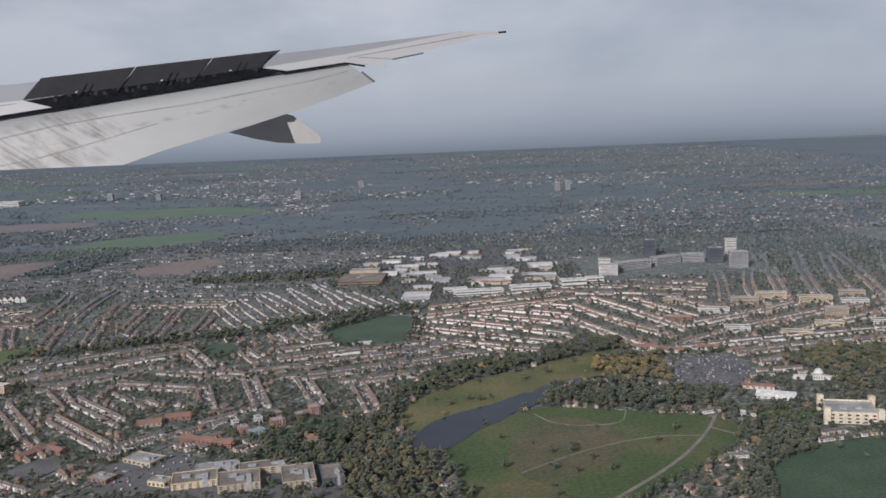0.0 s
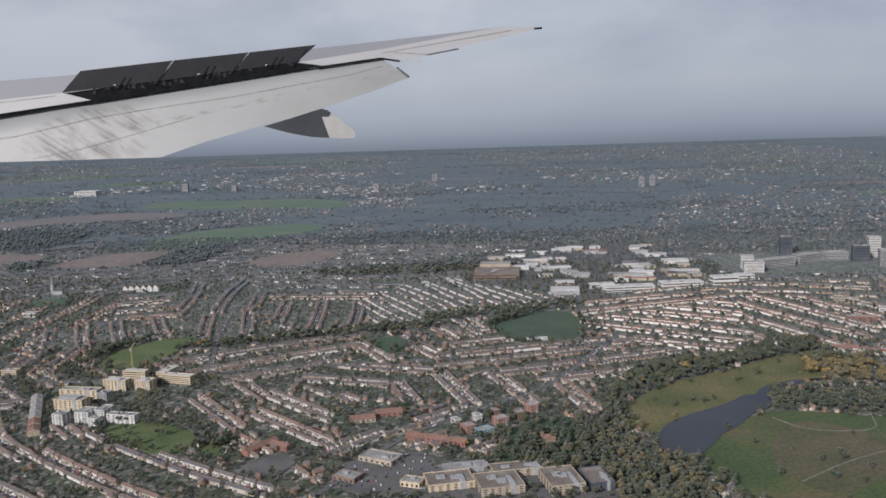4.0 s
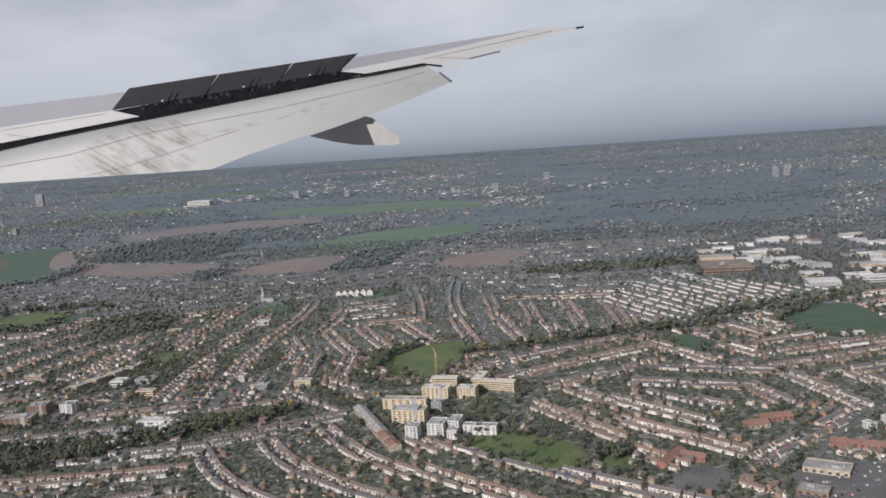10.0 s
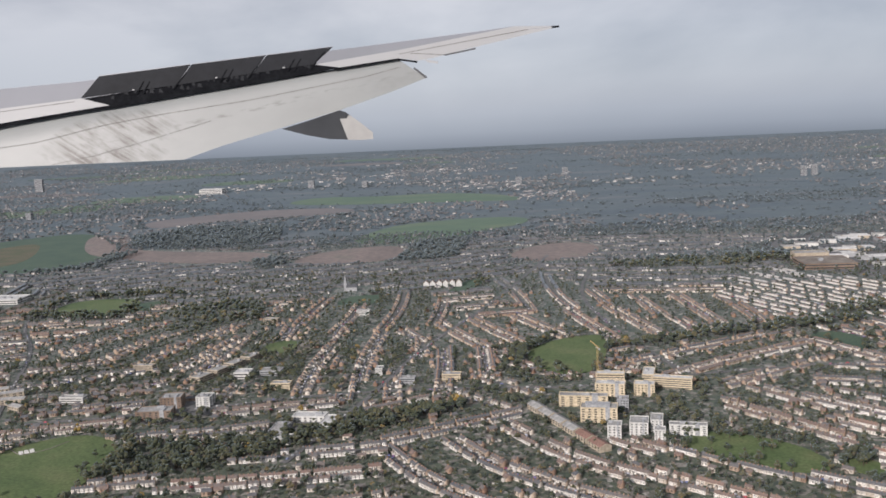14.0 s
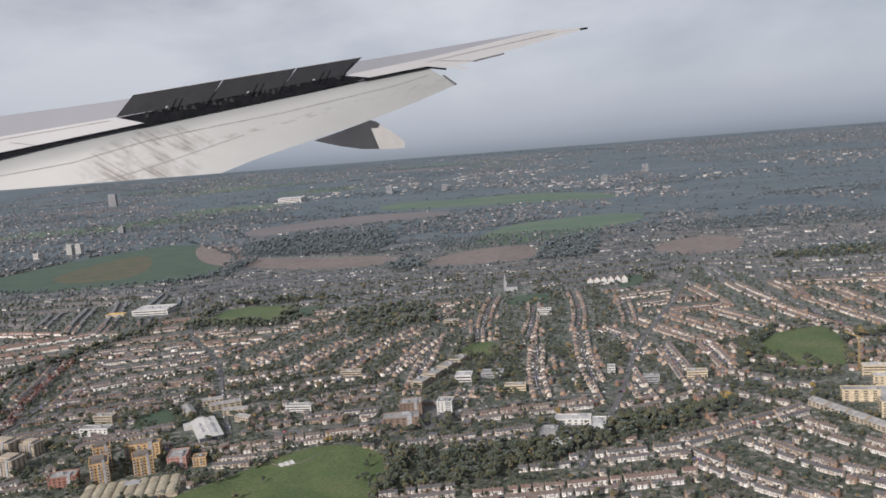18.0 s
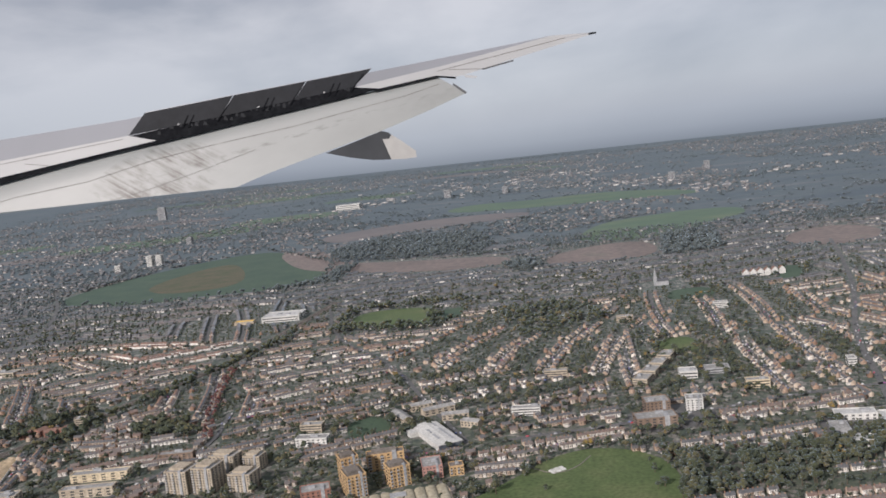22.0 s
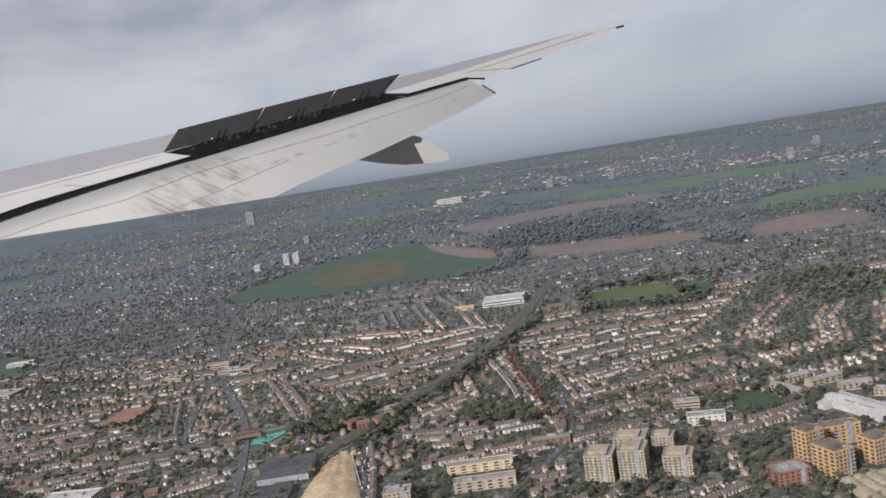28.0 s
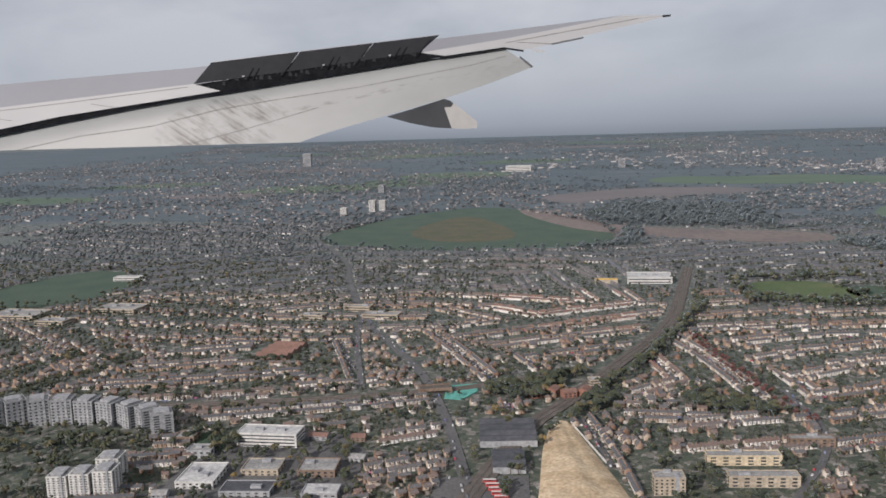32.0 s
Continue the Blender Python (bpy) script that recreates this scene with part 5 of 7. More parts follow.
crane = thing("tower_crane", "yellow lattice tower crane above new flats", "crane", at=(-42.9, 74.4, 0))
mast, legs = [], 0.045
for sx in (-legs, legs):
    for sy in (-legs, legs):
        mast.append((sx - 0.008, sx + 0.008, sy - 0.008, sy + 0.008, 0, 2.3))
for k in range(18):
    z = 0.1 + k * 0.125
    mast += [(-legs, legs, -legs - 0.004, -legs + 0.004, z, z + 0.012), (-legs, legs, legs - 0.004, legs + 0.004, z, z + 0.012), (-legs - 0.004, -legs + 0.004, -legs, legs, z, z + 0.012), (legs - 0.004, legs + 0.004, -legs, legs, z, z + 0.012)]
piece("mast", boxes("mast", mast, [M["steel_yellow"]]), crane)
jib = [(-0.5, 1.7, -0.03, -0.018, 2.22, 2.234), (-0.5, 1.7, 0.018, 0.03, 2.22, 2.234), (-0.2, 1.6, -0.006, 0.006, 2.29, 2.302)]
jib += [(-0.4 + 0.13 * k, -0.39 + 0.13 * k, -0.03, 0.03, 2.22, 2.3) for k in range(16)]
piece("jib", boxes("jib", jib, [M["steel_yellow"]]), crane, turn=100)
piece("counterweight", boxes("counterweight", [(-0.55, -0.38, -0.05, 0.05, 2.1, 2.24)], [M["grey_flat"]]), crane, turn=100)
piece("cab", boxes("cab", [(0.05, 0.14, -0.05, 0.05, 2.1, 2.22)], [M["white_flat"]]), crane, turn=100)

# hospital and the flats round it
HOSPITAL = ((-16.9, 51.2, 2.6, 1.8, 0.62, 12, "cream_flat"), (-14.2, 50.6, 2.4, 2.2, 0.75, 12, "beige_flat"), (-12.9, 52.6, 3.4, 1.2, 0.7, 12, "beige_flat"), (-16.0, 53.1, 2.6, 0.9, 0.5, 12, "grey_flat"), (-10.8, 50.7, 1.9, 2.6, 0.9, 12, "beige_flat"), (-8.9, 50.9, 1.3, 2.2, 0.8, 12, "dark_flat"))
for x, y, w, d, h, a, m in HOSPITAL:
    flats("hospital_block", "pale and coloured hospital block with flat grey roofs", "hospital", x, y, w * 1.12, d * 1.12, h * 0.78, a, m, "brown_roof" if m != "grey_flat" else "flat_roof", 4, int(w * 5), "hospital blocks")
for x, y, w, h, m in ((-15.8, 59.4, 0.7, 0.62, "pink_flat"), (-14.8, 59.0, 1.1, 0.45, "blue_flat"), (-13.7, 60.7, 1.0, 0.62, "pink_flat"), (-12.4, 61.9, 0.7, 0.55, "brown_flat"), (-11.5, 63.0, 0.8, 0.7, "pink_flat"), (-16.6, 60.8, 0.5, 0.5, "white_flat"), (-15.2, 61.6, 0.5, 0.5, "white_flat"), (-14.0, 62.5, 0.5, 0.5, "brown_flat")):
    flats("coloured_flats", {"pink_flat": "pinkish red", "blue_flat": "pale blue-green", "brown_flat": "brown brick", "white_flat": "white"}[m] + " block of flats beside a road", "flats", x, y, w, 0.8, h, 30, m, floors=4, bays=4, group="coloured flats")
for x, y, w, a in ((-18.0, 57.8, 2.2, -20), (-16.6, 57.2, 1.6, -16), (-19.2, 58.4, 1.0, -20)):
    gabled("red_shops", "red brick row with a tiled roof", "shops", x, y, w, 0.8, 0.42, 0.16, a, "red_flat", "red_roof", bays=6)
flats("supermarket", "low grey-roofed supermarket in its car park", "shop", -21.0, 54.9, 2.6, 1.5, 0.36, -28, "beige_flat", "flat_roof", 1, 6)
flats("retail_unit", "low flat-roofed retail unit beside a car park", "shop", -22.6, 52.2, 1.7, 1.1, 0.34, -28, "brown_flat", "flat_roof", 1, 4)
flats("retail_unit", "low flat-roofed retail unit beside a car park", "shop", -18.9, 51.2, 1.3, 1.0, 0.38, -20, "cream_flat", "flat_roof", 1, 4)
skate = thing("skate_ramp", "small white concrete ramps on the park grass", "ramp", at=(-78.2, 62.9, 0), turn=35)
for k in range(3):
    o = k * 0.3 - 0.3
    piece("ramp", mesh_of("ramp", [(o - 0.12, -0.2, 0.03), (o + 0.12, -0.2, 0.03), (o + 0.12, 0.2, 0.03), (o - 0.12, 0.2, 0.03), (o - 0.12, 0.2, 0.12), (o + 0.12, 0.2, 0.12)], [(0, 1, 5, 4), (2, 3, 4, 5), (1, 2, 5), (0, 4, 3), (3, 2, 1, 0)], [M["white_flat"]]), skate)
chapel = thing("chapel", "small brown brick chapel with a tower", "church", at=(-10.9, 57.4, 0))
piece("nave", boxes("nave", [(-0.3, 0.45, -0.2, 0.2, 0, 0.3)], [M["brown_flat"]]), chapel)
piece("roof", mesh_of("roof", [(-0.32, -0.23, 0.3), (0.47, -0.23, 0.3), (0.47, 0.23, 0.3), (-0.32, 0.23, 0.3), (-0.32, 0, 0.5), (0.47, 0, 0.5)], [(0, 1, 5, 4), (2, 3, 4, 5), (1, 2, 5), (3, 0, 4)], [M["red_roof"]]), chapel)
piece("tower", boxes("tower", [(-0.48, -0.26, -0.12, 0.12, 0, 0.62)], [M["brown_flat"]]), chapel)
gabled("school", "brick school with red tiled roofs", "school", -22.9, 62.0, 1.9, 1.2, 0.3, 0.22, 15, "beige_flat", "red_roof", bays=5)
gabled("school_wing", "brick school wing with a red tiled roof", "school", -21.2, 63.2, 2.0, 1.0, 0.3, 0.2, 10, "red_flat", "red_roof", bays=5)
for x, y, a in ((-29.0, 56.6, 60), (-28.3, 57.6, 60), (-27.4, 57.2, -30)):
    gabled("red_terrace", "brick row with a bright red roof", "houses", x, y, 1.6, 0.7, 0.35, 0.18, a, "red_flat", "red_roof", bays=5)
pav = gabled("pavilion", "white sports pavilion beside the field", "pavilion", -9.6, 82.4, 2.0, 0.7, 0.3, 0.08, 8, "white_flat", "pale_roof", bays=5)

# the mansion and its grounds
house = flats("mansion", "pale stone mansion with a balustraded roof", "mansion", 24.2, 57.6, 3.4, 3.0, 0.85, -14, "stone", "flat_roof", 3, 11, rim=0.1)
for sx in (-1.6, 1.6):
    for sy in (-1.4, 1.4):
        piece("corner_turret", boxes("corner_turret", [(sx - 0.2, sx + 0.2, sy - 0.2, sy + 0.2, 0, 1.05)], [M["stone"]]), house)
dome_house = flats("conservatory", "white domed conservatory among trees", "conservatory", 25.8, 66.2, 1.0, 0.8, 0.4, -12, "white_flat", "pale_roof", 1, 5, box=False)
bm = bmesh.new()
bmesh.ops.create_uvsphere(bm, u_segments=14, v_segments=8, radius=0.36)
for vv in bm.verts:
    vv.co.z = max(vv.co.z, 0) * 1.1
me = bpy.data.meshes.new("dome")
bm.to_mesh(me)
bm.free()
me.materials.append(M["white_flat"])
piece("dome", me, dome_house, at=(0, 0, 0.42))
piece("wing", boxes("wing", [(-1.8, -0.5, -0.25, 0.25, 0, 0.26), (0.5, 1.8, -0.25, 0.25, 0, 0.26)], [M["white_flat"]]), dome_house)
gabled("glasshouse", "long pale glasshouse with ridged roofs", "glasshouse", 21.2, 62.4, 3.0, 1.5, 0.22, 0.16, -24, "white_flat", "pale_roof", spans=3, bays=8)
gabled("garden_shop", "low pale garden centre building", "shop", 20.6, 64.6, 2.8, 0.8, 0.3, 0.12, -20, "stone", "red_roof", bays=6)
for x, y in ((17.6, 58.7), (18.0, 57.9)):
    flats("gate_lodge", "small white gate lodge", "lodge", x, y, 0.36, 0.36, 0.42, 0, "white_flat", floors=2, bays=2, box=False, group="gate lodges")
for x, y, w in ((17.3, 75.4, 2.6), (20.4, 75.8, 2.0), (15.2, 76.8, 2.2), (13.6, 79.0, 0.8)):
    gabled("park_building", "low building with a red tiled roof beside the car park", "building", x, y, w, 0.8, 0.32, 0.2, -12, "white_flat", "red_roof", bays=5)

# the office towers and the trading estate beyond the sports field
flats("stepped_office", "stepped white-framed office with dark windows", "office block", 19.2, 113.6, 2.6, 2.2, 1.5, -10, "white_flat", floors=7, bays=7)
flats("stepped_office", "taller white-framed office with dark windows", "office block", 19.2, 116.2, 1.7, 1.4, 1.9, -10, "white_flat", floors=8, bays=5)
for x, y, w, a in ((22.9, 116.6, 5.4, 18), (27.9, 119.4, 4.6, 24), (31.8, 120.6, 3.4, -6)):
    flats("glass_office", "long glassy office wing with pale bands", "office block", x, y, w, 1.6, 1.3, a, "grey_flat", floors=5, bays=1, strip=True, group="headquarters wings")
flats("dark_tower", "dark glass office tower", "tower", 27.4, 126.0, 1.7, 1.5, 3.0, -8, "dark_flat", floors=12, bays=1, strip=True)
flats("white_tower", "pale residential tower block", "tower", 36.0, 114.6, 2.6, 1.6, 2.6, -10, "grey_flat", floors=13, bays=7)
flats("dark_slab", "dark slab block beside the tower", "tower", 34.4, 119.0, 2.2, 1.6, 2.5, -10, "dark_flat", floors=10, bays=1, strip=True)
flats("pale_slab", "pale slab block behind the tower", "tower", 37.4, 122.0, 1.6, 1.4, 3.3, -10, "white_flat", floors=12, bays=4)
rs = random.Random(5)
for k in range(64):
    x, y = rs.uniform(-15, 13), rs.uniform(108, 139)
    if not inside(np.array([(x, y)]), [(-15.5, 128), (-3.6, 141), (13, 139), (11.5, 126), (14, 111), (-1, 106), (-13.5, 114)])[0]:
        continue
    w, d = rs.uniform(1.4, 4.2), rs.uniform(1.2, 2.6)
    pale = rs.choice(("pale_roof", "flat_roof", "pale_roof", "flat_roof", "dark_roof", "red_roof" if k % 9 == 0 else "flat_roof"))
    gabled("warehouse", "large warehouse with a low sheet roof", "warehouse", x, y, w, d, rs.uniform(0.35, 0.6), 0.1, rs.uniform(-14, 8), rs.choice(("white_flat", "grey_flat", "beige_flat")), pale, "warehouses", spans=rs.choice((1, 2)))
flats("brick_store", "wide brown brick building with a stepped flat roof", "warehouse", -12, 115.0, 6.4, 6.0, 0.8, -4, "brown_flat", "brown_roof", floors=2, bays=1, strip=True)
flats("beige_store", "beige store behind the brown brick one", "warehouse", -12, 119.4, 4.4, 2.2, 1.1, -4, "beige_flat", box=False)
gabled("sports_hall", "low hall with a pale greenish roof", "hall", -4.8, 103.6, 3.6, 3.4, 0.5, 0.12, -6, "grey_flat", "pale_roof")
for x, y, w, d, h in ((2.2, 103.8, 6.6, 1.6, 0.7), (8.4, 105.2, 5.4, 1.8, 0.75), (13.6, 106.3, 3.4, 1.6, 1.1), (-0.4, 105.8, 3.2, 1.2, 0.6), (16.5, 108.5, 2.4, 1.4, 0.8)):
    flats("white_works", "long white works building", "works", x, y, w, d, h, 5, "white_flat", "pale_roof", 2, 1, "white works", strip=True)
for x, y, w, h, m in ((29.4, 93.0, 3.2, 0.9, "beige_flat"), (33.0, 95.4, 3.6, 0.8, "cream_flat"), (36.6, 92.6, 3.8, 0.8, "cream_flat"), (39.8, 90.6, 3.0, 0.7, "white_flat"), (30.0, 87.8, 0.7, 1.3, "beige_flat"), (25.2, 89.6, 3.4, 0.6, "white_flat"), (36.0, 86.2, 2.4, 1.0, "beige_flat"), (33.6, 82.2, 2.8, 0.5, "cream_flat"), (39.0, 82.0, 3.4, 0.6, "white_flat"),
                       (25.0, 82.0, 2.6, 0.5, "white_flat"), (20.8, 87.0, 3.0, 0.5, "red_flat"), (29.5, 79.4, 3.0, 0.5, "cream_flat"), (43.0, 86.0, 2.6, 0.9, "cream_flat"), (22.6, 94.6, 2.6, 0.6, "beige_flat"), (41.5, 95.0, 3.0, 0.7, "beige_flat")):
    flats("town_block", {"beige_flat": "beige", "cream_flat": "cream", "white_flat": "white", "red_flat": "red brick"}[m] + " town block with a flat roof", "flats", x, y, w, 1.1, h, rs.uniform(-24, -6), m, floors=max(2, int(h / 0.16)), bays=max(3, int(w * 2.4)), group="town blocks")

# the western park's edge: orange and beige flats, the white hall
for x, y, w, d, h, a, m, fl in ((-88.45, 61.9, 1.14, 1.6, 1.5, 25, "orange_flat", 7), (-89.0, 63.5, 1.1, 1.0, 1.85, 25, "orange_flat", 8), (-87.3, 65.2, 2.3, 0.8, 1.15, 10, "orange_flat", 6), (-86.35, 62.8, 1.25, 1.15, 1.35, 25, "orange_flat", 6),
                                (-90.4, 61.6, 1.7, 1.2, 0.75, 15, "red_flat", 4), (-84.7, 63.9, 1.2, 1.7, 0.8, 10, "pink_flat", 4), (-83.4, 63.7, 0.85, 0.8, 0.6, 10, "orange_flat", 3)):
    flats("park_flats", {"orange_flat": "orange-clad", "red_flat": "dark red brick", "pink_flat": "pinkish brick"}[m] + " block of flats above the park", "flats", x, y, w, d, h, a, m, "flat_roof" if m != "orange_flat" else "brown_roof", floors=fl, bays=max(3, int(w * 5)), group="park flats", balconies=m == "orange_flat")
for x, y, w, a in ((-85.2, 74.2, 2.4, 25), (-84.0, 72.7, 1.9, 4), (-87.4, 73.2, 2.4, -62), (-82.9, 71.0, 1.4, -30), (-86.4, 75.2, 1.6, 20)):
    gabled("beige_low_flats", "beige brick low flats with grey roofs", "flats", x, y, w, 0.7, 0.5, 0.13, a, "beige_flat", "flat_roof", "beige low flats", 5)
# a long low hall with a row of pale barrel roofs at the park's edge
vaults = thing("vaulted_hall", "long low hall under pale cream barrel roofs", "hall", at=(-85.9, 59.85, 0), turn=13)
FOOT.append((-85.9, 59.85, 2.6))
piece("base", boxes("base", [(-2.55, 2.55, -1.25, 1.25, 0, 0.2)], [M["beige_flat"]]), vaults)
arch = [(math.cos(math.pi * k / 8), math.sin(math.pi * k / 8)) for k in range(9)]
for k in range(9):
    x0 = -2.5 + (k + 0.5) * 5.0 / 9
    vs = [(x0 + 0.27 * cx, y, 0.2 + 0.13 * cz) for y in (-1.3, 1.3) for cx, cz in arch]
    fs = [(i, i + 1, i + 10, i + 9)[::-1] for i in range(8)] + [tuple(range(9)), tuple(range(17, 8, -1))]
    piece("barrel_roof", mesh_of("barrel_roof", vs, fs, [M["canvas"]]), vaults)
piece("roof_light", boxes("roof_light", [(-0.4, 0.4, 0.5, 1.0, 0.3, 0.36)], [M["grey_flat"]]), vaults)
for x, y, w, d, h, fl in ((-98.2, 64.2, 1.5, 1.6, 1.6, 9), (-96.7, 64.0, 1.4, 1.5, 1.75, 10), (-94.7, 63.8, 1.5, 1.3, 1.2, 7), (-96.6, 66.6, 1.8, 1.2, 1.3, 7), (-95.0, 66.8, 1.2, 1.0, 1.0, 6)):
    flats("beige_flats", "beige brick tower of flats with balconies", "flats", x, y, w, d, h, -14, "beige_flat", floors=fl, bays=6, group="beige flats", balconies=True)
hall = thing("white_hall", "long white hall with strips of roof lights and a dark end", "hall", at=(-84.85, 69.2, 0), turn=26)
FOOT.append((-84.85, 69.2, 2.0))
piece("body", boxes("body", [(-0.72, 0.72, -2.05, 2.1, 0, 0.36)], [M["hall_white"]]), hall)
piece("end_wall", boxes("end_wall", [(-0.7, 0.7, -2.1, -2.05, 0.02, 0.34)], [M["dark_flat"]]), hall)
piece("roof", mesh_of("roof", [(-0.78, -2.14, 0.36), (0.78, -2.14, 0.36), (0.78, 2.14, 0.36), (-0.78, 2.14, 0.36), (0, -2.14, 0.46), (0, 2.14, 0.46)], [(0, 4, 5, 3), (4, 1, 2, 5), (0, 1, 4), (2, 3, 5), (3, 2, 1, 0)], [M["hall_white"]]), hall)
for x0, y0, y1 in ((0.36, -1.6, 0.6), (0.36, 1.1, 1.7), (-0.3, -1.2, -0.2), (-0.3, 0.1, 0.8)):
    piece("roof_light", boxes("roof_light", [(x0 - 0.07, x0 + 0.07, y0, y1, 0.4, 0.45)], [M["grey_flat"]]), hall)
piece("porch", boxes("porch", [(-1.25, -0.72, 1.2, 1.9, 0, 0.3)], [M["hall_white"]]), hall)
flats("white_block", "white block of flats with dark stair windows", "flats", -69.8, 70.9, 1.1, 1.1, 0.9, -6, "white_flat", floors=5, bays=4)
flats("brick_office", "brown brick office with a stepped front", "office block", -72.4, 68.6, 2.6, 1.4, 0.75, 4, "brown_flat", floors=4, bays=10)
flats("brick_office", "taller brown brick office block", "office block", -72.0, 70.8, 1.6, 1.4, 1.0, 4, "brown_flat", floors=5, bays=6)
for t in (0.0, 0.33, 0.66, 1.0):
    flats("college_wing", "long beige college wing with a flat roof", "college", -71.9 + 2.4 * t, 76.9 + 5.4 * t, 1.1, 1.7, 0.55, -24, "beige_flat", floors=3, bays=4, group="college wings")
flats("college_hall", "white flat-roofed college hall", "college", -68.9, 77.6, 1.3, 1.3, 0.55, -4, "white_flat", "pale_roof", 2, 4)
flats("college_block", "low grey college teaching block", "college", -66.9, 78.2, 1.8, 1.2, 0.4, -4, "grey_flat", floors=2, bays=6)
for x, y, w, d, m, r in ((-62.0, 67.3, 2.4, 1.1, "white_flat", "pale_roof"), (-63.5, 65.2, 1.0, 1.8, "grey_flat", "flat_roof"), (-60.6, 66.2, 0.9, 2.0, "white_flat", "pale_roof"), (-62.9, 63.4, 1.3, 1.0, "white_flat", "pale_roof")):
    flats("trade_unit", "pale trade unit with a flat roof", "workshop", x, y, w, d, 0.42, -8, m, r, 2, 6, "trade units")
for x, y, w, d, m in ((-56.3, 74.4, 1.2, 0.7, "grey_flat"), (-53.2, 75.0, 1.5, 0.8, "cream_flat"), (-65.3, 74.2, 1.6, 0.8, "cream_flat"), (-58.6, 77.2, 0.6, 0.9, "white_flat"), (-77.4, 80.2, 1.8, 0.7, "beige_flat"), (-79.6, 72.4, 2.0, 0.7, "white_flat"), (-92.4, 70.0, 2.2, 0.9, "white_flat"), (-93.0, 72.6, 1.6, 0.8, "beige_flat"), (-74.8, 98.6, 1.4, 0.8, "brown_flat"), (-70.8, 95.4, 1.6, 0.8, "beige_flat"), (-62.3, 97.6, 1.4, 0.9, "white_flat")):
    flats("small_block", {"grey_flat": "grey", "cream_flat": "cream", "white_flat": "white", "beige_flat": "beige", "brown_flat": "brown brick"}[m] + " low block among houses", "flats", x, y, w, d, 0.6, -6, m, floors=3, bays=int(w * 4), group="small blocks")
spire = thing("church", "grey stone church with a tall pointed spire", "church", at=(-65.6, 110.4, 0))
spire.scale = (0.72, 0.72, 0.72)
piece("nave", boxes("nave", [(-0.2, 1.4, -0.4, 0.4, 0, 0.6)], [M["grey_flat"]]), spire)
piece("roof", mesh_of("roof", [(-0.2, -0.45, 0.6), (1.45, -0.45, 0.6), (1.45, 0.45, 0.6), (-0.2, 0.45, 0.6), (-0.2, 0, 1.0), (1.45, 0, 1.0)], [(0, 1, 5, 4), (2, 3, 4, 5), (1, 2, 5), (3, 0, 4)], [M["dark_roof"]]), spire)
piece("tower", boxes("tower", [(-0.6, -0.15, -0.22, 0.22, 0, 1.2)], [M["grey_flat"]]), spire)
piece("spire", mesh_of("spire", [(-0.58, -0.2, 1.2), (-0.17, -0.2, 1.2), (-0.17, 0.2, 1.2), (-0.58, 0.2, 1.2), (-0.375, 0, 2.7)], [(0, 1, 4), (1, 2, 4), (2, 3, 4), (3, 0, 4)], [M["grey_flat"]]), spire)
for k in range(6):
    gabled("white_row_house", "white gabled house in a row", "house", -56.9 + k * 0.72, 110.4 + 0.05 * k, 0.6, 0.7, 0.6, 0.35, 90, "white_flat", "red_roof", "white gabled houses")

# the last stretch: depot, white block, curved flats, sand heap
flats("white_office", "white office with long window bands and a roof terrace", "office block", -127.1, 68.3, 3.6, 1.5, 0.85, -2, "white_flat", "pale_roof", 4, 1, strip=True)
for k in range(9):
    a = radians(150 - k * 15)
    flats("curved_flats", "grey block of curved flats", "flats", -139.8 + 4.0 * math.cos(a) + 0.35 * k, 68.3 + 2.6 * math.sin(a), 1.25, 1.3, 1.9 - 0.07 * k, 150 - k * 15 - 90, "grey_flat", floors=8, bays=4, group="curved flats")
for x, y, w, h in ((-134.4, 61.4, 1.0, 1.35), (-133.4, 61.5, 1.0, 1.45), (-132.4, 61.7, 1.0, 1.55), (-133.2, 63.6, 1.2, 1.3)):
    flats("striped_flats", "white and yellowish striped tower of flats", "flats", x, y, w, 1.2, h, 6, "white_flat", floors=10, bays=4, group="striped flats")
for x, y, w, d, h, m, r in ((-128.8, 63.6, 2.0, 2.6, 0.4, "white_flat", "pale_roof"), (-123.6, 64.8, 2.0, 1.7, 0.42, "brown_flat", "flat_roof"), (-126.3, 64.8, 2.0, 1.6, 0.35, "beige_flat", "flat_roof"), (-130.0, 66.4, 1.4, 1.0, 0.5, "grey_flat", "flat_roof"), (-126.2, 62.4, 2.6, 1.4, 0.3, "grey_flat", "dark_roof"), (-122.8, 62.2, 1.8, 1.2, 0.35, "grey_flat", "pale_roof"), (-131.6, 68.4, 1.2, 1.2, 0.4, "brown_flat", "flat_roof")):
    flats("works_unit", "low works unit with a sheet roof", "workshop", x, y, w, d, h, 3, m, r, 2, int(w * 3), "works units")
for k in range(26):
    x, y = rs.uniform(-131, -121.5), rs.uniform(58, 69.5)
    if all(math.hypot(x - fx, y - fy) > fr + 0.55 for fx, fy, fr in FOOT):
        gabled("workshop", "small brick workshop with a sheet roof", "workshop", x, y, rs.uniform(0.7, 1.3), rs.uniform(0.5, 0.8), 0.3, 0.1, rs.uniform(-8, 12), rs.choice(("brown_flat", "grey_flat", "beige_flat")), rs.choice(("flat_roof", "dark_roof", "red_roof")), "workshops", 3)
gabled("dark_shed", "very large shed with a dark ridged roof", "shed", -115.2, 70.0, 3.2, 3.8, 0.4, 0.1, 6, "grey_flat", "dark_roof", spans=4)
gabled("depot_shed", "grey depot shed with a pale front", "shed", -114.9, 66.2, 1.7, 2.6, 0.4, 0.1, 6, "grey_flat", "dark_roof", spans=2)
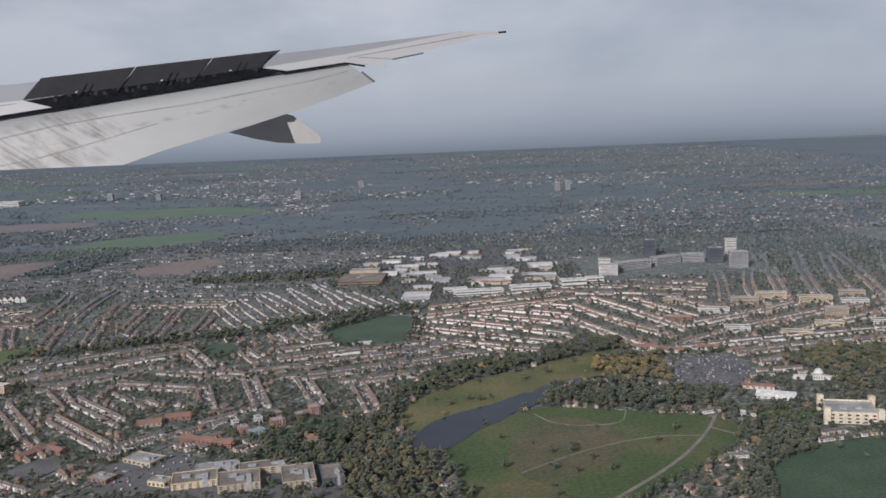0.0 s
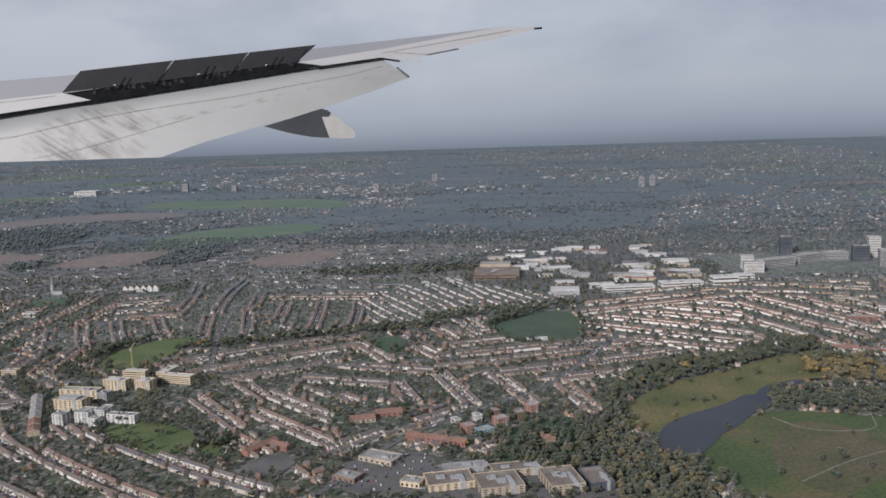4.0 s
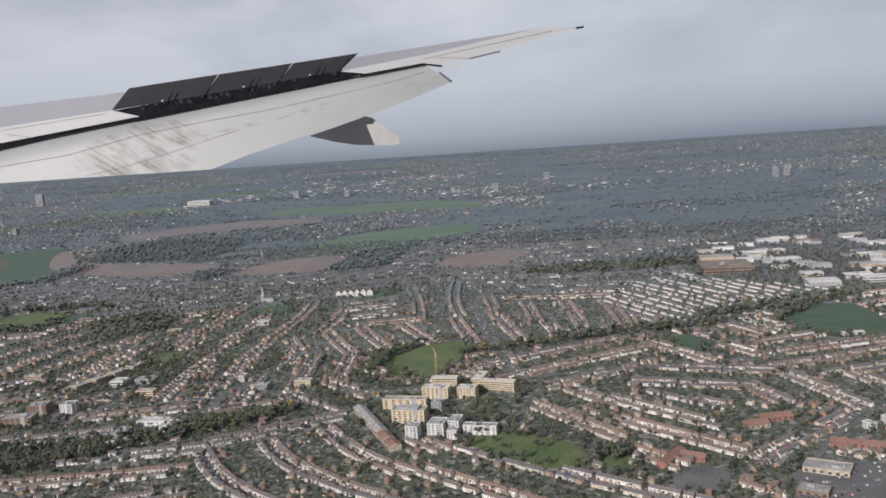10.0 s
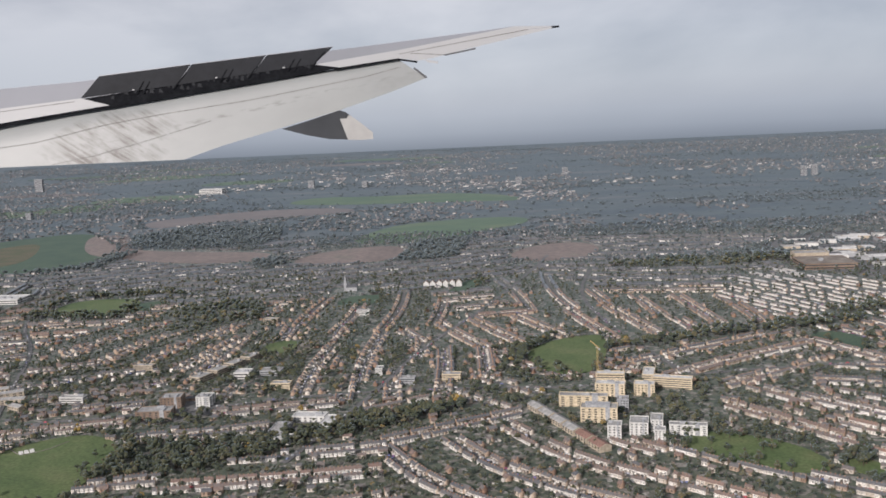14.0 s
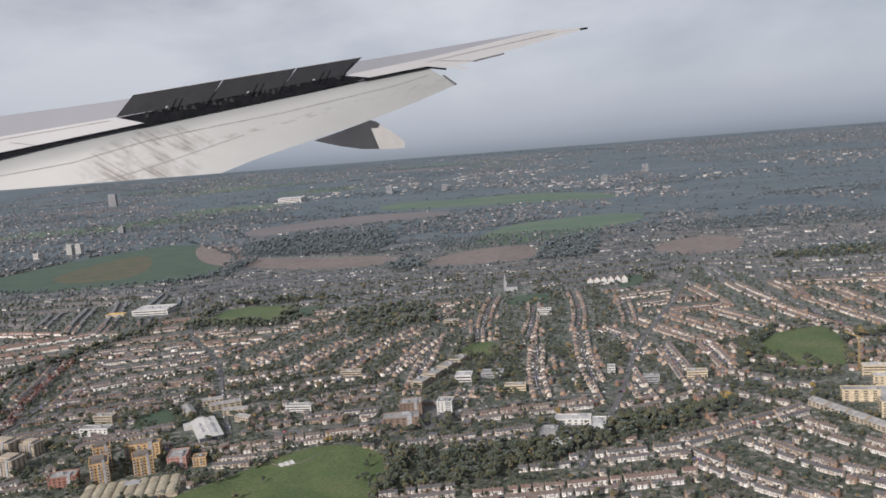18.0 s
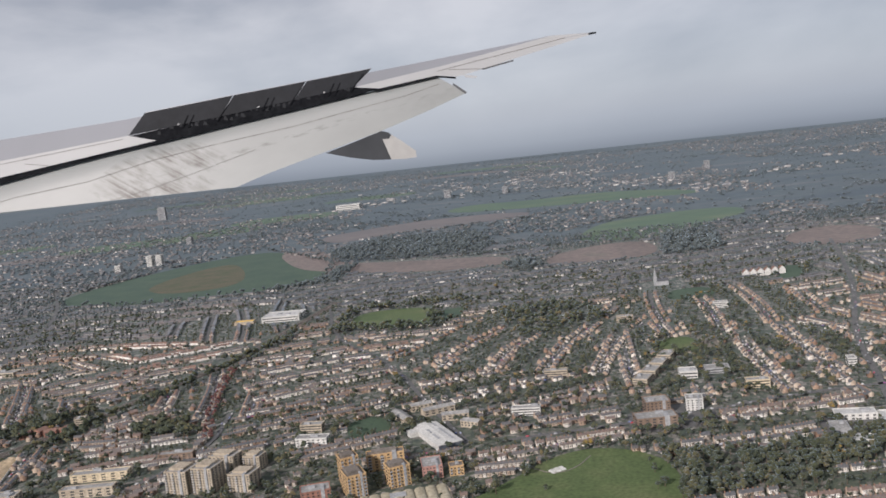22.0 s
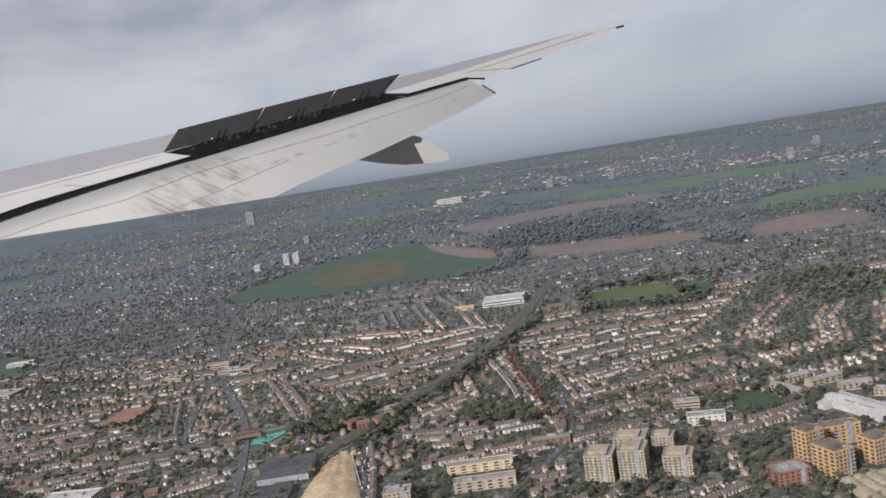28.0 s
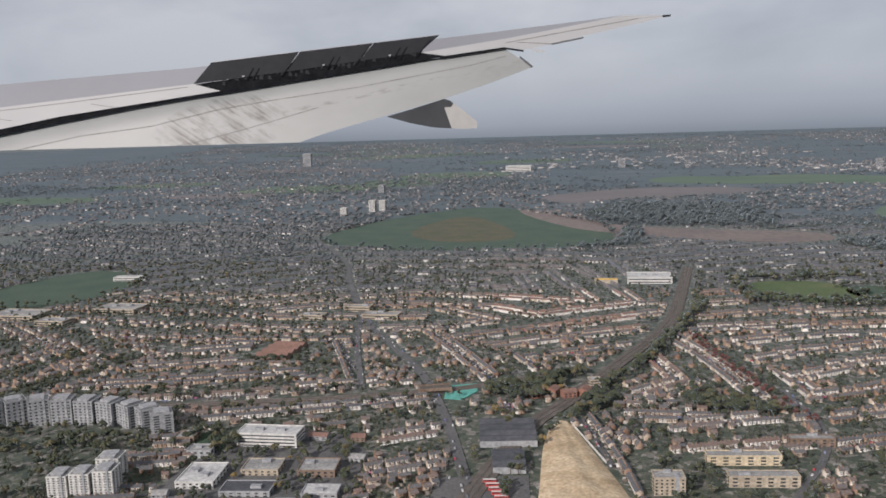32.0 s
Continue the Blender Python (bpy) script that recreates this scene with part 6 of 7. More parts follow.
for k in range(5):
    bus = thing("bus", "red and white single-deck bus in the depot yard", "bus", "buses", at=(-115.6 + 0.16 * k, 64.0 - 0.42 * k, 0.03), turn=4)
    piece("body", boxes("body", [(-0.3, 0.3, -0.065, 0.065, 0.02, 0.15)], [M["bus"]]), bus)
    piece("roof", boxes("roof", [(-0.29, 0.29, -0.06, 0.06, 0.15, 0.165)], [M["white_flat"]]), bus)
    piece("window_band", boxes("window_band", [(-0.27, 0.27, -0.068, 0.068, 0.08, 0.13)], [M["glass"]]), bus)
# sand heap: a ridge that rises from the yard, slumped and rutted
vs, fs = [], []
NX, NY = 26, 40
for j in range(NY + 1):
    t = j / NY
    y = 56 + 15.8 * t
    half = 0.42 + 2.3 * (1 - t) ** 0.75
    cx = -111.4 - 0.75 * t + 0.3 * math.sin(t * 5)
    for i in range(NX + 1):
        s = i / NX * 2 - 1
        z = 0.34 * max(0, 1 - s * s) ** 0.9 * (0.5 + 0.5 * math.sin(math.pi * min(1, t * 1.1))) + 0.1 * noise.noise(Vector((s * 2.5 + t, y * 0.8, 1.0))) * (1 - s * s)
        vs.append((cx + s * half, y, max(0.0, z) + 0.005))
for j in range(NY):
    for i in range(NX):
        o = j * (NX + 1) + i
        fs.append((o, o + 1, o + NX + 2, o + NX + 1))
heap = new("sand_mound", mesh_of("sand_mound", vs, fs, [M["sand"]]))
for pgn in heap.data.polygons:
    pgn.use_smooth = True
tagged(heap, "long bare heap of pale sand beside the railway", "sand mound")
fence = thing("site_fence", "long white hoarding along the sand heap", "fence", at=(-112.0, 71.9, 0), turn=math.degrees(math.atan2(-5.3, 1.6)))
for k in range(14):
    piece("panel", boxes("panel", [(k * 0.4, k * 0.4 + 0.385, -0.012, 0.012, 0, 0.12)], [M["white_flat"]]), fence)
for x, y, w, d, h, m in ((-104.2, 67.0, 3.8, 0.8, 0.55, "cream_flat"), (-103.8, 64.6, 3.4, 0.8, 0.6, "beige_flat"), (-107.9, 63.6, 1.5, 1.0, 0.95, "beige_flat"), (-100.6, 69.4, 2.4, 0.7, 0.5, "brown_flat")):
    flats("low_flats", "yellowish brick row of low flats", "flats", x, y, w, d, h, 3, m, floors=max(3, int(h / 0.17)), bays=int(w * 4), group="low flats")
flats("white_store", "white superstore with a long roof", "store", -104.6, 111.2, 4.6, 3.4, 0.65, -2, "white_flat", "pale_roof", 2, 1, strip=True)
flats("yellow_store", "low store with a bright yellow roof", "store", -108.6, 110.2, 2.4, 1.0, 0.4, -2, "beige_flat", "yellow_sheet", box=False)
gabled("red_school", "long school with red ridged roofs", "school", -132.0, 85.4, 2.6, 4.4, 0.32, 0.16, -6, "brown_flat", "red_roof", spans=4)
for x, y, w, d in ((-132.6, 95.5, 2.2, 1.2), (-127.0, 95.8, 3.4, 1.4), (-129.6, 98.6, 2.6, 1.0), (-158.6, 96.0, 5.0, 3.0), (-150.6, 98.4, 4.4, 2.8), (-154.0, 93.5, 3.0, 1.6)):
    flats("low_school", "low beige school building with flat roofs", "school", x, y, w, d, 0.5, -6, "beige_flat", floors=2, bays=int(w * 3), group="low schools")
flats("sports_centre", "low pale sports building beside the fields", "hall", -157.0, 112.6, 3.4, 1.2, 0.5, 6, "white_flat", "pale_roof", 2, 1, strip=True)
flats("corner_flats", "pale brick corner flats", "flats", -110.6, 77.6, 0.8, 0.8, 0.85, 10, "beige_flat", floors=5, bays=4)
for k in range(4):
    gabled("brick_flats", "brown brick flats among trees", "flats", -113.9 + k * 0.9, 76.2 + 0.4 * (k % 2), 0.9, 0.7, 0.5, 0.14, 20 + 50 * (k % 2), "red_flat", "red_roof", "brick flats", 3)
bridge = thing("railway_bridge", "brick railway bridge over the main road", "bridge", at=(-119.9, 76.85, 0), turn=14)
piece("deck", boxes("deck", [(-0.9, 0.9, -0.42, 0.42, 0.22, 0.3)], [M["track"]]), bridge)
for s in (-0.42, 0.42):
    piece("parapet", boxes("parapet", [(-0.95, 0.95, s - 0.02, s + 0.02, 0.2, 0.38)], [M["brown_flat"]]), bridge)
for s in (-0.85, 0.85):
    piece("pier", boxes("pier", [(s - 0.12, s + 0.12, -0.42, 0.42, 0, 0.22)], [M["brown_flat"]]), bridge)

# far landmarks
for x, y, w, h in ((-144.2, 172.4, 1.2, 2.4), (-142.4, 172.2, 1.2, 2.4), (-147.8, 167.4, 1.2, 1.6), (-192.3, 300, 3.0, 5.2), (-98, 268, 2.0, 2.6), (-82, 262, 1.6, 2.2), (-40, 250, 1.8, 2.4), (-25, 280, 1.8, 2.6), (30, 240, 1.6, 3.0), (33, 241, 1.6, 3.2), (-150, 208, 1.4, 1.8)):
    flats("tower_block", "pale concrete tower block far off", "tower", x, y, w, 1.2, h, -8, "grey_flat" if y > 180 else "white_flat", floors=max(6, int(h * 5)), bays=1, strip=True, group="tower blocks")
flats("far_works", "large far white works catching the sun", "works", -124.6, 262, 7.4, 4.0, 1.7, -6, "white_flat", "pale_roof", 3, 1, strip=True)

# ---- trees ----
for poly, density in WOODS.values():
    a = np.array(poly)
    lo, hi = a.min(0), a.max(0)
    count = int((hi - lo).prod() * density * (1.7 if lo[1] > 115 else 1.55))
    p = rng.uniform(lo, hi, (count, 2))
    p = p[inside(p, poly)]
    for line, w in RAILS:
        p = p[~near_line(p, smooth_line(line, 1), w / 2 + 0.45)]
    far = p[:, 1].mean() > 115
    tree_x, tree_y = np.r_[tree_x, p[:, 0]], np.r_[tree_y, p[:, 1]]
    tree_s = np.r_[tree_s, rng.uniform(0.2, 0.38, len(p))]
# lone trees and hedges along the edges of the fields
for poly, _, _ in FIELDS.values():
    for a, b in zip(poly, poly[1:] + poly[:1]):
        a, b = np.array(a), np.array(b)
        m = int(np.hypot(*(b - a)) * 1.7)
        t = rng.random(m)[:, None]
        p = a + (b - a) * t + rng.normal(0, 0.25, (m, 2))
        tree_x, tree_y, tree_s = np.r_[tree_x, p[:, 0]], np.r_[tree_y, p[:, 1]], np.r_[tree_s, rng.uniform(0.16, 0.34, m)]
for line, w in RAILS:
    pts = np.array(smooth_line(line, 3))
    for a, b in zip(pts, pts[1:]):
        m = int(np.hypot(*(b - a)) * 2.4)
        t = rng.random(m)[:, None]
        d = (b - a) / np.hypot(*(b - a))
        p = a + (b - a) * t + np.array((-d[1], d[0])) * (rng.choice((-1, 1), m) * rng.uniform(0.95, 1.5, m))[:, None]
        tree_x, tree_y, tree_s = np.r_[tree_x, p[:, 0]], np.r_[tree_y, p[:, 1]], np.r_[tree_s, rng.uniform(0.14, 0.28, m)]
for x0, x1, y0, y1, m in ((-1, 15, 47, 58, 16), (-4, 12, 62, 74, 22), (-83, -73, 56, 64, 8), (-41, -33, 57, 62, 14), (14, 25, 46, 54, 10)):
    tree_x, tree_y, tree_s = np.r_[tree_x, rng.uniform(x0, x1, m)], np.r_[tree_y, rng.uniform(y0, y1, m)], np.r_[tree_s, rng.uniform(0.14, 0.32, m)]
# trees and shrubs between the larger buildings
zones = KEEP_OFF[1 + len(FIELDS) + len(WOODS):]
for poly in zones:
    a = np.array(poly)
    lo, hi = a.min(0), a.max(0)
    if lo[1] > 100:
        continue
    p = rng.uniform(lo, hi, (int((hi - lo).prod() * 2.6), 2))
    p = p[inside(p, poly)]
    ok = np.ones(len(p), bool)
    for fx, fy, fr in FOOT:
        ok &= np.hypot(p[:, 0] - fx, p[:, 1] - fy) > fr
    for line, reach in SOFT_ROADS:
        ok &= ~near_line(p, line, reach)
    for open_ground in ([(-114.6, 54), (-114.6, 72), (-108, 72), (-108, 54)], [(-118.2, 54), (-118.2, 73), (-113, 73), (-113, 54)], [(-23.6, 49.8), (-21.4, 57), (-17.5, 56), (-17.4, 49.8)], [(15, 64), (16, 73), (22.5, 74.5), (22.8, 69), (18, 63)], [(-120, 75), (-120, 79), (-117, 79), (-117, 75)], [(-29.5, 53), (-28, 56), (-26, 55.6), (-26, 53)]):
        ok &= ~inside(p, open_ground)
    p = p[ok]
    tree_x, tree_y, tree_s = np.r_[tree_x, p[:, 0]], np.r_[tree_y, p[:, 1]], np.r_[tree_s, rng.uniform(0.13, 0.28, len(p))]
lake_ring = LAKE
ok = ~inside(np.c_[tree_x, tree_y], lake_ring)
tree_x, tree_y, tree_s = tree_x[ok], tree_y[ok], tree_s[ok]


def ico(seed, squash=0.8):
    """A small uneven leaf clump of 20 faces."""
    r = np.random.default_rng(seed)
    g = (1 + 5 ** 0.5) / 2
    P = np.array([(-1, g, 0), (1, g, 0), (-1, -g, 0), (1, -g, 0), (0, -1, g), (0, 1, g), (0, -1, -g), (0, 1, -g), (g, 0, -1), (g, 0, 1), (-g, 0, -1), (-g, 0, 1)], float)
    P /= np.linalg.norm(P[0])
    P *= r.uniform(0.72, 1.25, (12, 1))
    P[:, 2] *= squash
    F = [(0, 11, 5), (0, 5, 1), (0, 1, 7), (0, 7, 10), (0, 10, 11), (1, 5, 9), (5, 11, 4), (11, 10, 2), (10, 7, 6), (7, 1, 8), (3, 9, 4), (3, 4, 2), (3, 2, 6), (3, 6, 8), (3, 8, 9), (4, 9, 5), (2, 4, 11), (6, 2, 10), (8, 6, 7), (9, 8, 1)]
    return P, F


def octa(seed, squash=0.8):
    """A coarse uneven leaf clump of 8 faces."""
    r = np.random.default_rng(seed)
    P = np.array([(1, 0, 0), (0, 1, 0), (-1, 0, 0), (0, -1, 0), (0, 0, 1), (0, 0, -1)], float) * r.uniform(0.85, 1.3, (6, 1))
    P[:, 2] *= squash
    return P, [(0, 1, 4), (1, 2, 4), (2, 3, 4), (3, 0, 4), (1, 0, 5), (2, 1, 5), (3, 2, 5), (0, 3, 5)]


def tree_shape(seed, clumps, coarse=False, limbs=True):
    """Crown of leaf clumps round a tapered trunk with limbs; height about 2.4 times the crown's half width."""
    r = np.random.default_rng(seed)
    P, F, mt = [], [], []
    for k in range(clumps):
        c, f = (octa if coarse else ico)(seed * 31 + k)
        a, rad = k * 2.4 + r.uniform(-0.5, 0.5), 0.62 * math.sqrt((k + 0.3) / clumps)
        z = 1.45 + r.uniform(-0.45, 0.5) * (1.0 - 0.4 * rad) + (0.35 if k == 0 else 0.0)
        size = r.uniform(0.3, 0.46) if clumps > 6 else (r.uniform(0.42, 0.6) if clumps > 3 else (r.uniform(0.56, 0.74) if clumps > 1 else 0.95))
        o = len(P)
        P += [tuple(q) for q in c * size + np.array((rad * math.cos(a), rad * math.sin(a), z))]
        F += [tuple(i + o for i in q) for q in f]
        mt += [0] * len(f)
    o = len(P)
    for k in range(4):
        a = k * math.pi / 2
        P += [(0.09 * math.cos(a), 0.09 * math.sin(a), 0.0), (0.04 * math.cos(a), 0.04 * math.sin(a), 1.3)]
    for k in range(4):
        i, j = o + 2 * k, o + 2 * ((k + 1) % 4)
        F.append((i, j, j + 1, i + 1))
        mt.append(1)
    for k in range(3 if limbs else 0):
        a = k * 2.1 + seed
        o = len(P)
        P += [(0, 0.03, 0.8), (0, -0.03, 0.8), (0.5 * math.cos(a), 0.5 * math.sin(a), 1.5)]
        F.append((o, o + 1, o + 2))
        mt.append(1)
    return np.array(P), F, mt


trees = np.c_[tree_x, tree_y, tree_s]
thin = (trees[:, 1] < 84) | (rng.random(len(trees)) < 0.66) | (trees[:, 2] > 0.3)
trees = trees[thin]
turn = rng.uniform(0, 6.28, len(trees))
hue = np.clip(rng.beta(1.6, 2.7, len(trees)) * 0.97, 0, 1)
bright = rng.random(len(trees)) < 0.012
hue[bright] = rng.uniform(0.85, 1.0, bright.sum())
golden = inside(trees[:, :2], [(6.5, 67.5), (7.5, 73), (15.5, 74), (15, 66)])
hue[golden] = rng.uniform(0.6, 1.0, golden.sum())
warm = inside(trees[:, :2], [(-9, 44), (-8, 58), (-3, 56), (-1, 44)]) | inside(trees[:, :2], [(27, 60), (25, 71), (30, 75), (42, 70), (40, 60)])
hue[warm] = rng.uniform(0.2, 0.9, warm.sum())
close_tree = (trees[:, 1] < 59.5) & (trees[:, 0] > -84) & (trees[:, 2] > 0.2)
named = np.zeros(len(trees), bool)
named[np.flatnonzero(close_tree)[:152]] = True
kinds = rng.integers(0, 3, len(trees))
for band, (lo, hi, small, large, clumps, coarse) in enumerate(((0, 66, 0.2, 9, 7, False), (66, 84, 0.2, 9, 6, True), (0, 84, 0, 0.2, 4, True), (84, 122, 0, 9, 2, True), (122, 400, 0, 9, 2, True))):
    for kind in range(3):
        P, F, mt = tree_shape(11 + kind + 5 * band, clumps, coarse, band == 0)
        pick = ~named & (trees[:, 1] >= lo) & (trees[:, 1] < hi) & (trees[:, 2] >= small) & (trees[:, 2] < large) & (kinds == kind)
        t, a = trees[pick], turn[pick]
        if not len(t):
            continue
        ca, sa = np.cos(a)[:, None], np.sin(a)[:, None]
        tall = t[:, 2:] * rng.uniform(0.8, 1.15, (len(t), 1))
        V = np.stack([(P[:, 0] * ca - P[:, 1] * sa) * t[:, 2:] + t[:, :1], (P[:, 0] * sa + P[:, 1] * ca) * t[:, 2:] + t[:, 1:2], P[:, 2] * tall], 2).reshape(-1, 3)
        tones = (hue[pick][:, None] + rng.uniform(-0.08, 0.08, (len(t), len(F)))).reshape(-1)
        # crowns beyond 120 take the leaf colour with haze in it
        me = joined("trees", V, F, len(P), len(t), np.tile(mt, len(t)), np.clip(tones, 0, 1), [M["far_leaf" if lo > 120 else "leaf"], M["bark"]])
        me.polygons.foreach_set("use_smooth", np.full(len(me.polygons), lo > 80))
        tagged(new("trees", me), "dark green and turning autumn trees in gardens and woods", "trees", kind="stuff")
for kind in range(3):
    P, F, mt = tree_shape(40 + kind, 9)
    for tonal in range(4):
        mine = np.flatnonzero(named & (kinds == kind) & (np.clip((hue * 4).astype(int), 0, 3) == tonal))
        if not len(mine):
            continue
        base = 0.12 + tonal * 0.24
        parts = {}
        for slot, nm in ((0, "crown"), (1, "trunk")):
            faces = [q for q, m in zip(F, mt) if m == slot]
            used = sorted({i for q in faces for i in q})
            at = {a: b for b, a in enumerate(used)}
            tn = np.clip(base + np.random.default_rng(kind).uniform(-0.1, 0.1, len(faces)), 0, 1)
            parts[nm] = mesh_of(nm, [tuple(P[i]) for i in used], [tuple(at[i] for i in q) for q in faces], [M["leaf"] if slot == 0 else M["bark"]], None, tn)
        for i in mine:
            tree = thing("tree", ("dark green", "green", "olive and yellowing", "golden autumn")[tonal] + " broad-leaved tree with an uneven crown", "tree", "park and garden trees", at=(trees[i, 0], trees[i, 1], 0), turn=math.degrees(turn[i]))
            s = trees[i, 2]
            piece("crown", parts["crown"], tree, size=(s, s, s))
            piece("trunk", parts["trunk"], tree, size=(s, s, s))

# an avenue of dark red trees
P, F, mt = tree_shape(90, 7)
avenue_parts = {}
for slot, nm in ((0, "crown"), (1, "trunk")):
    faces = [q for q, m in zip(F, mt) if m == slot]
    used = sorted({i for q in faces for i in q})
    at = {a: b for b, a in enumerate(used)}
    avenue_parts[nm] = mesh_of(nm, [tuple(P[i]) for i in used], [tuple(at[i] for i in q) for q in faces], [M["red_leaf"] if slot == 0 else M["bark"]])
ra = random.Random(3)
for k in range(34):
    t = (k // 2 + ra.uniform(-0.2, 0.2)) / 17
    s = ra.uniform(0.17, 0.28)
    tree = thing("street_tree", "dark red autumn street tree", "tree", "avenue trees", at=(-103.4 + 4.0 * t - 0.5 * math.sin(t * 3) + (0.22 if k % 2 else -0.22), 89.5 - 18.0 * t, 0), turn=ra.uniform(0, 360))
    piece("crown", avenue_parts["crown"], tree, size=(s, s, s))
    piece("trunk", avenue_parts["trunk"], tree, size=(s, s, s))

# far suburbs: small houses in loose streets, hedgerows and woods, getting sparser
count = 26000
p = np.c_[rng.uniform(-290, 150, count), 148 + 340 * rng.random(count) ** 1.7]
town = np.array([noise.noise(Vector((a * 0.022, b * 0.016, 3.3))) + 0.5 * noise.noise(Vector((a * 0.09, b * 0.05, 1.7))) for a, b in p])
east = p[:, 0] > 30 - 0.15 * (p[:, 1] - 150)
west = p[:, 0] < -135 - 0.1 * (p[:, 1] - 150)
ok = ((town > 0.2) | ((east | west) & (town > -0.22))) & free(p)
for ring, _, _ in FAR_FIELDS:
    ok &= ~inside(p, ring)
p = p[ok]
k = len(p)
far_h = {"x": p[:, 0], "y": p[:, 1], "a": rng.choice((0.1, 0.35, -0.2, 1.2, -1.1), k) + rng.normal(0, 0.1, k), "w": rng.uniform(0.25, 0.8, k), "d": rng.uniform(0.28, 0.4, k), "h": rng.uniform(0.18, 0.27, k), "r": rng.uniform(0.07, 0.12, k), "wt": rng.beta(1.0, 1.3, k), "rt": rng.uniform(0, 0.8, k)}
CLUSTERS = ((-11, 249, 7), (24, 281, 12), (-123, 270, 9), (-46, 252, 7), (-101, 292, 12), (-72, 315, 14), (-34, 219, 5), (-76, 273, 9), (-65, 327, 14), (55, 290, 12), (-105, 357, 18), (-52, 263, 7))
q = np.concatenate([np.c_[rng.normal(x, r, 30), rng.normal(y, r * 0.8, 30)] for x, y, r in CLUSTERS])
q = q[q[:, 1] > 160]
k = len(q)
works = {"x": q[:, 0], "y": q[:, 1], "a": rng.choice((0.1, -0.15, 1.4), k), "w": rng.uniform(0.4, 1.8, k), "d": rng.uniform(0.4, 0.8, k), "h": rng.uniform(0.16, 0.34, k), "r": rng.uniform(0.03, 0.08, k), "wt": rng.uniform(0.55, 0.95, k), "rt": np.where(rng.random(k) < 0.35, 0.97, 0.5)}
far_h = {key: np.r_[v, works[key]] for key, v in far_h.items()}
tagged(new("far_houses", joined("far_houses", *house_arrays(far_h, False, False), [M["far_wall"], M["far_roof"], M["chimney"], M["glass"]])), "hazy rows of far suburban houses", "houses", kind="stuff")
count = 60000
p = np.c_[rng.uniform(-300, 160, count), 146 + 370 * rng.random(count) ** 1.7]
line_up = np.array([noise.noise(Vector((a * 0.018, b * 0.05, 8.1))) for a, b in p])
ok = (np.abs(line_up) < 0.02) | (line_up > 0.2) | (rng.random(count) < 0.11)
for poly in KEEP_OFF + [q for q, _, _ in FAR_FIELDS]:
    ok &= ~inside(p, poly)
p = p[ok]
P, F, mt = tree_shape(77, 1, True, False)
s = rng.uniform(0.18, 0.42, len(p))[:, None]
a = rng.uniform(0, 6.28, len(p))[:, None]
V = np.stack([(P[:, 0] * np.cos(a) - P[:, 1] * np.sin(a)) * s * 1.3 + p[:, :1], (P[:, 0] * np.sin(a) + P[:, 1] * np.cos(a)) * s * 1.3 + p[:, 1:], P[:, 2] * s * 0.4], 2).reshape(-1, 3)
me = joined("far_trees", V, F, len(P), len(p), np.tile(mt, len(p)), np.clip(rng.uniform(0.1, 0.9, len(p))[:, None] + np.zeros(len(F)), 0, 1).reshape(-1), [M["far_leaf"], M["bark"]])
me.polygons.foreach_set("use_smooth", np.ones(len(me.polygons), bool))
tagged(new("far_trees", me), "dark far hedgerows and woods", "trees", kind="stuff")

# ---- the airliner's wing, outsized and flattened far beyond the land to fit the camera's view, trailing edge towards the viewer ----
HUB = Vector((-56.0, 13.5, 18.4))


def far_point(u, v, depth):
    """A point by its bearing and height (thousandths of the depth) as seen from the middle of the flight."""
    return HUB + Vector((u * depth / 1000.0, depth, v * depth / 1000.0))


def slab(name, outline, near, slope, thick, material, parent, label="", soft=0):
    """A panel of shallow relief: its outline set for the camera's view, tilted back with height, and with a thickness.
    """
    if soft:
        outline = smooth_ring(outline, soft)
    bm = bmesh.new()
    depths = [near + slope * v for _, v in outline]
    front = [bm.verts.new(far_point(u, v, d)) for (u, v), d in zip(outline, depths)]
    back_ = [bm.verts.new(far_point(u, v, d + thick)) for (u, v), d in zip(outline, depths)]
    f = bm.faces.new(front)
    b = bm.faces.new(list(reversed(back_)))
    n = len(front)
    for i in range(n):
        j = (i + 1) % n
        bm.faces.new((front[j], front[i], back_[i], back_[j]))
    bmesh.ops.triangulate(bm, faces=[f, b])
    bmesh.ops.recalc_face_normals(bm, faces=bm.faces[:])
    me = bpy.data.meshes.new(name)
    bm.to_mesh(me)
    bm.free()
    me.materials.append(material)
    return piece(name, me, parent, label)


def along(line, k):
    """k + 1 points at even steps of u along a polyline that runs outboard."""
    u = np.linspace(line[0][0], line[-1][0], k + 1)
    return np.c_[u, np.interp(u, [a for a, _ in line], [b for _, b in line])]


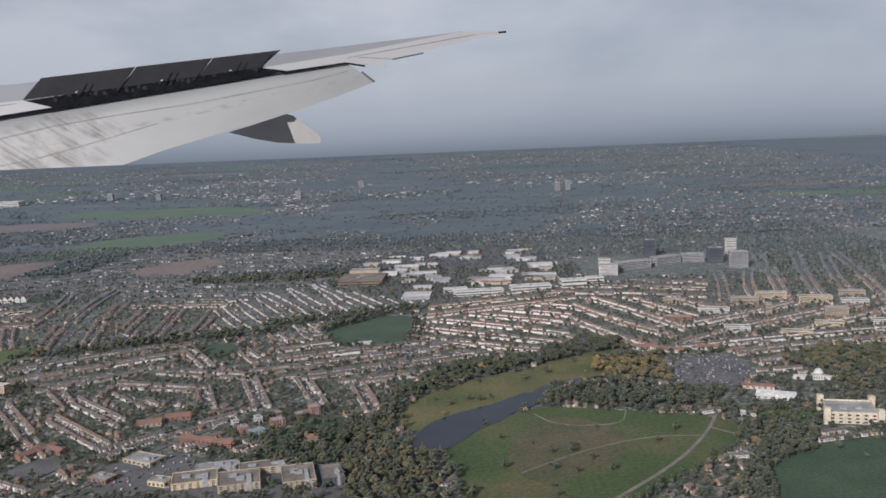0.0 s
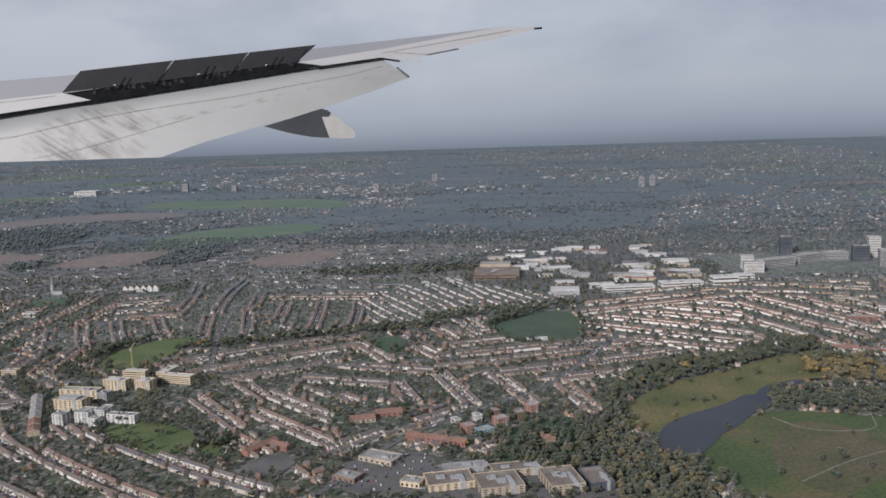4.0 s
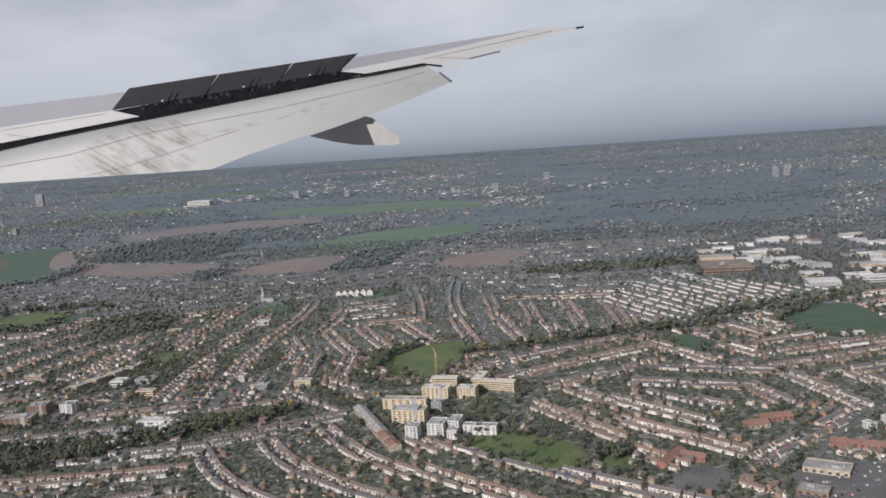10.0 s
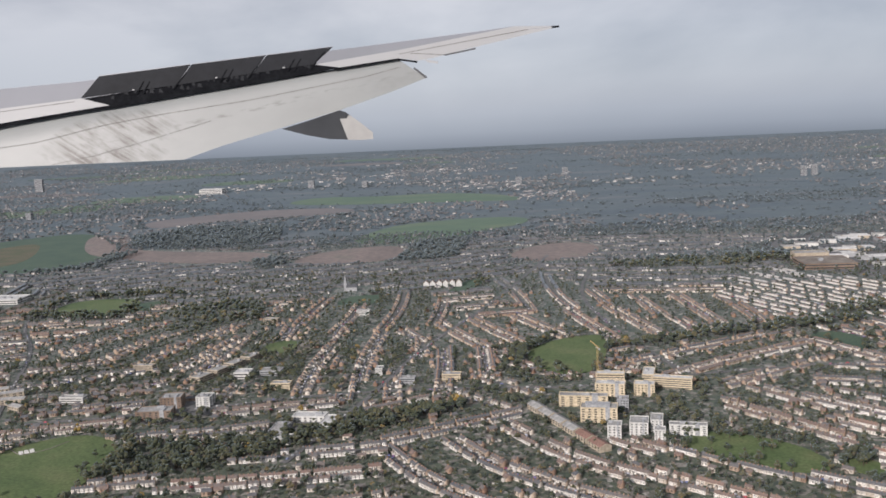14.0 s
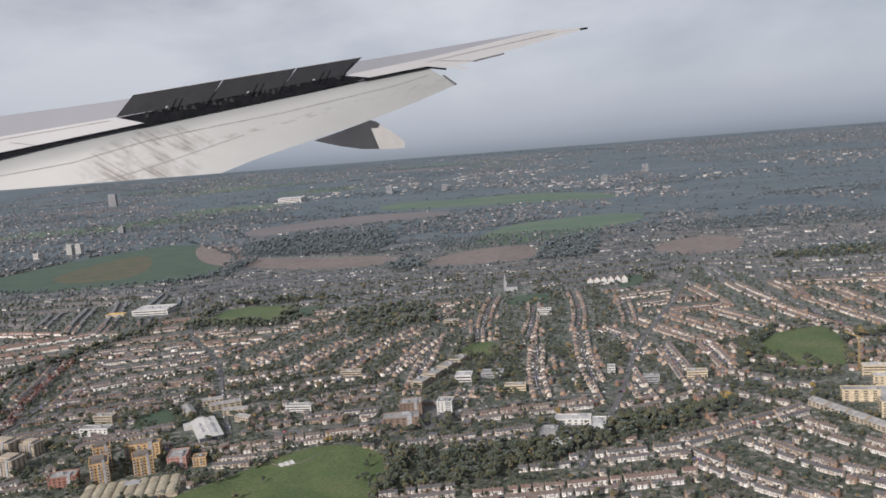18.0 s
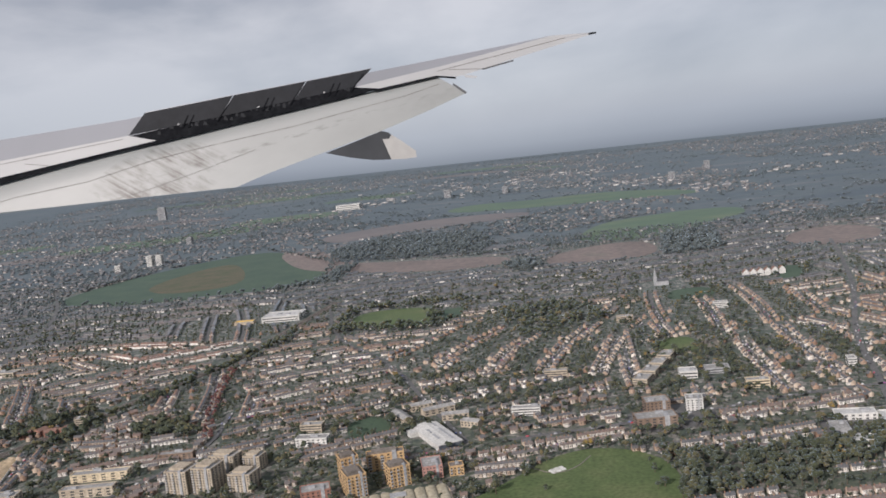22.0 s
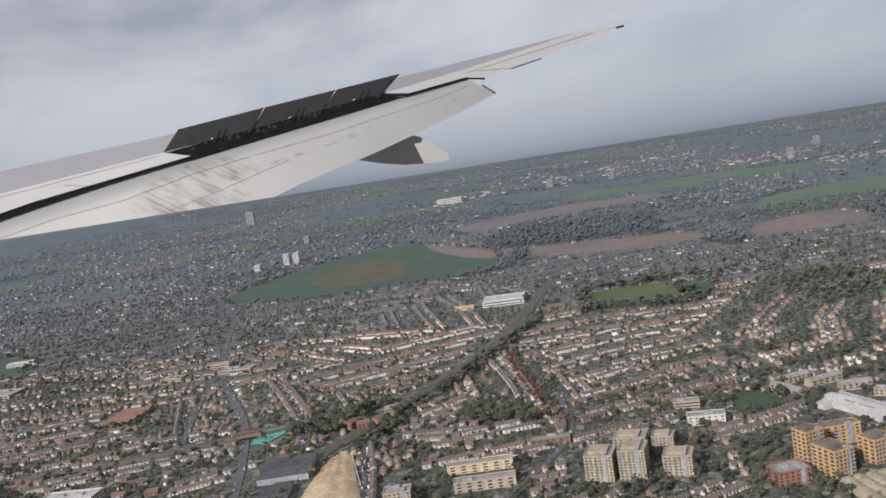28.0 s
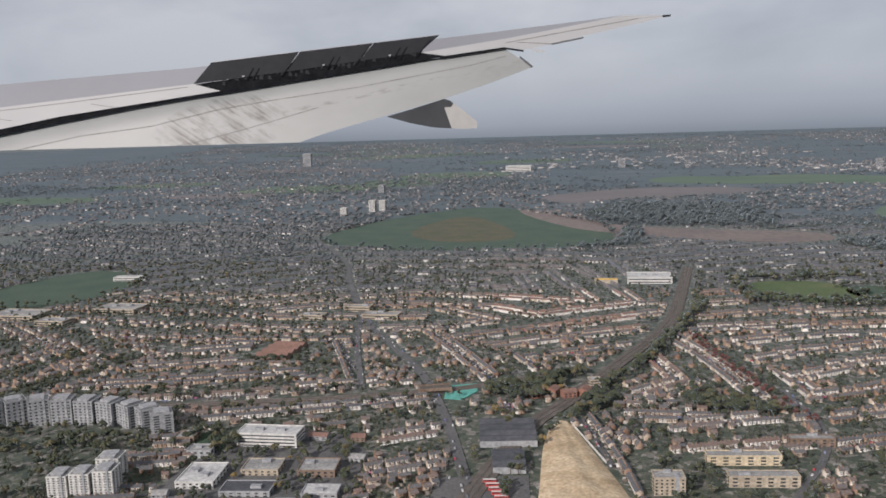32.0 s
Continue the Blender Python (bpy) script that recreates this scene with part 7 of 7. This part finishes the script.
def skin(name, top, low, near, slope, nose, material, parent, label="", cols=60, rows=12, thick=40):
    """A curved panel between its upper and its lower edge; the upper edge rolls away from the viewer like the nose of a flap."""
    a, b = along(top, cols), along(low, cols)
    vs, fs = [], []
    for j in range(rows + 1):
        s = (j / rows) ** 1.5
        for i in range(cols + 1):
            u, v = a[i] * (1 - s) + b[i] * s
            vs.append(tuple(far_point(u, v, near + slope * v + nose * max(0.0, 1 - s / 0.22) ** 2)))
    n = cols + 1
    for j in range(rows):
        for i in range(cols):
            o = j * n + i
            fs.append((o, o + n, o + n + 1, o + 1))
    back_ = len(vs)
    for i in range(cols + 1):
        for u, v in (a[i], b[i]):
            vs.append(tuple(far_point(u, v, near + slope * v + nose + thick)))
        vs += [vs[i], vs[rows * n + i]]
    for i in range(cols):
        o = back_ + 4 * i
        fs += [(o + 4, o + 5, o + 1, o), (o + 2, o + 6, o + 4, o), (o + 7, o + 3, o + 1, o + 5)]
    me = mesh_of(name, vs, fs, [material])
    me.polygons.foreach_set("use_smooth", np.arange(len(fs)) < rows * cols)
    return piece(name, me, parent, label)


def stroke(name, line, half, near, slope, material, parent, label=""):
    """A thin strip along a line of the wing: a seam, a hinge line or the shade in a gap."""
    return slab(name, [(u, v + half) for u, v in line] + [(u, v - half) for u, v in reversed(line)], near, slope, 0.6, material, parent, label)


wing = thing("aircraft_wing", "grey-white airliner wing with raised dark spoilers and streaked flaps", "wing")
FLAP_TOP = [(-850, -42), (-602, -1.5), (-506, 13), (-432, 22.3), (-307, 37.4), (-210, 48.7), (-143, 56), (-80, 63)]
FLAP_LOW = [(-850, -178), (-592, -111), (-501, -88), (-403, -60), (-282, -22.5), (-147, 11), (-93, 27), (-50, 41.5)]
SEAM = [(-850, -66), (-578, -18.2), (-490, -9.5), (-408, 7), (-342, 15.8), (-244, 26.7), (-180, 36.4), (-116, 46), (-78, 54.5)]
slab("upper_skin", [(-850, 36), (-594, 48), (-435, 55), (-113, 78.5), (10.6, 88.4), (47, 91.8), (92, 90), (4, 77), (-143, 57.5), (-436, 23), (-601, 7), (-850, -36)], 4480, 2.2, 50, M["wing_grey"], wing, "grey upper skin of the wing")
flap = skin("flap", FLAP_TOP, FLAP_LOW, 4392, 1.3, 22, M["wing_flap"], wing, "off-white flap streaked with grime")
stroke("panel_seam", SEAM, 0.3, 4391, 1.3, M["seam"], wing, "grimy seam behind the nose of the flap")
for seam in ([(-473, -34.5), (-426, -27), (-378, -16), (-341, -7)], [(-510, -44), (-496, -41)], [(-338, -6), (-290, 6)]):
    stroke("panel_seam", seam, 0.24, 4391, 1.3, M["seam"], wing, "fine seam across the flap")
# flat black strip painted for the shade in the gap
slab("flap_gap", [(-850, -36), (-601, 5), (-506, 17.3), (-438, 26), (-402, 28.7), (-373, 30), (-373, 28), (-432, 21.5), (-506, 12), (-602, -2.5), (-850, -43)], 4390.4, 1.3, 10, M["wing_black"], wing, "black strip for the shade ahead of the flap")
slab("inboard_panel", [(-850, 4), (-598, 24), (-434, 37), (-402, 28.1), (-601, 5), (-850, -36)], 4388.5, 1.3, 16, M["wing_white"], wing, "white closed spoiler panel")
stroke("hinge_line", [(-850, 0.5), (-599, 20), (-441, 33.7)], 0.3, 4387.6, 1.3, M["seam"], wing, "hinge line of the closed panel")
for u, v in ((-560, 18.5), (-690, 7), (-800, -2)):
    stroke("panel_joint", [(u, v), (u + 28, v - 5)], 0.3, 4387.6, 1.3, M["seam"], wing, "joint between closed panels")
# flat black panel in place of the shade under the spoilers
slab("recess", [(-434, 36), (-170.5, 63), (-143, 56.5), (-210, 47.5), (-307, 36), (-406, 24)], 4390, 1.3, 30, M["wing_black"], wing, "black panel for the shade under the spoilers")
SPOILER_FOOT = [(-434, 37), (-325, 46.5), (-241, 55), (-171, 62)]
SPOILER_HEAD = [(-411, 60.2), (-307, 68.2), (-223, 74.2), (-149, 79.7)]
for k in range(3):
    (a, b), (c, d) = SPOILER_FOOT[k], SPOILER_FOOT[k + 1]
    (e_, f_), (g_, h_) = SPOILER_HEAD[k], SPOILER_HEAD[k + 1]
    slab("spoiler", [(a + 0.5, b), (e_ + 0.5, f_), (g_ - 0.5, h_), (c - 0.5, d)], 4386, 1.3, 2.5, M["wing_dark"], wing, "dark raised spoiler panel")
    stroke("spoiler_edge", [(e_ + 0.5, f_), (g_ - 0.5, h_)], 0.3, 4385, 1.3, M["wing_grey"], wing, "thin pale edge of the spoiler")
    u0, v0 = a + (c - a) * 0.62, b + (d - b) * 0.62
    for q in (0.0, 7.0):
        slab("actuator", [(u0 + q - 5, v0 - 4), (u0 + q + 4, v0 + 9), (u0 + q + 5.2, v0 + 9), (u0 + q - 3, v0 - 4)], 4384, 1.3, 2, M["wing_black"], wing, "dark spoiler actuator")
    slab("actuator_bolt", [(u0 - 9, v0 + 1), (u0 - 6.5, v0 + 1.4), (u0 - 6.5, v0 + 0.2), (u0 - 9, v0 - 0.2)], 4383, 1.3, 2, M["wing_white"], wing, "bright bolt of the actuator")
    slab("hinge_arm", [(c - 6, d - 5), (c + 11, d + 13), (c + 12.2, d + 13), (c - 4, d - 5)], 4384, 1.3, 2, M["wing_black"], wing, "dark hinge arm between spoilers")
# fittings take the dark colour that carries the recess's shade
rw = random.Random(8)
for k in range(34):
    u0 = -415 + 255 * (k + rw.random()) / 34
    v0 = 38.5 + (u0 + 415) * 0.1 + rw.uniform(-7, 1)
    slab("recess_fitting", [(u0, v0), (u0 + rw.uniform(0, 3), v0 + rw.uniform(2, 6)), (u0 + 4, v0 + rw.uniform(2, 5)), (u0 + rw.uniform(2, 6), v0 - 1)], 4388.5, 1.3, 1.5, M["wing_dark"], wing, "pipe or bracket in the spoiler recess")
slab("outer_panel", [(-172, 61.5), (-76, 73), (10.5, 86), (47, 91.8), (92.4, 89.9), (62, 88), (-78, 68.5), (-59, 60.5), (-80, 63.8), (-143, 57)], 4388, 1.3, 24, M["wing_white"], wing, "white outer wing panel")
slab("aileron", [(-77, 68.2), (62, 87.6), (92, 89.6), (89, 88), (3.3, 71.7), (-43, 62.3), (-59, 60)], 4387, 1.3, 22, M["wing_white"], wing, "white drooping aileron")
stroke("hinge_line", [(-78, 68.4), (62, 87.8)], 0.3, 4386, 1.3, M["seam"], wing, "hinge line of the aileron")
stroke("hinge_line", [(-66, 68.6), (-36, 66), (-26, 64.5)], 0.3, 4386, 1.3, M["seam"], wing, "joint at the end of the aileron")
stroke("flap_gap", [(-150, 55.4), (-80, 62.8), (-59, 59)], 1.0, 4386.4, 1.3, M["wing_black"], wing, "black strip for the shade ahead of the outer flap")
slab("droop_edge", [(-30.8, 65.5), (5, 71.2), (5, 69.5), (-27.8, 64.2)], 4385, 1.3, 14, M["fairing"], wing, "dark drooped edge of the aileron")
slab("flap_end", [(-51, 61.5), (-36, 58.4), (-37, 56.2), (-48, 58.2)], 4384, 1.3, 20, M["wing_white"], wing, "small pale flap end plate")
slab("flap_end_bracket", [(-62.5, 53.7), (-48.6, 42.4), (-50.5, 40.8), (-63.6, 52)], 4388, 1.3, 20, M["fairing"], wing, "dark bracket on the end of the flap")
slab("tip_light", [(86.9, 90), (95.4, 90.4), (95.4, 88.4), (87.4, 87.8)], 4385, 1.3, 14, M["wing_black"], wing, "dark wing tip light")
for body, tail in (([(-212, -6.5), (-183, 1), (-147, 11), (-139.5, 8.4), (-146.5, 2.9), (-139, -21.4), (-160, -19.8), (-184, -14.7)], [(-147.5, 2.9), (-139.5, 8), (-126, -2.3), (-111.5, -14.8), (-111.5, -21.8), (-125, -22.5), (-139.6, -21.4)]),
                   ([(-501, -88), (-452, -74), (-403, -60), (-392, -72), (-413, -75), (-403, -107.6), (-436, -104), (-468, -96.5)], [(-413, -75), (-392, -72.8), (-374, -89), (-356, -104.5), (-358, -112.8), (-383, -111), (-404, -107.6)])):
    # dark body and pale tail carry the fairing's shade and light as colour
    slab("flap_track_fairing", body, 4352, -1.6, 50, M["fairing"], wing, "flap track fairing, its shaded side coloured dark")
    slab("fairing_tail", tail, 4346, 1.6, 40, M["fairing_tail"], wing, "tail of a flap track fairing coloured pale as lit")
